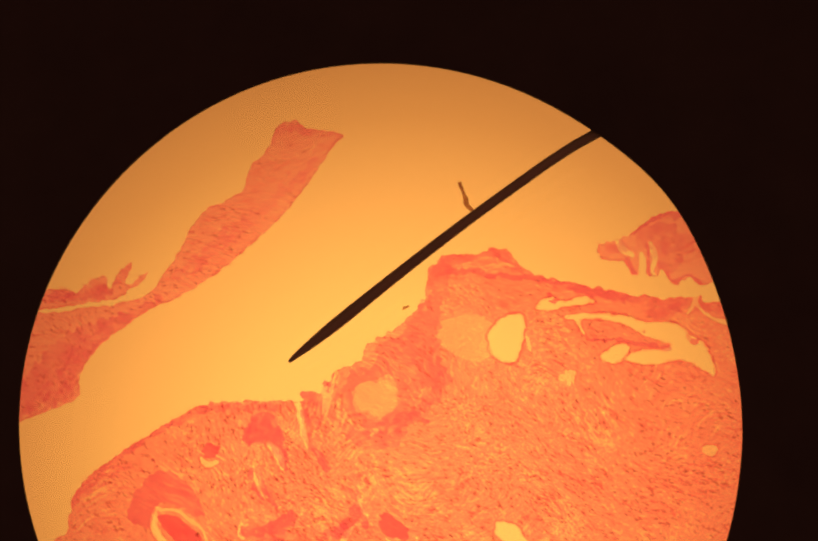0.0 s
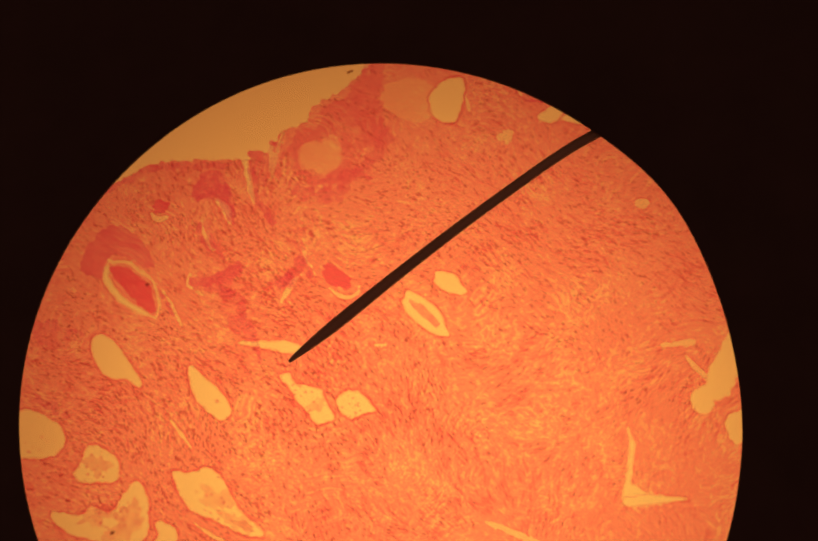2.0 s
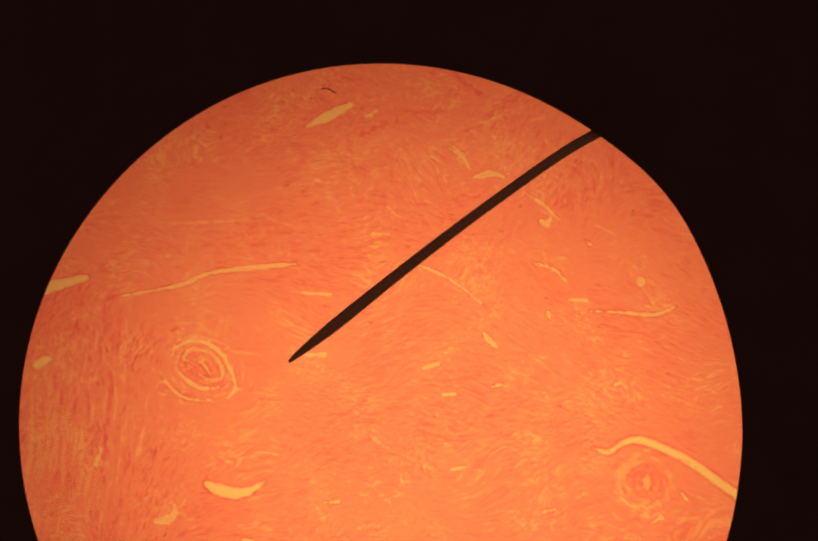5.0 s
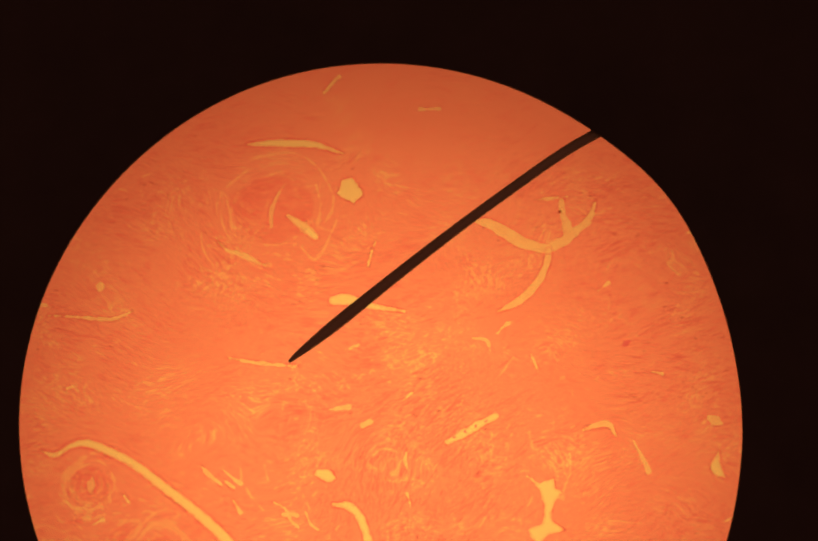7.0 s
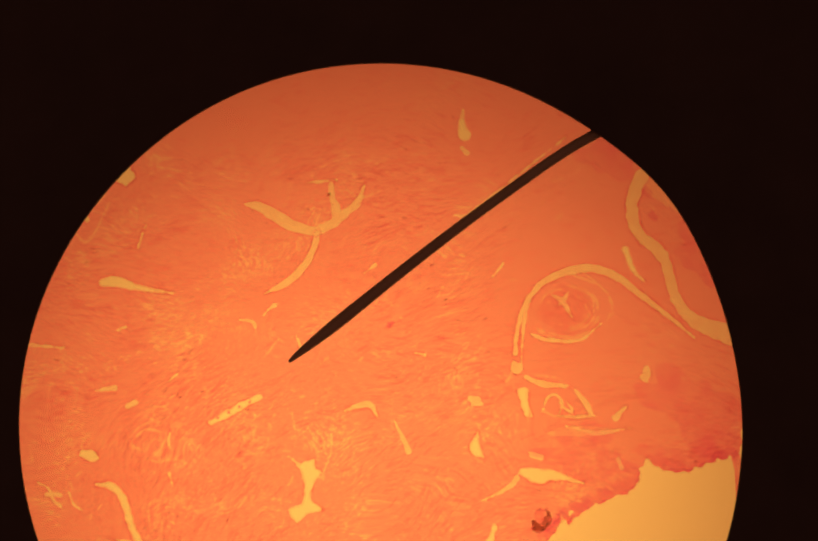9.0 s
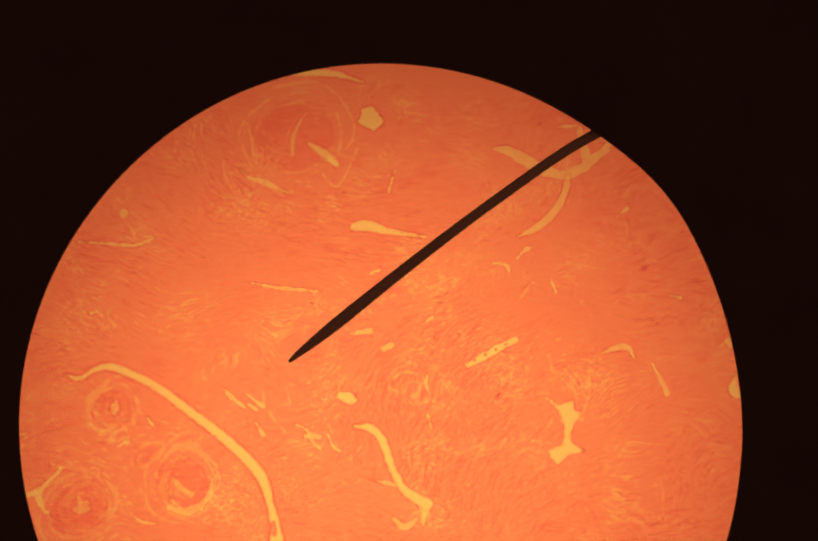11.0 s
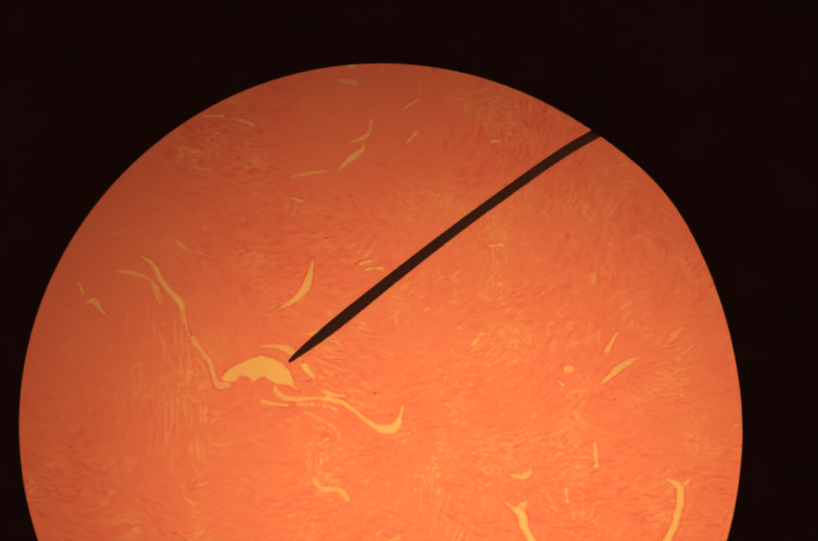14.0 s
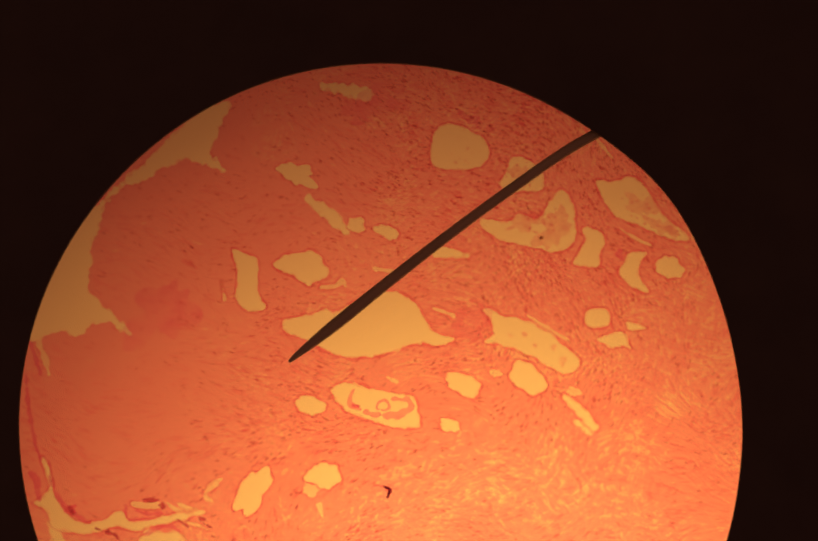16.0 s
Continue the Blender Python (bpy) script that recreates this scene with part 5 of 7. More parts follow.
patch("dark_speck", -116, 396, 7, 3, 20, 0.4, 528, DARK)
patch("dark_speck", -501, -27, 4, 4, 0, 0.1, 529, DARK)
strip("dark_fibre", [(177, -801), (192, -797), (210, -808)], [2, 4, 2], 0.3, 530, LINING)
pale(-790, -1461, 22, 14, 70, 0.25, 531)
pale(-766, -1447, 12, 24, 0, 0.25, 532)
pale(-861, -1481, 18, 8, 40, 0.25, 533)
pale(-723, -1350, 14, 9, 50, 0.25, 534)
pale(-801, -1345, 9, 18, 0, 0.25, 535)
pale(-836, -1341, 26, 10, 20, 0.25, 536)
pale(-879, -1428, 22, 12, 30, 0.25, 537)
pale(-815, -1418, 18, 8, 0, 0.25, 538)
pale(-348, -1436, 16, 22, 80, 0.25, 539)
pale(-296, -1320, 40, 16, 40, 0.25, 540)
pale(-378, -1474, 14, 34, 80, 0.25, 541)
pale(-307, -1287, 46, 16, 40, 0.25, 542)
pale(-269, -1247, 30, 12, 30, 0.25, 543)
pale(-77, -1635, 36, 18, 20, 0.25, 544)
pale(37, -1521, 60, 8, 10, 0.25, 545)
pale(573, -1481, 30, 8, 0, 0.25, 546)
pale(59, -1640, 40, 10, 0, 0.25, 547)
pale(-345, -1339, 36, 12, 30, 0.25, 548)
pale(-305, -1313, 50, 16, 20, 0.25, 549)
pale(-350, -1511, 14, 40, -10, 0.25, 550)
pale(-260, -1501, 10, 46, 0, 0.25, 551)
pale(-219, -1511, 9, 40, -5, 0.25, 552)
pale(294, -1552, 40, 14, 60, 0.25, 553)
pale(283, -1593, 26, 10, 0, 0.25, 554)
pale(13, -1532, 60, 10, 10, 0.25, 555)

# larger cavities with outlines of their own
cavity([(221, -1778), (241, -1760), (265, -1747), (284, -1736), (291, -1744), (272, -1757), (266, -1777), (251, -1794), (235, -1800), (221, -1793)], 1, 20, 556, 4, mat=WALL, name="cleft_wall")
cavity([(347, -1746), (368, -1753), (384, -1751), (406, -1770), (393, -1779), (390, -1786), (400, -1793), (389, -1797), (372, -1797), (368, -1783), (356, -1772), (333, -1763)], 1, 20, 557, 4, mat=WALL, name="cleft_wall")
cavity([(125, -1982), (126, -1966), (150, -1945), (170, -1938), (218, -1935), (257, -1922), (285, -1916), (299, -1909), (279, -1939), (257, -1949), (228, -1959), (179, -1964), (140, -1974)], 1, 20, 558, 4, mat=WALL, name="cleft_wall")
slit([(49, -1671), (78, -1681), (101, -1688), (118, -1705), (142, -1720), (167, -1723), (178, -1734)], [11, 17, 21, 18, 11, 9, 4], 1, 559, wall=3)
slit([(55, -1700), (68, -1704), (85, -1716)], [7, 12, 4], 1.2, 560)
slit([(24, -1766), (43, -1763), (55, -1745), (60, -1726)], [4, 8, 7, 3], 1.2, 561)
slit([(27, -1739), (39, -1733)], [6, 6], 1.2, 562)
slit([(244, -1720), (271, -1715), (296, -1711), (312, -1716), (326, -1734)], [7, 16, 14, 18, 4], 1, 563, wall=3)
slit([(281, -1717), (281, -1740)], [15, 13], 1.2, 564)
slit([(284, -1740), (305, -1744), (329, -1757), (354, -1763)], [11, 8, 10, 14], 1, 565)
slit([(385, -1787), (396, -1811), (405, -1845), (414, -1879), (417, -1894)], [17, 14, 16, 18, 15], 1, 566, wall=3)
slit([(349, -1838), (362, -1855), (355, -1876)], [5, 17, 5], 1.2, 567, wall=3)
slit([(427, -1851), (441, -1858)], [7, 7], 1.2, 568)
slit([(448, -1839), (466, -1858)], [4, 8], 1.2, 569)
slit([(413, -1747), (414, -1762)], [5, 6], 1.2, 570)
slit([(300, -1829), (323, -1823)], [4, 6], 1.2, 571)
slit([(263, -1869), (288, -1860)], [4, 6], 1.2, 572)
slit([(305, -1874), (311, -1903)], [5, 6], 1.2, 573)
slit([(322, -1879), (336, -1893)], [3, 6], 1.2, 574)
cavity([(-811, -2159), (-795, -2139), (-766, -2125), (-736, -2115), (-706, -2123), (-681, -2143), (-669, -2174), (-659, -2185), (-686, -2170), (-710, -2167), (-730, -2155), (-750, -2162), (-770, -2153), (-790, -2166)], 1.5, 18, 575, 4, mat=WALL, name="cleft_wall")
slit([(-740, -2098), (-707, -2098), (-682, -2105), (-674, -2114)], [3, 10, 14, 4], 1, 576)
slit([(-653, -2135), (-635, -2156)], [15, 9], 1.5, 578)
slit([(-707, -2172), (-702, -2187), (-675, -2197), (-626, -2195), (-586, -2201), (-575, -2206), (-547, -2226), (-522, -2245), (-503, -2252), (-483, -2250), (-473, -2235), (-467, -2211)], [5, 10, 9, 7, 10, 10, 9, 10, 16, 18, 12, 4], 1, 579)
slit([(-731, -2201), (-695, -2208), (-636, -2207), (-584, -2217)], [9, 6, 6, 4], 1.2, 580)
slit([(-618, -2183), (-587, -2190), (-569, -2189)], [7, 9, 3], 1.2, 581)
slit([(-650, -2221), (-596, -2250), (-580, -2275)], [6, 6, 3], 1.2, 582)
cavity([(-1044, -656), (-1024, -645), (-984, -638), (-959, -627), (-944, -635), (-924, -625), (-885, -605), (-835, -593), (-795, -610), (-770, -645), (-755, -670), (-714, -683), (-724, -691), (-745, -698), (-785, -693), (-815, -703), (-864, -717), (-923, -720), (-963, -705), (-1003, -683), (-1033, -675)], 2, 24, 583, 7)
cavity([(-662, -629), (-644, -626), (-626, -640), (-587, -647), (-547, -665), (-509, -695), (-479, -724), (-484, -740), (-500, -752), (-529, -742), (-558, -724), (-597, -706), (-637, -693), (-658, -691), (-641, -675), (-649, -645)], 2, 24, 584, 7)
cavity([(-948, -784), (-933, -769), (-903, -769), (-863, -781), (-814, -788), (-787, -798), (-783, -822), (-779, -848), (-804, -852), (-843, -847), (-893, -832), (-927, -813)], 2, 24, 585, 6)
strip("gland_plug", [(-899, -775), (-910, -791), (-910, -807), (-893, -817)], [3, 7, 12, 8], 1, 586, CORTEX, level=1)
patch("red_cell_mass", -901, -811, 8, 4, 0, 0.2, 5861, BLOOD, level=2)
strip("gland_plug", [(-883, -823), (-853, -828), (-824, -828), (-798, -814), (-804, -798), (-830, -799)], [8, 11, 15, 13, 10, 6], 1.5, 587, CORTEX, level=1)
strip("gland_plug", [(-861, -814), (-856, -803), (-842, -802), (-837, -813), (-848, -819), (-860, -816)], [5, 6, 6, 6, 6, 4], 0.8, 588, CORTEX, level=1)
cavity([(-1062, -541), (-1041, -525), (-1006, -519), (-984, -514), (-966, -535), (-953, -565), (-980, -575), (-995, -584), (-1025, -563), (-1051, -555)], 2, 24, 588, 6)
slit([(-969, -587), (-940, -584), (-929, -574), (-923, -584)], [8, 10, 12, 7], 1.5, 589, wall=5)
cavity([(-1143, -513), (-1107, -525), (-1091, -535), (-1090, -595), (-1073, -625), (-1094, -633), (-1119, -628), (-1133, -605), (-1131, -555)], 2, 24, 590, 6)
cavity([(-1494, -907), (-1480, -916), (-1468, -950), (-1462, -978), (-1440, -1007), (-1420, -1025), (-1376, -1025), (-1343, -1006), (-1328, -1011), (-1318, -1025), (-1279, -1020), (-1231, -1010), (-1174, -1005), (-1230, -1025), (-1278, -1034), (-1307, -1044), (-1342, -1035), (-1375, -1044), (-1414, -1049), (-1463, -1035), (-1475, -1007), (-1503, -993), (-1481, -978), (-1475, -959)], 2, 24, 591, 5)
slit([(-1314, -993), (-1290, -996), (-1266, -996)], [10, 14, 12], 2, 592, wall=4)
slit([(-1241, -989), (-1211, -1001)], [4, 9], 1.2, 593)
patch("dark_clot", -1281, -986, 16, 4.5, 0, 0.15, 594, CLOT)
patch("dark_clot", -1259, -996, 6, 6.5, 0, 0.25, 595, CLOT)
patch("red_cell_mass", -1430, -1004, 12, 8, 10, 0.3, 596, BLOOD)
strip("dark_clot", [(-1187, -1019), (-1180, -1021), (-1174, -1023)], [5, 7, 3], 1, 597, CLOT)
strip("dark_clot", [(-1186, -1025), (-1174, -1031), (-1164, -1037)], [3, 5, 4], 1, 5971, CLOT)
strip("dark_clot", [(-1229, -1021), (-1215, -1030), (-1204, -1037)], [3, 5, 3], 0.5, 598, CLOT)
slit([(-1464, -1030), (-1450, -1068)], [20, 28], 3, 599)
cavity([(-666, -461), (-652, -453), (-622, -460), (-608, -458), (-589, -443), (-554, -455), (-540, -436), (-517, -402), (-503, -396), (-487, -421), (-481, -459), (-484, -497), (-507, -516), (-532, -518), (-566, -509), (-616, -498), (-646, -484)], 2, 24, 600, 7)
patch("secretion", -583, -460, 26, 16, 10, 0.4, 601, SECRETION)
patch("secretion", -515, -455, 18, 24, 0, 0.4, 602, SECRETION)
patch("dark_speck", -548, -491, 4, 4, 0, 0.2, 603, DARK)
cavity([(-606, -143), (-595, -123), (-569, -128), (-538, -163), (-509, -205), (-504, -223), (-515, -222), (-536, -207), (-566, -207), (-592, -182)], 1, 24, 604, 6)
cavity([(-418, -185), (-410, -181), (-386, -202), (-356, -227), (-335, -256), (-334, -272), (-349, -286), (-374, -271), (-400, -246), (-413, -217)], 1.2, 24, 605, 6)
cavity([(-627, -385), (-613, -359), (-609, -344), (-599, -330), (-574, -335), (-549, -352), (-541, -368), (-544, -397), (-571, -400), (-611, -400)], 1.5, 24, 606, 6)
cavity([(-751, -277), (-717, -265), (-687, -276), (-656, -296), (-644, -320), (-663, -350), (-712, -356), (-757, -345)], 1.5, 24, 607, 6)
cavity([(-440, -378), (-410, -381), (-376, -370), (-356, -380), (-336, -406), (-315, -444), (-275, -479), (-267, -496), (-294, -496), (-324, -485), (-363, -466), (-403, -449), (-428, -416)], 1.5, 24, 608, 7)
patch("secretion", -355, -428, 28, 20, -30, 0.3, 609, SECRETION)
patch("secretion", -316, -470, 32, 14, -30, 0.35, 610, SECRETION)
patch("secretion", -303, -476, 18, 8, -30, 0.35, 611, LINING, level=4)
cavity([(42, 330), (39, 346), (64, 376), (89, 384), (106, 382), (109, 356), (98, 307), (83, 291), (58, 297), (42, 315)], 1.5, 24, 612, 7)
cavity([(130, 395), (139, 408), (159, 416), (188, 408), (213, 419), (233, 414), (245, 406), (218, 401), (188, 398), (153, 390)], 1.5, 24, 613, 5)
patch("red_cell_mass", 157, 420, 6, 5, 0, 0.2, 614, BLOOD, level=2)
patch("red_cell_mass", 166, 409, 9, 5, 0, 0.3, 615, BLOOD, level=2)
cavity([(183, 378), (203, 384), (252, 386), (301, 381), (331, 371), (390, 368), (418, 347), (447, 327), (460, 298), (463, 266), (445, 276), (416, 293), (397, 297), (367, 293), (343, 288), (313, 292), (294, 299), (309, 312), (339, 317), (368, 318), (384, 327), (359, 335), (325, 347), (291, 366), (252, 374), (217, 374), (220, 351), (227, 337), (212, 356), (202, 371)], 2, 24, 616, 5)
cavity([(248, 302), (265, 317), (290, 329), (306, 322), (296, 302), (279, 291)], 2, 24, 617, 5)
lumen(190, 266, 13, 14, 0, 0.3, 618, wall=3)
slit([(111, 346), (115, 332), (119, 315)], [5, 8, 6], 1.2, 619)
local_sheet("dense_tissue", area_shape([(-60, 481), (-35, 486), (-37, 426), (-47, 386), (-55, 326), (-43, 259), (-89, 230), (-102, 182), (-153, 158), (-202, 175), (-232, 199), (-240, 238), (-223, 272), (-171, 287), (-170, 321), (-129, 346), (-90, 388), (-77, 426)], 6, 36, 620), BAND, Z0 * 3, "dense red-pink band under the free edge", cut=[blob_shape(-171, 226, 48, 36, 10, 0.12, 5)])
slit([(2280, -1006), (2263, -1049), (2262, -1090), (2274, -1121), (2308, -1151), (2324, -1182), (2335, -1232), (2353, -1267), (2382, -1291), (2449, -1316)], [28, 26, 24, 22, 26, 21, 22, 24, 30, 44], 2, 621, wall=4, veil=True)
thin_spot(2319, -1041, 48, 14, -45, 0.25, 622)
patch("debris_haze", 2077, -1654, 16, 22, -20, 0.2, 623, LINING)
strip("dark_debris", [(2071, -1637), (2085, -1635), (2092, -1647), (2088, -1662), (2076, -1673), (2065, -1669), (2063, -1658), (2071, -1663), (2080, -1662), (2084, -1650), (2073, -1647), (2069, -1654)], [4, 6, 5, 7, 8, 9, 6, 5, 6, 4, 4, 3], 1.5, 624, DARK, "curled clump of dark debris")
patch("red_streak", 2291, -1039, 8, 12, 0, 0.3, 625, PATCH)
patch("red_streak", 2300, -1085, 8, 10, 30, 0.3, 626, PATCH)
patch("dense_tissue", 2406, -1527, 26, 16, 20, 0.3, 627, PATCH)
whorl(1124, -1035, 70, 125, 0, 0.9, 6, 628)
slit([(1154, -1049), (1180, -1067), (1208, -1090)], [7, 18, 13], 1.2, 629, wall=3)
slit([(1121, -1070), (1121, -1040), (1130, -1014), (1145, -987)], [7, 10, 8, 3], 1.2, 630)
slit([(1107, -1057), (1114, -1018)], [3, 6], 1.2, 631)
slit([(1014, -1092), (1034, -1114), (1065, -1125), (1114, -1147)], [3, 6, 10, 4], 1.2, 632)
slit([(985, -1076), (989, -1111), (1009, -1146)], [4, 6, 3], 1.2, 633)
slit([(1030, -1005), (1041, -1045), (1049, -1071), (1089, -1076)], [4, 6, 6, 3], 1.2, 634)
slit([(1174, -1104), (1211, -1133), (1248, -1057)], [4, 6, 5], 1.2, 635)
slit([(999, -999), (994, -1029)], [2, 4], 1.2, 636)
slit([(696, -1499), (724, -1506), (751, -1490), (783, -1484), (837, -1504), (880, -1527), (944, -1573), (997, -1612), (1050, -1658), (1078, -1694), (1092, -1735), (1103, -1776), (1106, -1801)], [4, 10, 10, 15, 16, 17, 18, 19, 21, 20, 15, 18, 26], 1, 637, wall=5)
thin_spot(5, 340, 44, 60, 80, 0.07, 638)
thin_spot(-171, 226, 42, 33, 10, 0.1, 639)
strip("dense_streak", [(-45, 267), (-65, 228), (-104, 189)], [30, 26, 20], 5, 640, PATCH)
strip("dense_edge_layer", [(-55, 458), (5, 466), (65, 456), (145, 451)], [8, 12, 10, 12], 3, 641, DENSE)
slit([(-35, 474), (5, 481)], [3, 5], 1.2, 642)
slit([(10, 471), (55, 481)], [3, 5], 1.2, 643)
slit([(35, 491), (85, 478)], [3, 5], 1.2, 644)
slit([(-15, 461), (35, 468)], [3, 5], 1.2, 645)
slit([(-65, 441), (-25, 438), (10, 446)], [2, 5, 2], 1.2, 646)
slit([(-252, 247), (-259, 218)], [3, 5], 1.2, 647)
slit([(-273, 218), (-266, 189), (-251, 174)], [2, 5, 2], 1.2, 648)
slit([(-290, 145), (-277, 112)], [3, 5], 1.2, 649)
slit([(-202, 160), (-163, 168), (-133, 151)], [2, 5, 2], 1.2, 650)

# curved clefts of the thick artery, the angled cleft, red clumps under the edge, loose cells
slit([(-99, -1331), (-88, -1311), (-50, -1301), (-12, -1317), (13, -1350), (25, -1387), (9, -1411)], [4, 7, 8, 9, 9, 8, 4], 1, 651)
slit([(-66, -1348), (-74, -1331), (-59, -1317), (-31, -1321), (-7, -1341), (0, -1367), (-20, -1376), (-44, -1365)], [5, 9, 9, 8, 9, 10, 8, 5], 1, 652)
slit([(-120, -1359), (-100, -1387), (-65, -1410), (-19, -1413)], [3, 6, 7, 4], 1, 653)
slit([(-84, -1359), (-65, -1378), (-39, -1392), (-10, -1389)], [4, 7, 6, 4], 1, 654)
slit([(12, -1322), (40, -1323), (74, -1329)], [4, 6, 3], 1, 655)
strip("dense_tissue", [(-406, 150), (-387, 169), (-367, 158), (-350, 122), (-338, 95)], [24, 40, 34, 20, 8], 3, 656, DENSE)
strip("red_clump", [(-408, -19), (-369, -23), (-331, 4), (-320, 14)], [14, 22, 22, 10], 4, 657, PATCH)
strip("red_clump", [(-353, -42), (-329, -89), (-321, -112)], [26, 34, 24], 4, 658, PATCH)
strip("red_clump", [(-212, 55), (-204, 28), (-184, -3)], [10, 17, 7], 4, 659, PATCH)
strip("red_clump", [(-269, -31), (-230, -19), (-204, 12)], [8, 22, 16], 4, 660, PATCH)
strip("red_clump", [(-396, 95), (-384, 63), (-365, 34)], [12, 16, 8], 4, 661, PATCH)
strip("red_clump", [(-304, 194), (-292, 138), (-264, 107)], [18, 16, 10], 4, 662, PATCH)
strip("red_clump", [(-242, 178), (-203, 152), (-148, 148), (-109, 182), (-78, 214)], [14, 26, 26, 22, 14], 4, 663, PATCH)
strip("red_clump", [(-281, -165), (-305, -112)], [10, 26], 4, 664, PATCH)
slit([(-390, 89), (-384, 63), (-369, 37)], [4, 6, 3], 1.2, 665)
slit([(-205, 45), (-194, 18), (-178, -8)], [4, 7, 3], 1.2, 666)
slit([(-420, -3), (-423, -27), (-396, -46)], [4, 7, 5], 1.2, 667)
slit([(410, -298), (417, -323), (413, -363), (408, -395), (406, -422)], [4, 12, 11, 15, 24], 1, 668)
cavity([(401, -404), (417, -397), (439, -411), (472, -418), (524, -422), (485, -431), (439, -438), (400, -437)], 1, 24, 669, 0)
crumbs.append((-204, -244, 30, 22))
crumbs.append((-100, -258, 24, 14))
crumbs.append((-585, -366, 34, 20))
crumbs.append((-356, -425, 42, 24))
crumbs.append((-547, -454, 40, 26))
crumbs.append((-695, -315, 38, 12))

slit([(-401, 107), (-396, 75), (-386, 50), (-370, 33)], [4, 7, 7, 3], 1.0, 900)
strip("red_streak", [(-405, 107), (-401, 68), (-377, 33)], [4, 9, 4], 2, 901, DENSE)
slit([(-481, -25), (-455, -62), (-429, -111)], [3, 7, 5], 1.0, 902)
slit([(-467, -57), (-448, -87), (-435, -110)], [3, 6, 3], 1.0, 903)
strip("red_streak", [(-478, -39), (-459, -69), (-444, -95)], [5, 8, 4], 2, 904, DENSE)
strip("red_clump", [(-416, -21), (-378, -20), (-348, -4), (-328, 10)], [12, 20, 22, 12], 2, 905, DENSE)
strip("red_clump", [(-352, -37), (-326, -57), (-315, -87)], [16, 24, 12], 2, 906, PATCH)
strip("red_clump", [(-262, -22), (-228, -17), (-207, 14)], [12, 26, 14], 2, 907, PATCH)
slit([(-214, -13), (-230, -37), (-243, -60)], [7, 13, 6], 1.0, 908)
patch("edge_clump", -745, 16, 14, 8, 70, 0.25, 910, DENSE)
patch("edge_clump", -763, 56, 10, 7, 20, 0.25, 911, DENSE)
patch("edge_clump", -730, 66, 16, 9, 25, 0.25, 912, DENSE)
patch("edge_clump", -686, 97, 13, 7, 20, 0.25, 913, DENSE)
patch("edge_clump", -622, 137, 14, 6, 30, 0.25, 914, DENSE)
patch("edge_clump", -561, 176, 10, 6, 25, 0.25, 915, DENSE)
patch("edge_clump", -498, 211, 12, 5, 15, 0.25, 916, DENSE)
strip("red_streak", [(221, 335), (290, 334), (339, 325), (380, 319)], [3, 8, 9, 10], 2, 920, DENSE)
strip("red_streak", [(144, 450), (204, 434), (263, 420), (302, 416)], [8, 14, 14, 12], 2, 921, DENSE)
strip("red_streak", [(327, 411), (360, 386), (400, 396)], [16, 26, 14], 2, 922, PATCH)
patch("tissue_island", 427, 332, 8, 7, 20, 0.25, 923, BLOOD)
patch("tissue_island", 416, 339, 5, 6, 20, 0.25, 924, SECRETION)
patch("tissue_island", 333, 351, 4, 4, 0, 0.25, 925, LINING)
slit([(440, 426), (430, 406), (417, 386)], [8, 10, 6], 1.0, 926)
slit([(430, 426), (436, 401), (463, 377), (497, 365)], [10, 8, 7, 14], 1.0, 927)
slit([(-23, 466), (5, 474), (35, 471)], [3, 6.0, 3], 0.6, 930)
slit([(10, 486), (40, 494), (65, 489)], [3, 6.0, 3], 0.6, 931)
slit([(35, 466), (65, 478), (90, 481)], [3, 6.0, 3], 0.6, 932)
slit([(65, 496), (90, 486), (105, 478)], [3, 6.0, 3], 0.6, 933)
slit([(-5, 456), (20, 464)], [3, 3], 0.6, 934)
slit([(519, -158), (538, -181), (561, -203)], [4, 12, 10], 1.0, 940)

slit([(2127, -1482), (2185, -1495), (2248, -1486)], [3, 9, 3], 1.0, 950)
slit([(2031, -1360), (2024, -1390), (2001, -1419)], [3, 6, 3], 1.0, 951)
slit([(2133, -1409), (2109, -1394), (2065, -1388)], [3, 5, 3], 1.0, 952)
whorl(820, -1590, 4, 15, 0, 0.9, 4, 953)
slit([(996, -1523), (1017, -1542), (1039, -1559)], [4, 10, 5], 1.0, 954)
slit([(1072, -1520), (1076, -1544), (1078, -1571)], [3, 6, 3], 1.0, 955)
slit([(1062, -1588), (1076, -1610)], [5, 9], 1.0, 956)
slit([(1047, -1554), (1061, -1564)], [7, 9], 1.0, 957)
slit([(1137, -1590), (1158, -1602), (1169, -1623), (1189, -1640)], [3, 7, 7, 3], 1.0, 958)
slit([(892, -1632), (915, -1613), (940, -1603)], [3, 6, 3], 1.0, 959)
slit([(1713, -1456), (1737, -1448), (1761, -1447), (1774, -1466)], [4, 9, 10, 4], 1.0, 960)
slit([(1687, -1494), (1688, -1528), (1674, -1571), (1659, -1600)], [3, 6, 5, 3], 1.0, 961)
slit([(1555, -1276), (1575, -1256)], [4, 8], 1.0, 962)
slit([(1619, -1316), (1629, -1341)], [4, 7], 1.0, 963)
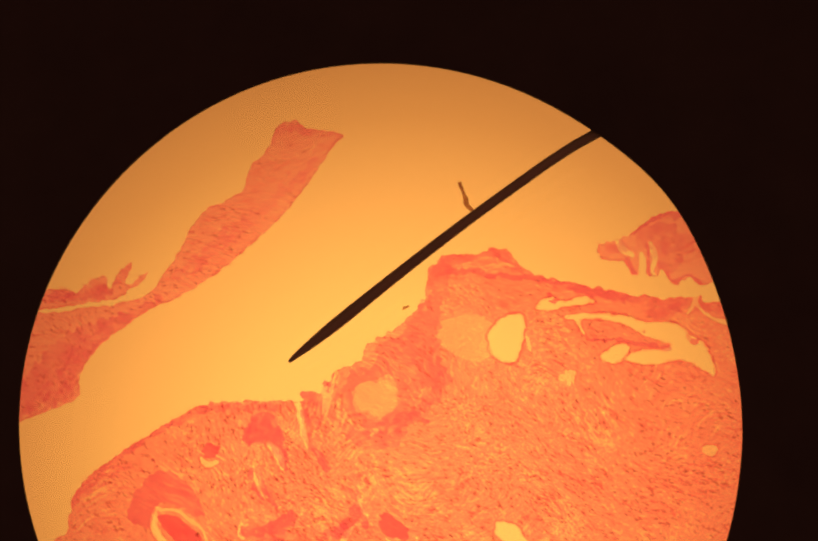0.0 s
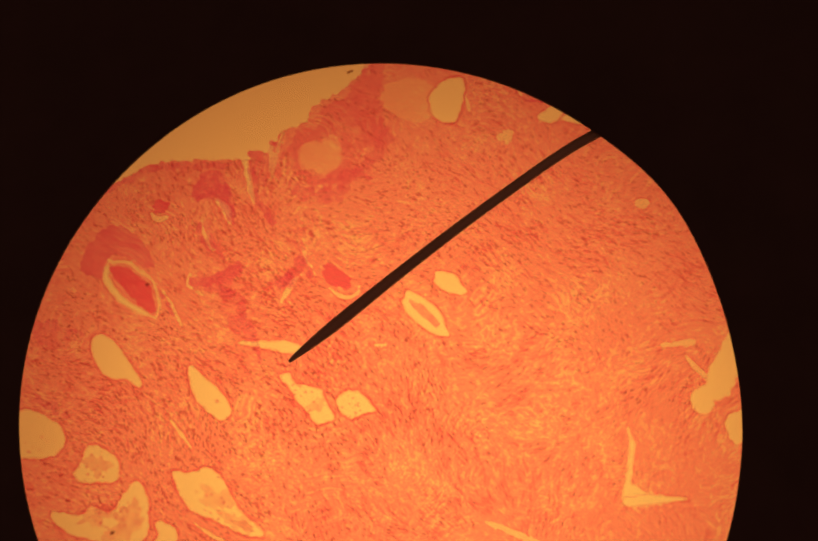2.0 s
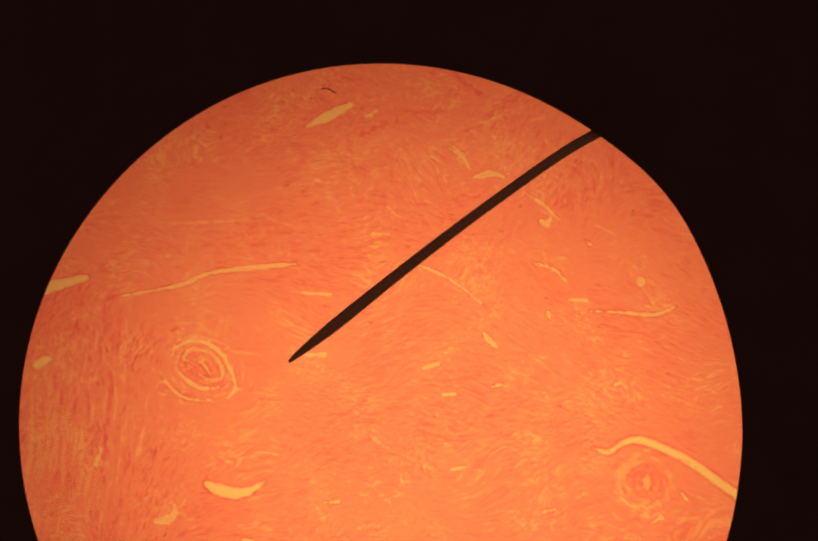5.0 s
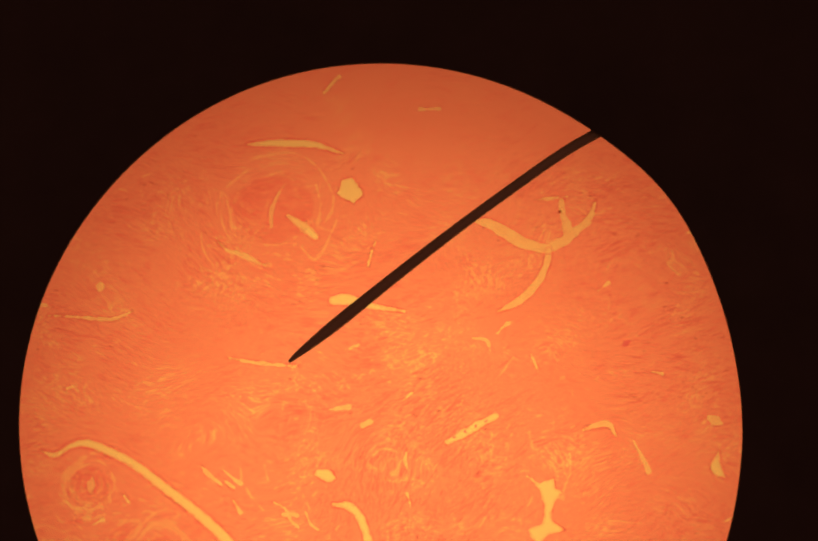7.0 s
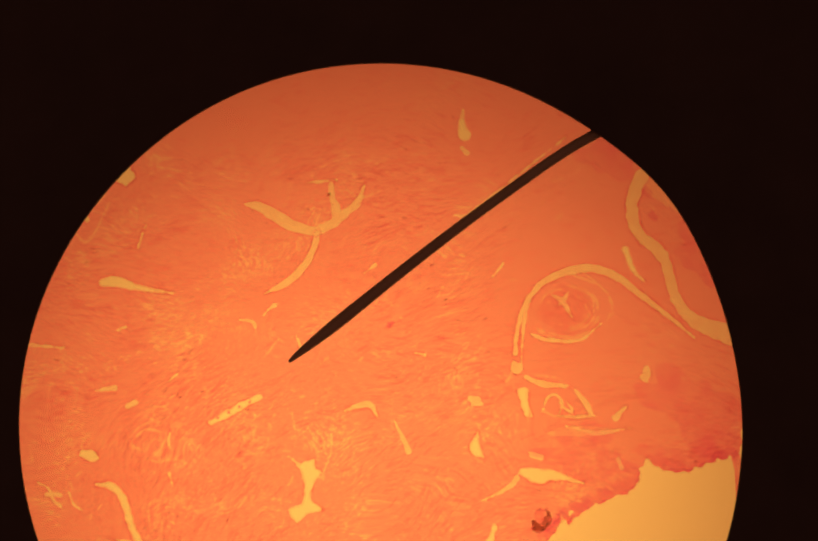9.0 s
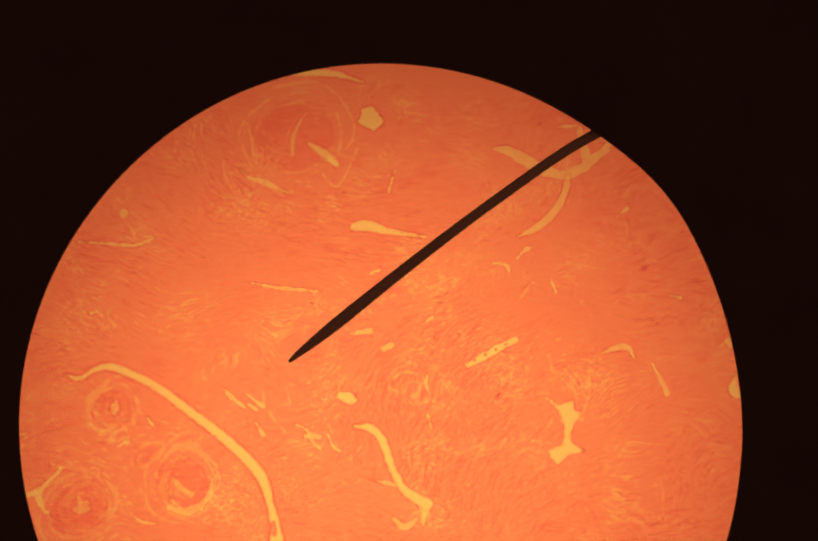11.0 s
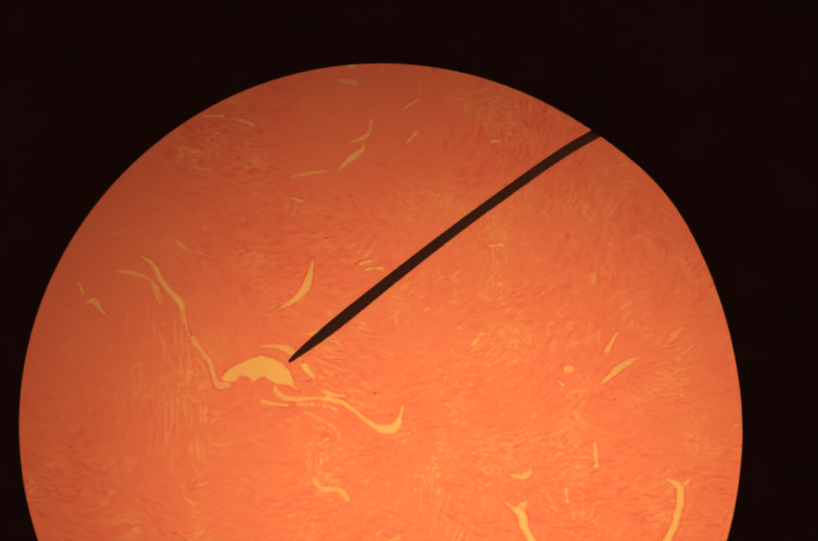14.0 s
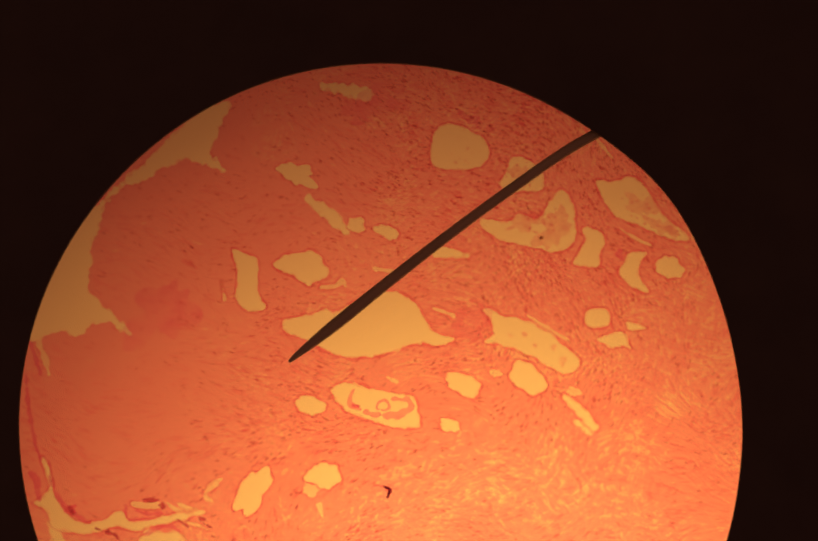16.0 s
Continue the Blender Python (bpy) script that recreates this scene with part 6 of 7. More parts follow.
slit([(-467, -1632), (-437, -1613)], [4, 8], 1.0, 966)
slit([(-467, -1706), (-442, -1681)], [5, 8], 1.0, 967)
slit([(-441, -1473), (-437, -1522), (-444, -1577)], [3, 6.2, 3], 0.6, 970)
slit([(-416, -1486), (-413, -1531), (-419, -1566)], [3, 6.2, 3], 0.6, 971)
slit([(-387, -1499), (-383, -1522), (-389, -1555)], [3, 6.2, 3], 0.6, 972)
slit([(-362, -1473), (-359, -1531), (-365, -1576)], [3, 6.2, 3], 0.6, 973)
slit([(-342, -1486), (-339, -1522), (-345, -1566)], [3, 6.2, 3], 0.6, 974)
slit([(-313, -1499), (-309, -1531), (-316, -1555)], [3, 6.2, 3], 0.6, 975)

slit([(-928, -2069), (-924, -2092), (-919, -2113)], [2, 5.4, 2], 0.4, 1000)
slit([(-908, -2032), (-900, -2081), (-901, -2129)], [2, 5.4, 2], 0.4, 1001)
slit([(-881, -2071), (-873, -2119), (-865, -2159)], [2, 5.4, 2], 0.4, 1002)
slit([(-872, -2090), (-874, -2157), (-870, -2224)], [2, 5.4, 2], 0.4, 1003)
slit([(-862, -2109), (-856, -2148), (-850, -2188)], [2, 5.4, 2], 0.4, 1004)
slit([(-907, -2175), (-903, -2215), (-895, -2258)], [2, 5.4, 2], 0.4, 1005)
slit([(-880, -2184), (-877, -2219), (-872, -2254)], [2, 5.4, 2], 0.4, 1006)
slit([(-852, -2186), (-847, -2224), (-847, -2254)], [2, 5.4, 2], 0.4, 1007)
slit([(-892, -2100), (-889, -2133), (-890, -2167)], [2, 5.4, 2], 0.4, 1008)
slit([(-949, -2032), (-942, -2061), (-937, -2092)], [2, 5.4, 2], 0.4, 1009)
slit([(-836, -2186), (-839, -2224), (-834, -2252)], [2, 5.4, 2], 0.4, 1010)
slit([(-960, -2003), (-957, -2032), (-960, -2061)], [2, 5.4, 2], 0.4, 1011)
slit([(-1253, -989), (-1236, -1002), (-1212, -1008)], [4, 9, 4], 1.0, 1020)
slit([(-1241, -1016), (-1217, -1011), (-1197, -1006), (-1180, -1016)], [4, 9, 7, 3], 1.0, 1021)
slit([(-1231, -1022), (-1196, -1030), (-1172, -1040)], [3, 8, 3], 1.0, 1022)
slit([(-1226, -992), (-1202, -1001), (-1186, -1004)], [3, 7, 3], 1.0, 1023)
slit([(-1179, -966), (-1165, -954), (-1149, -947)], [4, 10, 5], 1.0, 1024)
slit([(-1181, -968), (-1177, -982), (-1162, -989)], [4, 10, 4], 1.0, 1025)
strip("torn_edge", [(-1476, -914), (-1466, -960), (-1450, -989), (-1429, -1010), (-1397, -1026)], [5, 8, 11, 13, 6], 1.5, 1030, DENSE)
strip("torn_edge", [(-1510, -936), (-1497, -951), (-1490, -984)], [8, 14, 10], 1.5, 1031, DENSE)
strip("torn_edge", [(-1381, -1038), (-1362, -1044), (-1339, -1054)], [4, 7, 5], 1.5, 1032, CLOT)
strip("torn_edge", [(-1432, -1002), (-1426, -1011)], [8, 10], 1.5, 1033, CLOT)
strip("torn_edge", [(-1326, -996), (-1326, -1012), (-1319, -1020), (-1272, -1021)], [5, 6, 5, 5], 1.5, 1034, DENSE)
strip("torn_edge", [(-1308, -1005), (-1280, -1011), (-1251, -1008)], [5, 7, 4], 1.5, 1035, DENSE)
strip("torn_edge", [(-1288, -1049), (-1269, -1037), (-1240, -1033), (-1225, -1042)], [6, 9, 8, 4], 1.5, 1036, DENSE)
strip("torn_edge", [(-1522, -696), (-1510, -726), (-1500, -751)], [6, 9, 5], 1.5, 1037, DENSE)
strip("torn_edge", [(-1528, -756), (-1519, -815), (-1503, -883), (-1489, -917)], [8, 9, 8, 5], 1.5, 1038, DENSE)

strip("torn_edge", [(2191, -1625), (2228, -1608), (2254, -1590), (2262, -1562)], [9, 12, 10, 6], 1.5, 1050, DENSE)
strip("torn_edge", [(2313, -1565), (2362, -1565), (2393, -1548), (2432, -1529)], [5, 14, 18, 20], 1.5, 1051, DENSE)
strip("torn_edge", [(2080, -1676), (2100, -1662), (2115, -1643), (2131, -1657)], [5, 8, 9, 6], 1.5, 1052, DENSE)
strip("dense_tissue", [(2267, -1524), (2333, -1543), (2412, -1514)], [20, 44, 50], 1.5, 1053, HAZE)
slit([(-364, -1441), (-358, -1482), (-357, -1522)], [1.5, 6.0, 1.5], 0.4, 1060)
slit([(-362, -1412), (-358, -1456), (-353, -1500)], [1.5, 4.2, 1.5], 0.4, 1061)
slit([(-351, -1389), (-349, -1423), (-353, -1458)], [1.5, 4.5, 1.5], 0.4, 1062)
slit([(-341, -1460), (-342, -1499), (-333, -1539)], [1.5, 4.3, 1.5], 0.4, 1063)
slit([(-334, -1376), (-329, -1398), (-335, -1419)], [1.5, 4.5, 1.5], 0.4, 1064)
slit([(-319, -1455), (-313, -1483), (-316, -1512)], [1.5, 5.5, 1.5], 0.4, 1065)
slit([(-316, -1462), (-310, -1500), (-308, -1538)], [1.5, 4.7, 1.5], 0.4, 1066)
slit([(-310, -1380), (-313, -1405), (-310, -1430)], [1.5, 5.3, 1.5], 0.4, 1067)
slit([(-302, -1434), (-303, -1464), (-296, -1493)], [1.5, 5.1, 1.5], 0.4, 1068)
slit([(-292, -1413), (-295, -1452), (-283, -1490)], [1.5, 4.1, 1.5], 0.4, 1069)
slit([(-279, -1452), (-275, -1474), (-278, -1496)], [1.5, 5.3, 1.5], 0.4, 1070)
slit([(-280, -1367), (-274, -1393), (-281, -1419)], [1.5, 5.7, 1.5], 0.4, 1071)
slit([(-260, -1462), (-260, -1492), (-257, -1521)], [1.5, 5.7, 1.5], 0.4, 1072)
slit([(-259, -1441), (-254, -1482), (-261, -1523)], [1.5, 6.1, 1.5], 0.4, 1073)
slit([(-253, -1398), (-247, -1435), (-252, -1471)], [1.5, 6.0, 1.5], 0.4, 1074)
slit([(-241, -1395), (-243, -1425), (-243, -1454)], [1.5, 4.3, 1.5], 0.4, 1075)
slit([(-228, -1468), (-232, -1493), (-221, -1518)], [1.5, 5.2, 1.5], 0.4, 1076)
slit([(-225, -1387), (-221, -1423), (-223, -1459)], [1.5, 4.9, 1.5], 0.4, 1077)
slit([(-220, -1381), (-219, -1404), (-214, -1426)], [1.5, 4.3, 1.5], 0.4, 1078)
slit([(-206, -1385), (-202, -1422), (-208, -1459)], [1.5, 5.0, 1.5], 0.4, 1079)
slit([(-203, -1373), (-202, -1402), (-195, -1430)], [1.5, 5.9, 1.5], 0.4, 1080)
slit([(-190, -1327), (-186, -1361), (-187, -1394)], [1.5, 4.6, 1.5], 0.4, 1081)
strip("red_fibre_bundle", [(-238, -1284), (-232, -1337), (-237, -1391)], [3, 9, 3], 1.5, 1090, PATCH)
strip("red_fibre_bundle", [(-216, -1333), (-210, -1391), (-215, -1449)], [3, 9, 3], 1.5, 1091, PATCH)
strip("red_fibre_bundle", [(-256, -1391), (-250, -1444), (-254, -1497)], [3, 9, 3], 1.5, 1092, PATCH)
strip("red_fibre_bundle", [(-284, -1381), (-278, -1415), (-284, -1449)], [3, 9, 3], 1.5, 1093, PATCH)
strip("red_fibre_bundle", [(-204, -1274), (-199, -1303), (-205, -1333)], [3, 9, 3], 1.5, 1094, PATCH)
strip("red_fibre_bundle", [(-237, -1439), (-231, -1482), (-236, -1525)], [3, 9, 3], 1.5, 1095, PATCH)
strip("red_fibre_bundle", [(-308, -1391), (-303, -1420), (-308, -1449)], [3, 9, 3], 1.5, 1096, PATCH)
strip("red_fibre_bundle", [(-221, -1458), (-216, -1501), (-221, -1544)], [3, 9, 3], 1.5, 1097, PATCH)

# loose places and small clefts
pale(-806, -1341, 34, 50, 0, 0.25, 670)
pale(-756, -1428, 44, 52, 0, 0.25, 671)
pale(-814, -1476, 38, 46, 0, 0.25, 672)
pale(-698, -1456, 30, 40, 0, 0.25, 673)
pale(-765, -1533, 50, 24, 10, 0.25, 674)
pale(-863, -1504, 26, 40, 0, 0.25, 675)
pale(-894, -1380, 50, 20, 10, 0.25, 676)
pale(-356, -1378, 60, 30, 40, 0.25, 677)
pale(-404, -1340, 50, 26, 30, 0.25, 678)
pale(-463, -1359, 50, 40, 0, 0.25, 679)
pale(-319, -1455, 30, 50, 80, 0.25, 680)
pale(-269, -1378, 24, 60, 85, 0.25, 681)
pale(-229, -1339, 40, 30, 60, 0.25, 682)
pale(-501, -1242, 60, 24, 10, 0.25, 683)
pale(-1036, -1262, 60, 30, 30, 0.25, 684)
pale(-1107, -1203, 70, 40, 40, 0.25, 685)
pale(-937, -1223, 60, 24, 10, 0.25, 686)
pale(-916, -2128, 50, 60, 80, 0.25, 687)
pale(-973, -2167, 40, 60, 80, 0.25, 688)
pale(-585, -2031, 60, 30, 0, 0.25, 689)
pale(-388, -1992, 70, 40, 0, 0.25, 690)
pale(-253, -2088, 60, 60, 40, 0.25, 691)
pale(-165, -2049, 60, 40, 40, 0.25, 692)
pale(1404, -1316, 60, 24, 15, 0.25, 693)
pale(1207, -1395, 60, 24, 20, 0.25, 694)
pale(1305, -1356, 80, 20, 10, 0.25, 695)
pale(1599, -1462, 50, 30, 20, 0.25, 696)
pale(1172, -1588, 40, 30, 60, 0.25, 697)
pale(1103, -1157, 50, 40, 0, 0.25, 698)
pale(872, -1416, 40, 20, 0, 0.25, 699)
pale(364, -512, 60, 40, 60, 0.25, 700)
pale(482, -633, 50, 60, 60, 0.25, 701)
pale(213, -713, 60, 40, -20, 0.25, 702)
pale(-226, -633, 40, 60, 70, 0.25, 703)
pale(-345, -693, 50, 60, 70, 0.25, 704)
pale(114, -693, 40, 20, 0, 0.25, 705)
pale(350, -811, 60, 20, 10, 0.25, 706)
pale(309, -353, 60, 50, 70, 0.25, 707)
pale(232, -277, 50, 40, 30, 0.25, 708)
pale(116, -100, 70, 30, -40, 0.25, 709)
pale(361, -199, 60, 24, 30, 0.25, 710)
pale(629, -1591, 60, 24, -30, 0.25, 711)
pale(745, -1680, 50, 40, 0, 0.25, 712)
pale(589, -1641, 40, 20, 0, 0.25, 713)
slit([(-1199, -1339), (-1181, -1355), (-1164, -1362)], [3, 9, 4], 1, 714)
slit([(-989, -1537), (-975, -1532), (-951, -1528)], [4, 7, 3], 1, 715)
slit([(-925, -1575), (-908, -1557), (-882, -1551)], [3, 6, 4], 1, 716)
slit([(-917, -1564), (-855, -1547), (-803, -1531), (-733, -1510)], [3, 6, 7, 3], 1.5, 717)
slit([(-801, -1322), (-795, -1353), (-778, -1371)], [5, 14, 6], 2, 718)
slit([(-760, -1436), (-764, -1480)], [8, 10], 3, 719)
slit([(-847, -1506), (-825, -1519)], [5, 8], 1, 720)
slit([(1385, -1493), (1382, -1516), (1390, -1535)], [4, 7, 3], 1, 721)
slit([(1196, -1605), (1208, -1631), (1229, -1644)], [3, 7, 4], 1, 722)
slit([(1386, -1574), (1392, -1596)], [8, 3], 1, 723)
slit([(1563, -1266), (1583, -1254)], [4, 6], 1.2, 725)
slit([(1662, -1371), (1679, -1358)], [3, 6], 1.2, 726)
slit([(1288, -1416), (1296, -1423), (1289, -1428)], [4, 5, 4], 1.2, 727)
slit([(2065, -1240), (2053, -1277), (2048, -1321), (2045, -1366)], [6, 7, 6, 4], 1, 728)
slit([(2083, -1454), (2108, -1465), (2147, -1465), (2178, -1461)], [5, 6, 6, 4], 1, 730)
slit([(2115, -1437), (2125, -1450), (2139, -1459)], [4, 7, 4], 1, 731)
slit([(2062, -1537), (2080, -1541)], [10, 13], 2, 733)
slit([(2050, -1446), (2062, -1465)], [14, 10], 2, 734)
thin_spot(2155, -1493, 52, 9, 0, 0.25, 735)
cavity([(1608, -1539), (1632, -1553), (1656, -1545), (1660, -1562), (1672, -1570), (1659, -1586), (1652, -1619), (1677, -1638), (1646, -1646), (1627, -1663), (1610, -1638), (1635, -1627), (1639, -1595), (1630, -1565)], 1.2, 20, 736, 3, mat=WALL, name="cleft_wall")
slit([(1596, -1541), (1616, -1545)], [3, 6], 1.2, 737)
slit([(1591, -1622), (1614, -1624)], [3, 5], 1.2, 738)

# rings of the cluster of thick arteries
whorl(790, -1567, 26, 62, 0, 0.9, 7, 739)
whorl(928, -1700, 34, 84, -20, 0.9, 9, 740)
whorl(738, -1749, 40, 92, 0, 0.95, 8, 741)
whorl(857, -1651, 10, 40, 30, 0.6, 5, 742)
slit([(884, -1665), (897, -1645), (933, -1638), (964, -1652), (984, -1683), (987, -1718), (972, -1748), (936, -1764)], [3, 4, 4, 5, 6, 6, 6, 4], 1, 743)
slit([(902, -1678), (915, -1656), (942, -1652)], [3, 5, 3], 1, 744)
slit([(897, -1696), (910, -1731), (936, -1750), (963, -1740)], [3, 5, 7, 4], 1, 745)
slit([(835, -1757), (852, -1770), (883, -1775)], [3, 7, 3], 1, 746)
slit([(858, -1581), (866, -1592)], [7, 6], 1, 747)
slit([(884, -1615), (902, -1608), (924, -1616)], [3, 6, 3], 1, 748)
slit([(802, -1633), (819, -1624)], [5, 7], 1, 749)
pale(867, -1631, 40, 26, 30, 0.25, 750)
pale(818, -1690, 26, 50, 0, 0.25, 751)
pale(966, -1612, 40, 18, 0, 0.25, 752)
pale(993, -1738, 30, 20, -20, 0.25, 753)
pale(1078, -1880, 60, 30, 0, 0.25, 754)

# wavy bundles between the arteries
slit([(368, -830), (392, -816), (420, -809)], [3, 6, 3], 1, 755)
slit([(425, -922), (455, -942), (470, -966)], [3, 9, 5], 1, 756)
slit([(477, -989), (511, -979), (551, -976)], [3, 6, 3], 1, 757)
slit([(472, -881), (513, -866), (540, -857)], [4, 6, 3], 1, 758)
slit([(614, -979), (623, -989)], [6, 4], 1, 759)
slit([(639, -932), (633, -949), (622, -959)], [4, 8, 3], 1, 760)
slit([(599, -1046), (629, -1059), (648, -1072)], [3, 6, 3], 1, 761)
slit([(607, -1070), (618, -1077)], [12, 12], 1, 762)
slit([(690, -1106), (699, -1116)], [3, 7], 1, 763)
slit([(701, -1072), (727, -1085), (753, -1098)], [3, 6, 3], 1, 764)
slit([(574, -873), (614, -864)], [4, 6], 1, 765)
slit([(689, -847), (715, -854)], [8, 6], 1, 766)
slit([(277, -861), (290, -840)], [7, 4], 1, 767)
slit([(243, -680), (222, -722)], [5, 4], 1, 768)
slit([(126, -701), (147, -711)], [4, 4], 1, 769)
slit([(519, -905), (552, -915), (565, -942)], [3, 5, 3], 1, 770)
slit([(712, -949), (724, -982), (716, -1016)], [3, 5, 3], 1, 771)
slit([(671, -989), (680, -1019)], [4, 4], 1, 772)
strip("red_clump", [(465, -895), (500, -867), (541, -833), (596, -802), (650, -778)], [6, 12, 14, 14, 6], 3, 773, PATCH)
strip("red_clump", [(393, -778), (427, -761), (474, -806), (501, -816)], [5, 10, 9, 5], 3, 774, PATCH)
strip("red_clump", [(324, -847), (378, -854), (433, -847)], [5, 9, 5], 3, 775, PATCH)
strip("red_clump", [(243, -908), (297, -881), (344, -874)], [5, 10, 5], 3, 776, PATCH)
pale(421, -840, 40, 24, 30, 0.25, 777)
pale(341, -911, 40, 24, -20, 0.25, 778)
pale(281, -991, 46, 24, 0, 0.25, 779)
pale(211, -1011, 50, 24, 0, 0.25, 780)
pale(480, -911, 36, 30, 0, 0.25, 781)
pale(568, -951, 40, 30, 60, 0.25, 782)
pale(667, -931, 26, 40, 80, 0.25, 783)
pale(547, -1000, 40, 20, -20, 0.25, 784)
pale(381, -800, 40, 16, 20, 0.25, 785)
pale(429, -990, 40, 20, 0, 0.25, 786)
pale(320, -1050, 60, 20, 0, 0.25, 787)
pale(176, -120, 50, 30, -40, 0.25, 788)
pale(96, -219, 50, 30, -40, 0.25, 789)
pale(253, -199, 40, 40, 0, 0.25, 790)
pale(390, -218, 50, 30, 40, 0.25, 791)
pale(465, -295, 30, 50, 80, 0.25, 792)
pale(193, -334, 50, 40, 0, 0.25, 793)
pale(288, -429, 60, 26, 0, 0.25, 794)
pale(76, -392, 60, 30, -30, 0.25, 795)
pale(330, -276, 40, 40, 0, 0.25, 796)
pale(-21, -335, 60, 30, -35, 0.25, 797)
pale(-157, -431, 60, 24, -35, 0.25, 798)
pale(37, -100, 50, 24, -40, 0.25, 799)
slit([(-869, -2195), (-864, -2236), (-863, -2276)], [1, 5.3, 1], 0.5, 800)
slit([(-928, -2101), (-925, -2147), (-921, -2192)], [1, 2.8, 1], 0.5, 801)
slit([(-889, -2041), (-887, -2075), (-891, -2109)], [1, 3.2, 1], 0.5, 802)
slit([(-899, -2252), (-900, -2292), (-893, -2331)], [1, 2.9, 1], 0.5, 803)
slit([(-875, -2018), (-872, -2036), (-877, -2054)], [1, 3.1, 1], 0.5, 804)
slit([(-833, -2252), (-829, -2278), (-831, -2303)], [1, 4.5, 1], 0.5, 805)
slit([(-905, -2262), (-900, -2300), (-899, -2337)], [1, 3.4, 1], 0.5, 806)
slit([(-899, -2026), (-902, -2049), (-900, -2071)], [1, 4.3, 1], 0.5, 807)
slit([(-927, -2188), (-928, -2216), (-922, -2243)], [1, 3.9, 1], 0.5, 808)
slit([(-900, -2113), (-903, -2152), (-893, -2190)], [1, 2.6, 1], 0.5, 809)
slit([(-855, -2251), (-852, -2269), (-855, -2287)], [1, 4.2, 1], 0.5, 810)
slit([(-934, -1986), (-930, -2009), (-936, -2033)], [1, 4.8, 1], 0.5, 811)
slit([(-837, -2272), (-838, -2300), (-835, -2327)], [1, 4.8, 1], 0.5, 812)
slit([(-917, -2197), (-913, -2238), (-918, -2279)], [1, 5.3, 1], 0.5, 813)
slit([(-923, -2070), (-919, -2106), (-922, -2142)], [1, 5.3, 1], 0.5, 814)
slit([(-880, -2070), (-882, -2097), (-883, -2124)], [1, 2.9, 1], 0.5, 815)
slit([(-859, -2295), (-862, -2317), (-853, -2339)], [1, 4.1, 1], 0.5, 816)
slit([(-895, -2036), (-891, -2072), (-893, -2108)], [1, 3.8, 1], 0.5, 817)
slit([(-919, -2273), (-918, -2292), (-914, -2310)], [1, 2.9, 1], 0.5, 818)
slit([(-856, -2267), (-853, -2302), (-857, -2338)], [1, 3.8, 1], 0.5, 819)
slit([(-911, -2243), (-911, -2269), (-905, -2295)], [1, 5.1, 1], 0.5, 820)
slit([(-838, -2111), (-835, -2143), (-836, -2175)], [1, 3.4, 1], 0.5, 821)
slit([(-896, -2013), (-891, -2042), (-889, -2072)], [1, 4.4, 1], 0.5, 822)
slit([(-884, -2085), (-885, -2105), (-880, -2126)], [1, 5.1, 1], 0.5, 823)
slit([(-893, -2210), (-890, -2250), (-888, -2290)], [1, 4.8, 1], 0.5, 824)
slit([(-893, -2198), (-892, -2224), (-888, -2250)], [1, 4.6, 1], 0.5, 825)
slit([(-897, -2265), (-895, -2301), (-899, -2337)], [1, 4.1, 1], 0.5, 826)
slit([(-904, -2182), (-900, -2213), (-900, -2245)], [1, 4.9, 1], 0.5, 827)
slit([(-896, -2165), (-892, -2205), (-894, -2244)], [1, 5.0, 1], 0.5, 828)
slit([(-846, -2173), (-841, -2219), (-843, -2265)], [1, 4.1, 1], 0.5, 829)
dense = area_shape([(-632, 2), (-621, 45), (-589, 84), (-560, 88), (-527, 70), (-504, 45), (-489, 10), (-510, 6), (-538, 24), (-578, 27), (-589, -16), (-609, -10)], 2, 24, 830)
red.append(dense)
local_sheet("dense_tissue", dense, DENSE, Z0 * 3, "dense red tissue beside a blood vessel")
wedge = area_shape([(-422, 149), (-402, 193), (-375, 199), (-353, 171), (-332, 105), (-351, 116), (-379, 138), (-406, 140)], 2, 20, 831)
red.append(wedge)
local_sheet("dense_tissue", wedge, DENSE, Z0 * 3)
strip("red_clump", [(-401, 160), (-374, 177), (-352, 144)], [24, 30, 18], 3, 832, PATCH)
strip("red_clump", [(-382, 72), (-374, 45), (-354, 24)], [6, 12, 5], 1, 833, DENSE)
strip("red_clump", [(-374, -19), (-347, -19), (-326, 2)], [8, 14, 10], 2, 834, DENSE)
strip("red_clump", [(-204, 40), (-215, 13), (-188, -9)], [6, 10, 6], 2, 835, DENSE)
strip("red_clump", [(-704, -242), (-671, -262), (-644, -278)], [8, 18, 8], 3, 836, PATCH)
strip("red_clump", [(-164, 176), (-110, 193), (-77, 182)], [8, 14, 8], 3, 837, DENSE)
strip("red_clump", [(-276, 111), (-261, 94)], [10, 12], 2, 838, DENSE)
pale(-687, -889, 60, 40, 0, 0.25, 839)
pale(-591, -927, 60, 40, 0, 0.25, 840)
pale(-475, -927, 60, 50, 0, 0.25, 841)
pale(-377, -888, 50, 50, 40, 0.25, 842)
pale(-707, -985, 70, 30, 0, 0.25, 843)
pale(-553, -1003, 70, 30, 0, 0.25, 844)
pale(-399, -993, 60, 30, 0, 0.25, 845)
pale(-823, -928, 50, 40, 0, 0.25, 846)
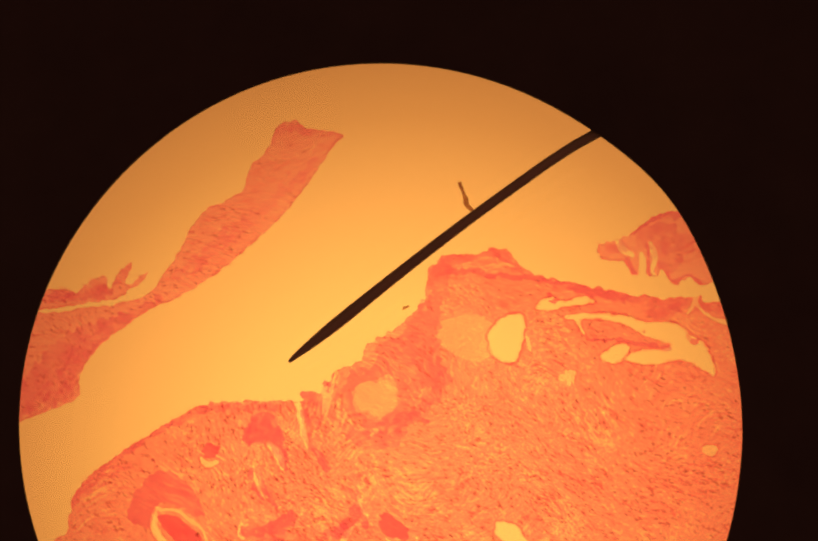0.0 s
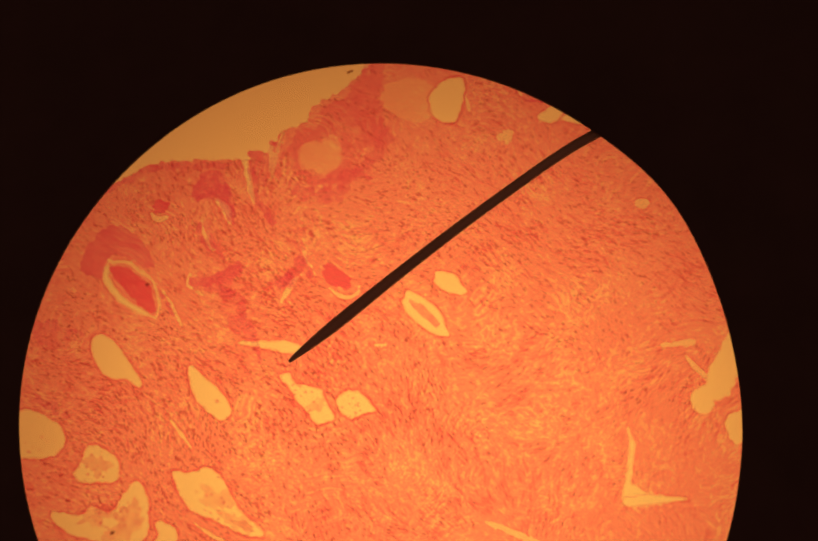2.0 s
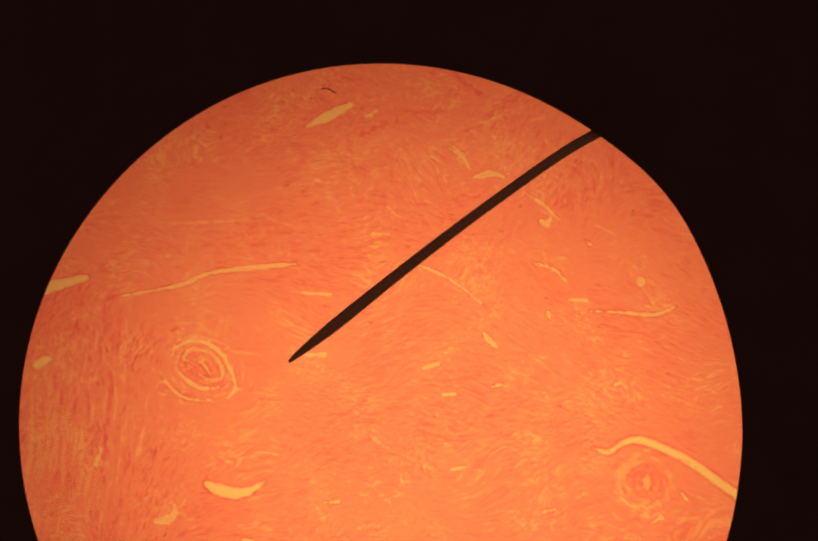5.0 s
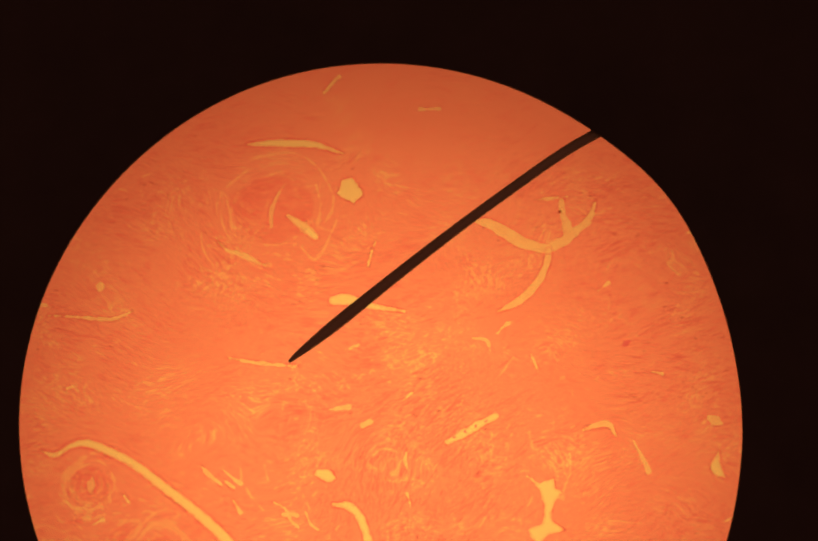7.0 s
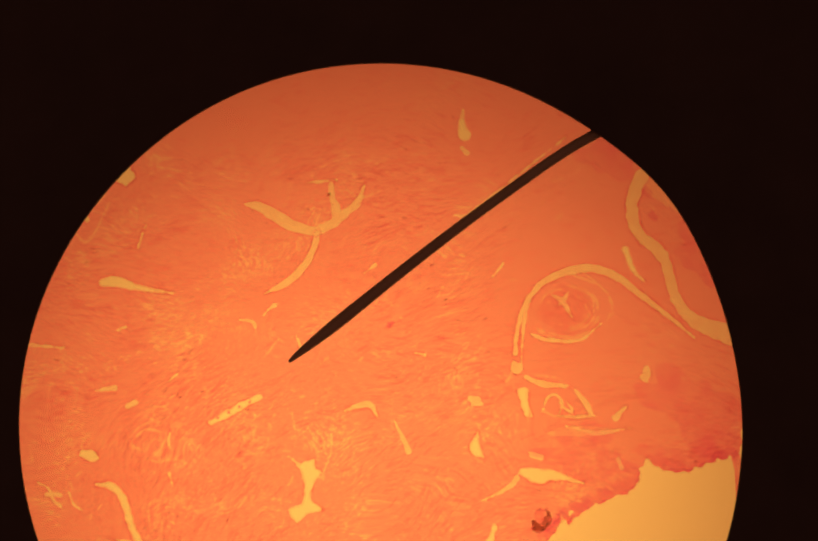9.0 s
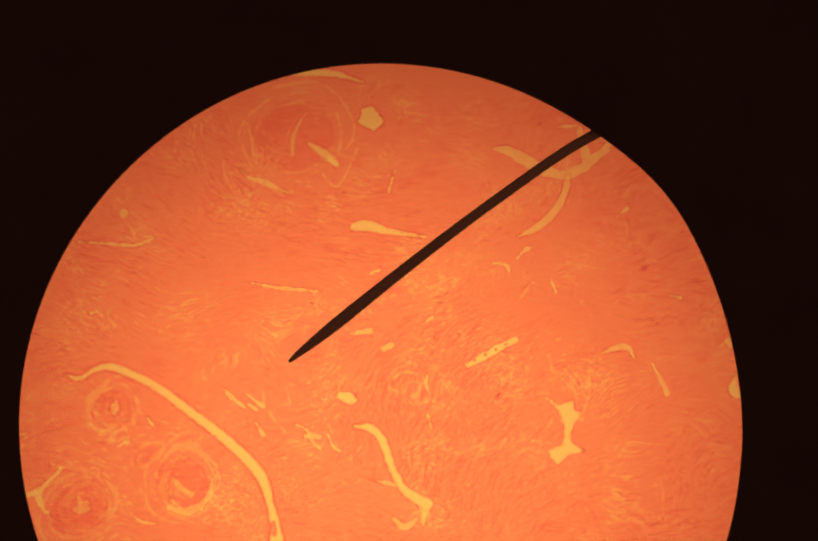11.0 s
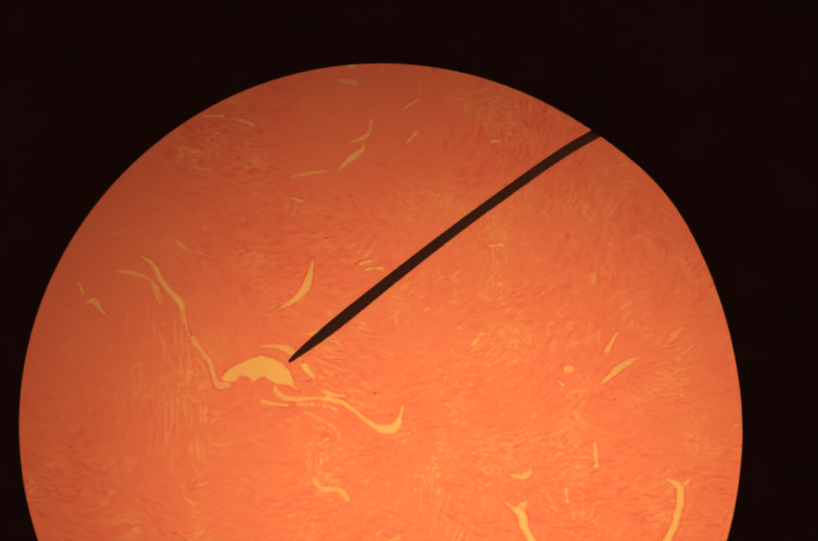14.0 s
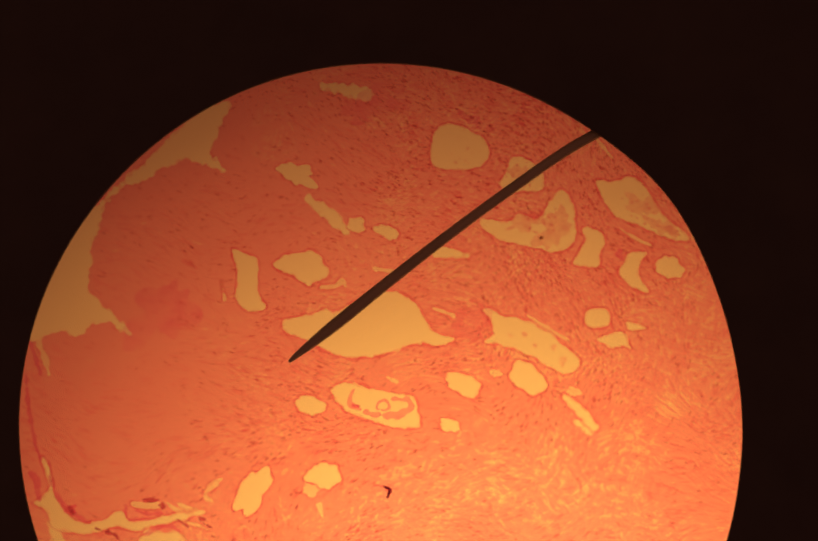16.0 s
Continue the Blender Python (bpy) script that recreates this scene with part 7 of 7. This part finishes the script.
pale(-316, -792, 40, 50, 60, 0.25, 847)
pale(-881, -1014, 60, 24, 0, 0.25, 848)
pale(-979, -929, 50, 30, 0, 0.25, 849)

# ---- many short gaps between the fibres, in tufts along their run ----
tufts = waves(33, 300, 3, 0.6)
rng = np.random.RandomState(12)
for k in range(5200):
    x, y = rng.uniform(-1600, 2450), rng.uniform(-2450, 300)
    if rng.uniform(-0.6, 0.9) < float(tufts(x, y)) and rng.uniform(0, 1) < float(calm(x, y)):
        thin.append(fibre(x, y, rng.uniform(5, 20), rng))
for k in range(5200):
    x, y = rng.uniform(-800, 700), rng.uniform(-620, 420)
    if rng.uniform(-0.5, 1.0) < float(tufts(x + 900, y)):
        thin.append(fibre(x, y, rng.uniform(4, 9), rng, 0.25, 4.0))


# ---- the section itself ----
STEP = 3.0
GX, GY = np.arange(-1680, 2540, STEP), np.arange(-2500, 850, STEP)


def joined(shapes):
    """The field of several shapes taken together: negative inside any of them."""
    field = np.full((len(GY), len(GX)), 50.0)
    for (xa, ya, xb, yb), dist in shapes:
        i0, i1 = np.searchsorted(GY, (ya, yb))
        j0, j1 = np.searchsorted(GX, (xa, xb))
        if i1 > i0 and j1 > j0:
            gx, gy = np.meshgrid(GX[j0:j1], GY[i0:i1])
            field[i0:i1, j0:j1] = np.minimum(field[i0:i1, j0:j1], dist(gx, gy))
    return field


open_field, thin_field = joined(openings), joined(thin)
area = joined([MAIN])
veil_field = joined(veiled)
free_field = np.minimum(open_field, veil_field)
main_field = np.maximum(np.maximum(area, -free_field), -thin_field)
section = sheet("tissue_section", main_field, GX[0], GY[0], STEP, Z0, MUSCLE, slide, "large pink-orange stained tissue section")
sheet("thin_tissue", np.maximum(np.maximum(area, -free_field), thin_field), GX[0], GY[0], STEP, Z0, PALE, slide, "pale thin places between the bundles", "stuff")
# haze painted into the narrow clefts and just inside the opening rims
haze_field = np.maximum(np.minimum(np.maximum(veil_field, -open_field), np.maximum(open_field, -open_field - 3.0)), area)
sheet("cleft_haze", haze_field, GX[0], GY[0], STEP, Z0, VEIL_TINT, slide, "faint painted haze in the narrow clefts and along opening rims", "stuff")
# dark lines painted along clefts and outlines to imitate refraction at the edges
broken = waves(41, 70, 3, 0.7)(*np.meshgrid(GX, GY))
edge_field = np.maximum(np.maximum(np.abs(free_field - 1.0) - 1.9, 0.1 - broken), area)
outline = np.minimum(area, joined([STRIP_LOWER, STRIP_UPPER, PIECE]))
edge_field = np.minimum(edge_field, np.maximum(np.abs(outline + 1.3) - 2.3, -0.15 - broken))
sheet("cleft_edge", edge_field, GX[0], GY[0], STEP, Z0 * 3, EDGE, slide, "thin dark lines painted for refraction at the cleft edges", "stuff")
strip_field = np.maximum(joined([STRIP_LOWER, STRIP_UPPER]), -open_field)
sheet("tissue_strip", strip_field, GX[0], GY[0], STEP, Z0, CORTEX, slide, "long loose pink strip of tissue")
piece_field = np.maximum(joined([PIECE]), -open_field)
sheet("tissue_fragment", piece_field, GX[0], GY[0], STEP, Z0, CORTEX, slide, "small loose pink tissue fragment")
all_fields = np.minimum(np.minimum(main_field, strip_field), piece_field)


# ---- fibres and nuclei, too many to count, laid along the flow of the tissue ----
red_field = joined(red)


def inside(x, y, depth):
    j = np.clip(((x - GX[0]) / STEP).astype(int), 0, len(GX) - 1)
    i = np.clip(((y - GY[0]) / STEP).astype(int), 0, len(GY) - 1)
    return (all_fields[i, j] < -depth) & (red_field[i, j] > 0)


def slivers(name, n, seed, length, width, keep, height, mat, label, bend=0.12):
    r = np.random.RandomState(seed)
    x = r.uniform(GX[0], GX[-1], n)
    y = r.uniform(GY[0], GY[-1], n)
    ok = inside(x, y, 4.0) & (r.uniform(0, 1, n) < keep(x, y) * calm(x, y))
    x, y = x[ok], y[ok]
    m = len(x)
    a = flow(x, y) + r.normal(0, 0.22, m)
    ln = length * r.uniform(0.5, 1.5, m) / 2
    wd = width * r.uniform(0.6, 1.4, m) / 2
    c, s = np.cos(a), np.sin(a)
    bow = r.normal(0, bend, m) * ln
    outline = ((-1, 0), (-0.4, 0.9), (0.5, 0.8), (1, 0), (0.4, -0.9), (-0.5, -0.8))
    co = np.zeros((m, len(outline), 3))
    for k, (u, v) in enumerate(outline):
        uu, vv = u * ln, v * wd + bow * (1 - u * u)
        co[:, k, 0], co[:, k, 1] = (x + uu * c - vv * s) * K, (y + uu * s + vv * c) * K
    co[:, :, 2] = height
    faces = np.arange(m * len(outline)).reshape(m, len(outline))
    return mesh_part(name, co.reshape(-1, 3).tolist(), faces.tolist(), mat, slide, label, "stuff")


patchy = waves(21, 420, 3, 0.6)


def crowd(x, y):
    """Nuclei lie thick under the free edge and round the glands, thin in the muscle."""
    near = np.exp(-(((x + 500) / 800) ** 2 + ((y + 20) / 420) ** 2) ** 1.5)
    low = np.exp(-(((x + 800) / 560) ** 2 + ((y + 600) / 420) ** 2) ** 1.5)
    loose = np.exp(-(((x + 450) / 380) ** 2 + ((y - 420) / 260) ** 2) ** 1.5)
    between = np.exp(-(((x + 330) / 300) ** 2 + ((y + 330) / 250) ** 2) ** 1.5)
    inner = np.exp(-(((x + 960) / 360) ** 2 + ((y + 1130) / 260) ** 2) ** 1.5)
    side = np.exp(-(((x - 260) / 460) ** 2 + ((y - 20) / 400) ** 2) ** 1.5)
    return np.clip(0.006 + 0.42 * near + 0.36 * low + 0.1 * loose + 0.2 * side + 0.16 * inner + 0.5 * between + 0.015 * patchy(x, y), 0.003, 1)


slivers("muscle_fibre_mat", 210000, 3, 26, 3.4, lambda x, y: np.clip(0.5 + 0.45 * patchy(x, y), 0.1, 1), Z0 * 4, STRAND, "fine wavy pink muscle fibres", 0.2)


def firm(x, y):
    """Where the bundles are most sharply stained: middle, reach and strength of each place."""
    f = 0 * x
    for u, v, r, w in ((213, -257, 330, 0.5), (-277, -278, 380, 0.45), (499, -911, 200, 0.25), (-1055, -1282, 330, 0.35), (-367, -1426, 230, 0.95), (-1000, -1170, 330, 0.3)):
        f = f + w * np.exp(-((x - u) ** 2 + (y - v) ** 2) / (r * r))
    return np.clip(f * (0.6 + 0.6 * patchy(x, y)), 0, 1)


slivers("red_fibre_mat", 260000, 6, 15, 3.4, firm, Z0 * 4.5, RED_STRAND, "short dark pink fibres in the firm bundles", 0.35)
slivers("nuclei_scatter", 300000, 4, 7.5, 2.8, crowd, Z0 * 5, NUCLEI, "tiny dark violet cell nuclei", 0.05)


def gland_debris():
    r = np.random.RandomState(8)
    verts, faces = [], []
    for x, y, reach, count in crumbs:
        for _ in range(count):
            q, a = reach * math.sqrt(r.uniform(0, 1)), r.uniform(0, 6.28)
            u, v, s = x + q * math.cos(a), y + q * math.sin(a), r.uniform(1.4, 3.6)
            k = len(verts)
            verts += [((u + s * r.uniform(0.7, 1.3) * math.cos(b)) * K, (v + s * r.uniform(0.6, 1.2) * math.sin(b)) * K, Z0 * 5) for b in (0, 0.9, 1.8, 2.7, 3.6, 4.5, 5.4)]
            faces.append(tuple(range(k, k + 7)))
    mesh_part("gland_debris", verts, faces, LINING, slide, "loose dark cells inside the glands", "stuff")


gland_debris()

# what belongs to the large section is part of it
for ob in list(slide.children):
    if ob.name.split(".")[0] not in ("glass", "tissue_section", "tissue_strip", "tissue_fragment"):
        ob.parent = section


def motions():
    walk(slide, [(t, pose(x * K, y * K, 0)) for t, x, y in (
        (0, 110.6, -467.7), (0.2, 112.7, -471.7), (0.3, 120.3, -508.2), (0.4, 129.4, -554.6), (0.5, 130.8, -558.0),
        (0.6, 118.3, -501.9), (0.7, 84.0, -352.8), (0.8, 71.8, -294.6), (0.9, 53.7, -232.7), (1, 44.2, -182.7),
        (1.2, 11.1, -46.5), (1.3, 4.0, -16.2), (1.5, 0.0, 0.0), (2, -1.1, -1.3), (2.5, -8.7, 35.3),
        (2.6, -21.6, 83.9), (2.7, -29.3, 123.3), (2.8, -44.0, 198.5), (2.9, -66.7, 287.9), (3, -95.7, 409.5),
        (3.1, -115.3, 499.1), (3.2, -137.5, 591.2), (3.3, -153.5, 650.4), (3.4, -171.5, 730.4), (3.5, -186.3, 790.3),
        (3.6, -195.7, 835.4), (4, -205.0, 869.1), (4.1, -218.5, 914.5), (4.2, -225.0, 954.0), (4.3, -229.0, 982.5),
        (4.4, -235.6, 1006.3), (4.5, -250.1, 1062.3), (4.6, -262.3, 1108.4), (4.7, -274.1, 1164.6), (6.8, -1340.7, 1165.9),
        (7, -1387.7, 1155.3), (7.2, -1393.7, 1153.7), (7.4, -1395.1, 1194.7), (7.5, -1414.0, 1274.2), (7.7, -1416.0, 1274.2),
        (7.9, -1475.8, 1263.4), (8, -1560.8, 1251.3), (8.1, -1614.7, 1239.6), (8.2, -1645.7, 1232.7), (8.3, -1682.7, 1224.6),
        (8.5, -1683.7, 1224.6), (8.7, -1685.7, 1224.6), (8.8, -1728.6, 1217.3), (8.9, -1790.7, 1200.7), (9, -1832.7, 1189.6),
        (9.2, -1832.4, 1190.1), (11.3, -1064.9, 1362.3), (11.4, -913.0, 1400.7), (11.5, -772.3, 1431.0), (11.6, -633.2, 1463.1),
        (11.7, -530.3, 1485.3), (11.8, -414.3, 1509.6), (11.9, -251.9, 1540.3), (12, -146.9, 1568.6), (12.1, -109.4, 1577.1),
        (12.4, -99.4, 1580.1), (12.5, -7.4, 1601.3), (12.6, 123.1, 1626.7), (12.7, 243.0, 1650.9), (12.8, 334.3, 1672.3),
        (12.9, 386.2, 1683.6), (13, 423.2, 1693.7), (13.1, 496.5, 1707.4), (13.2, 514.5, 1709.4), (13.4, 510.6, 1708.8),
        (13.5, 502.9, 1752.3), (13.6, 485.5, 1829.0), (13.7, 459.8, 1941.7), (14, 455.4, 1951.8), (14.1, 463.8, 1918.1),
        (14.2, 487.3, 1819.1), (14.3, 521.7, 1671.0), (14.4, 562.6, 1483.3), (14.5, 586.1, 1391.2), (14.6, 598.2, 1340.4),
        (14.7, 622.9, 1259.5), (14.8, 639.6, 1191.4), (14.9, 671.4, 1116.6), (15, 675.3, 1100.7), (15.3, 682.3, 1071.3),
        (15.4, 697.7, 1006.5), (15.5, 726.2, 880.0), (15.6, 745.3, 792.6), (15.7, 763.1, 718.1), (15.8, 777.9, 668.1),
        (15.9, 787.9, 609.2), (16, 801.1, 553.5),
    )])
    # the lamp is shifted to imitate vignetting that drifts with the viewing lens
    walk(lamp, [(t, pose(FIELD[0] + x * K, FIELD[1] + y * K, -0.0070)) for t, x, y in (
        (0, -40, 0), (0.5, 40, 0), (1.0, 90, 0), (1.5, 50, 0), (2.0, 0, 30), (2.5, -40, 100), (3.0, 30, 170), (3.5, 180, 110), (4.0, 600, 0), (4.5, 100, -10), (4.7, 60, 0), (6.8, -60, 0), (8, -180, 0), (9.2, -180, -40),
        (11.3, -120, 0), (12, -100, 0), (12.5, -30, 0), (13, 0, -60), (13.5, 40, -80), (14, 110, -160), (14.5, 140, -290), (15, 70, -230), (15.5, 60, -280), (16, 190, -500),
    )])


motions()
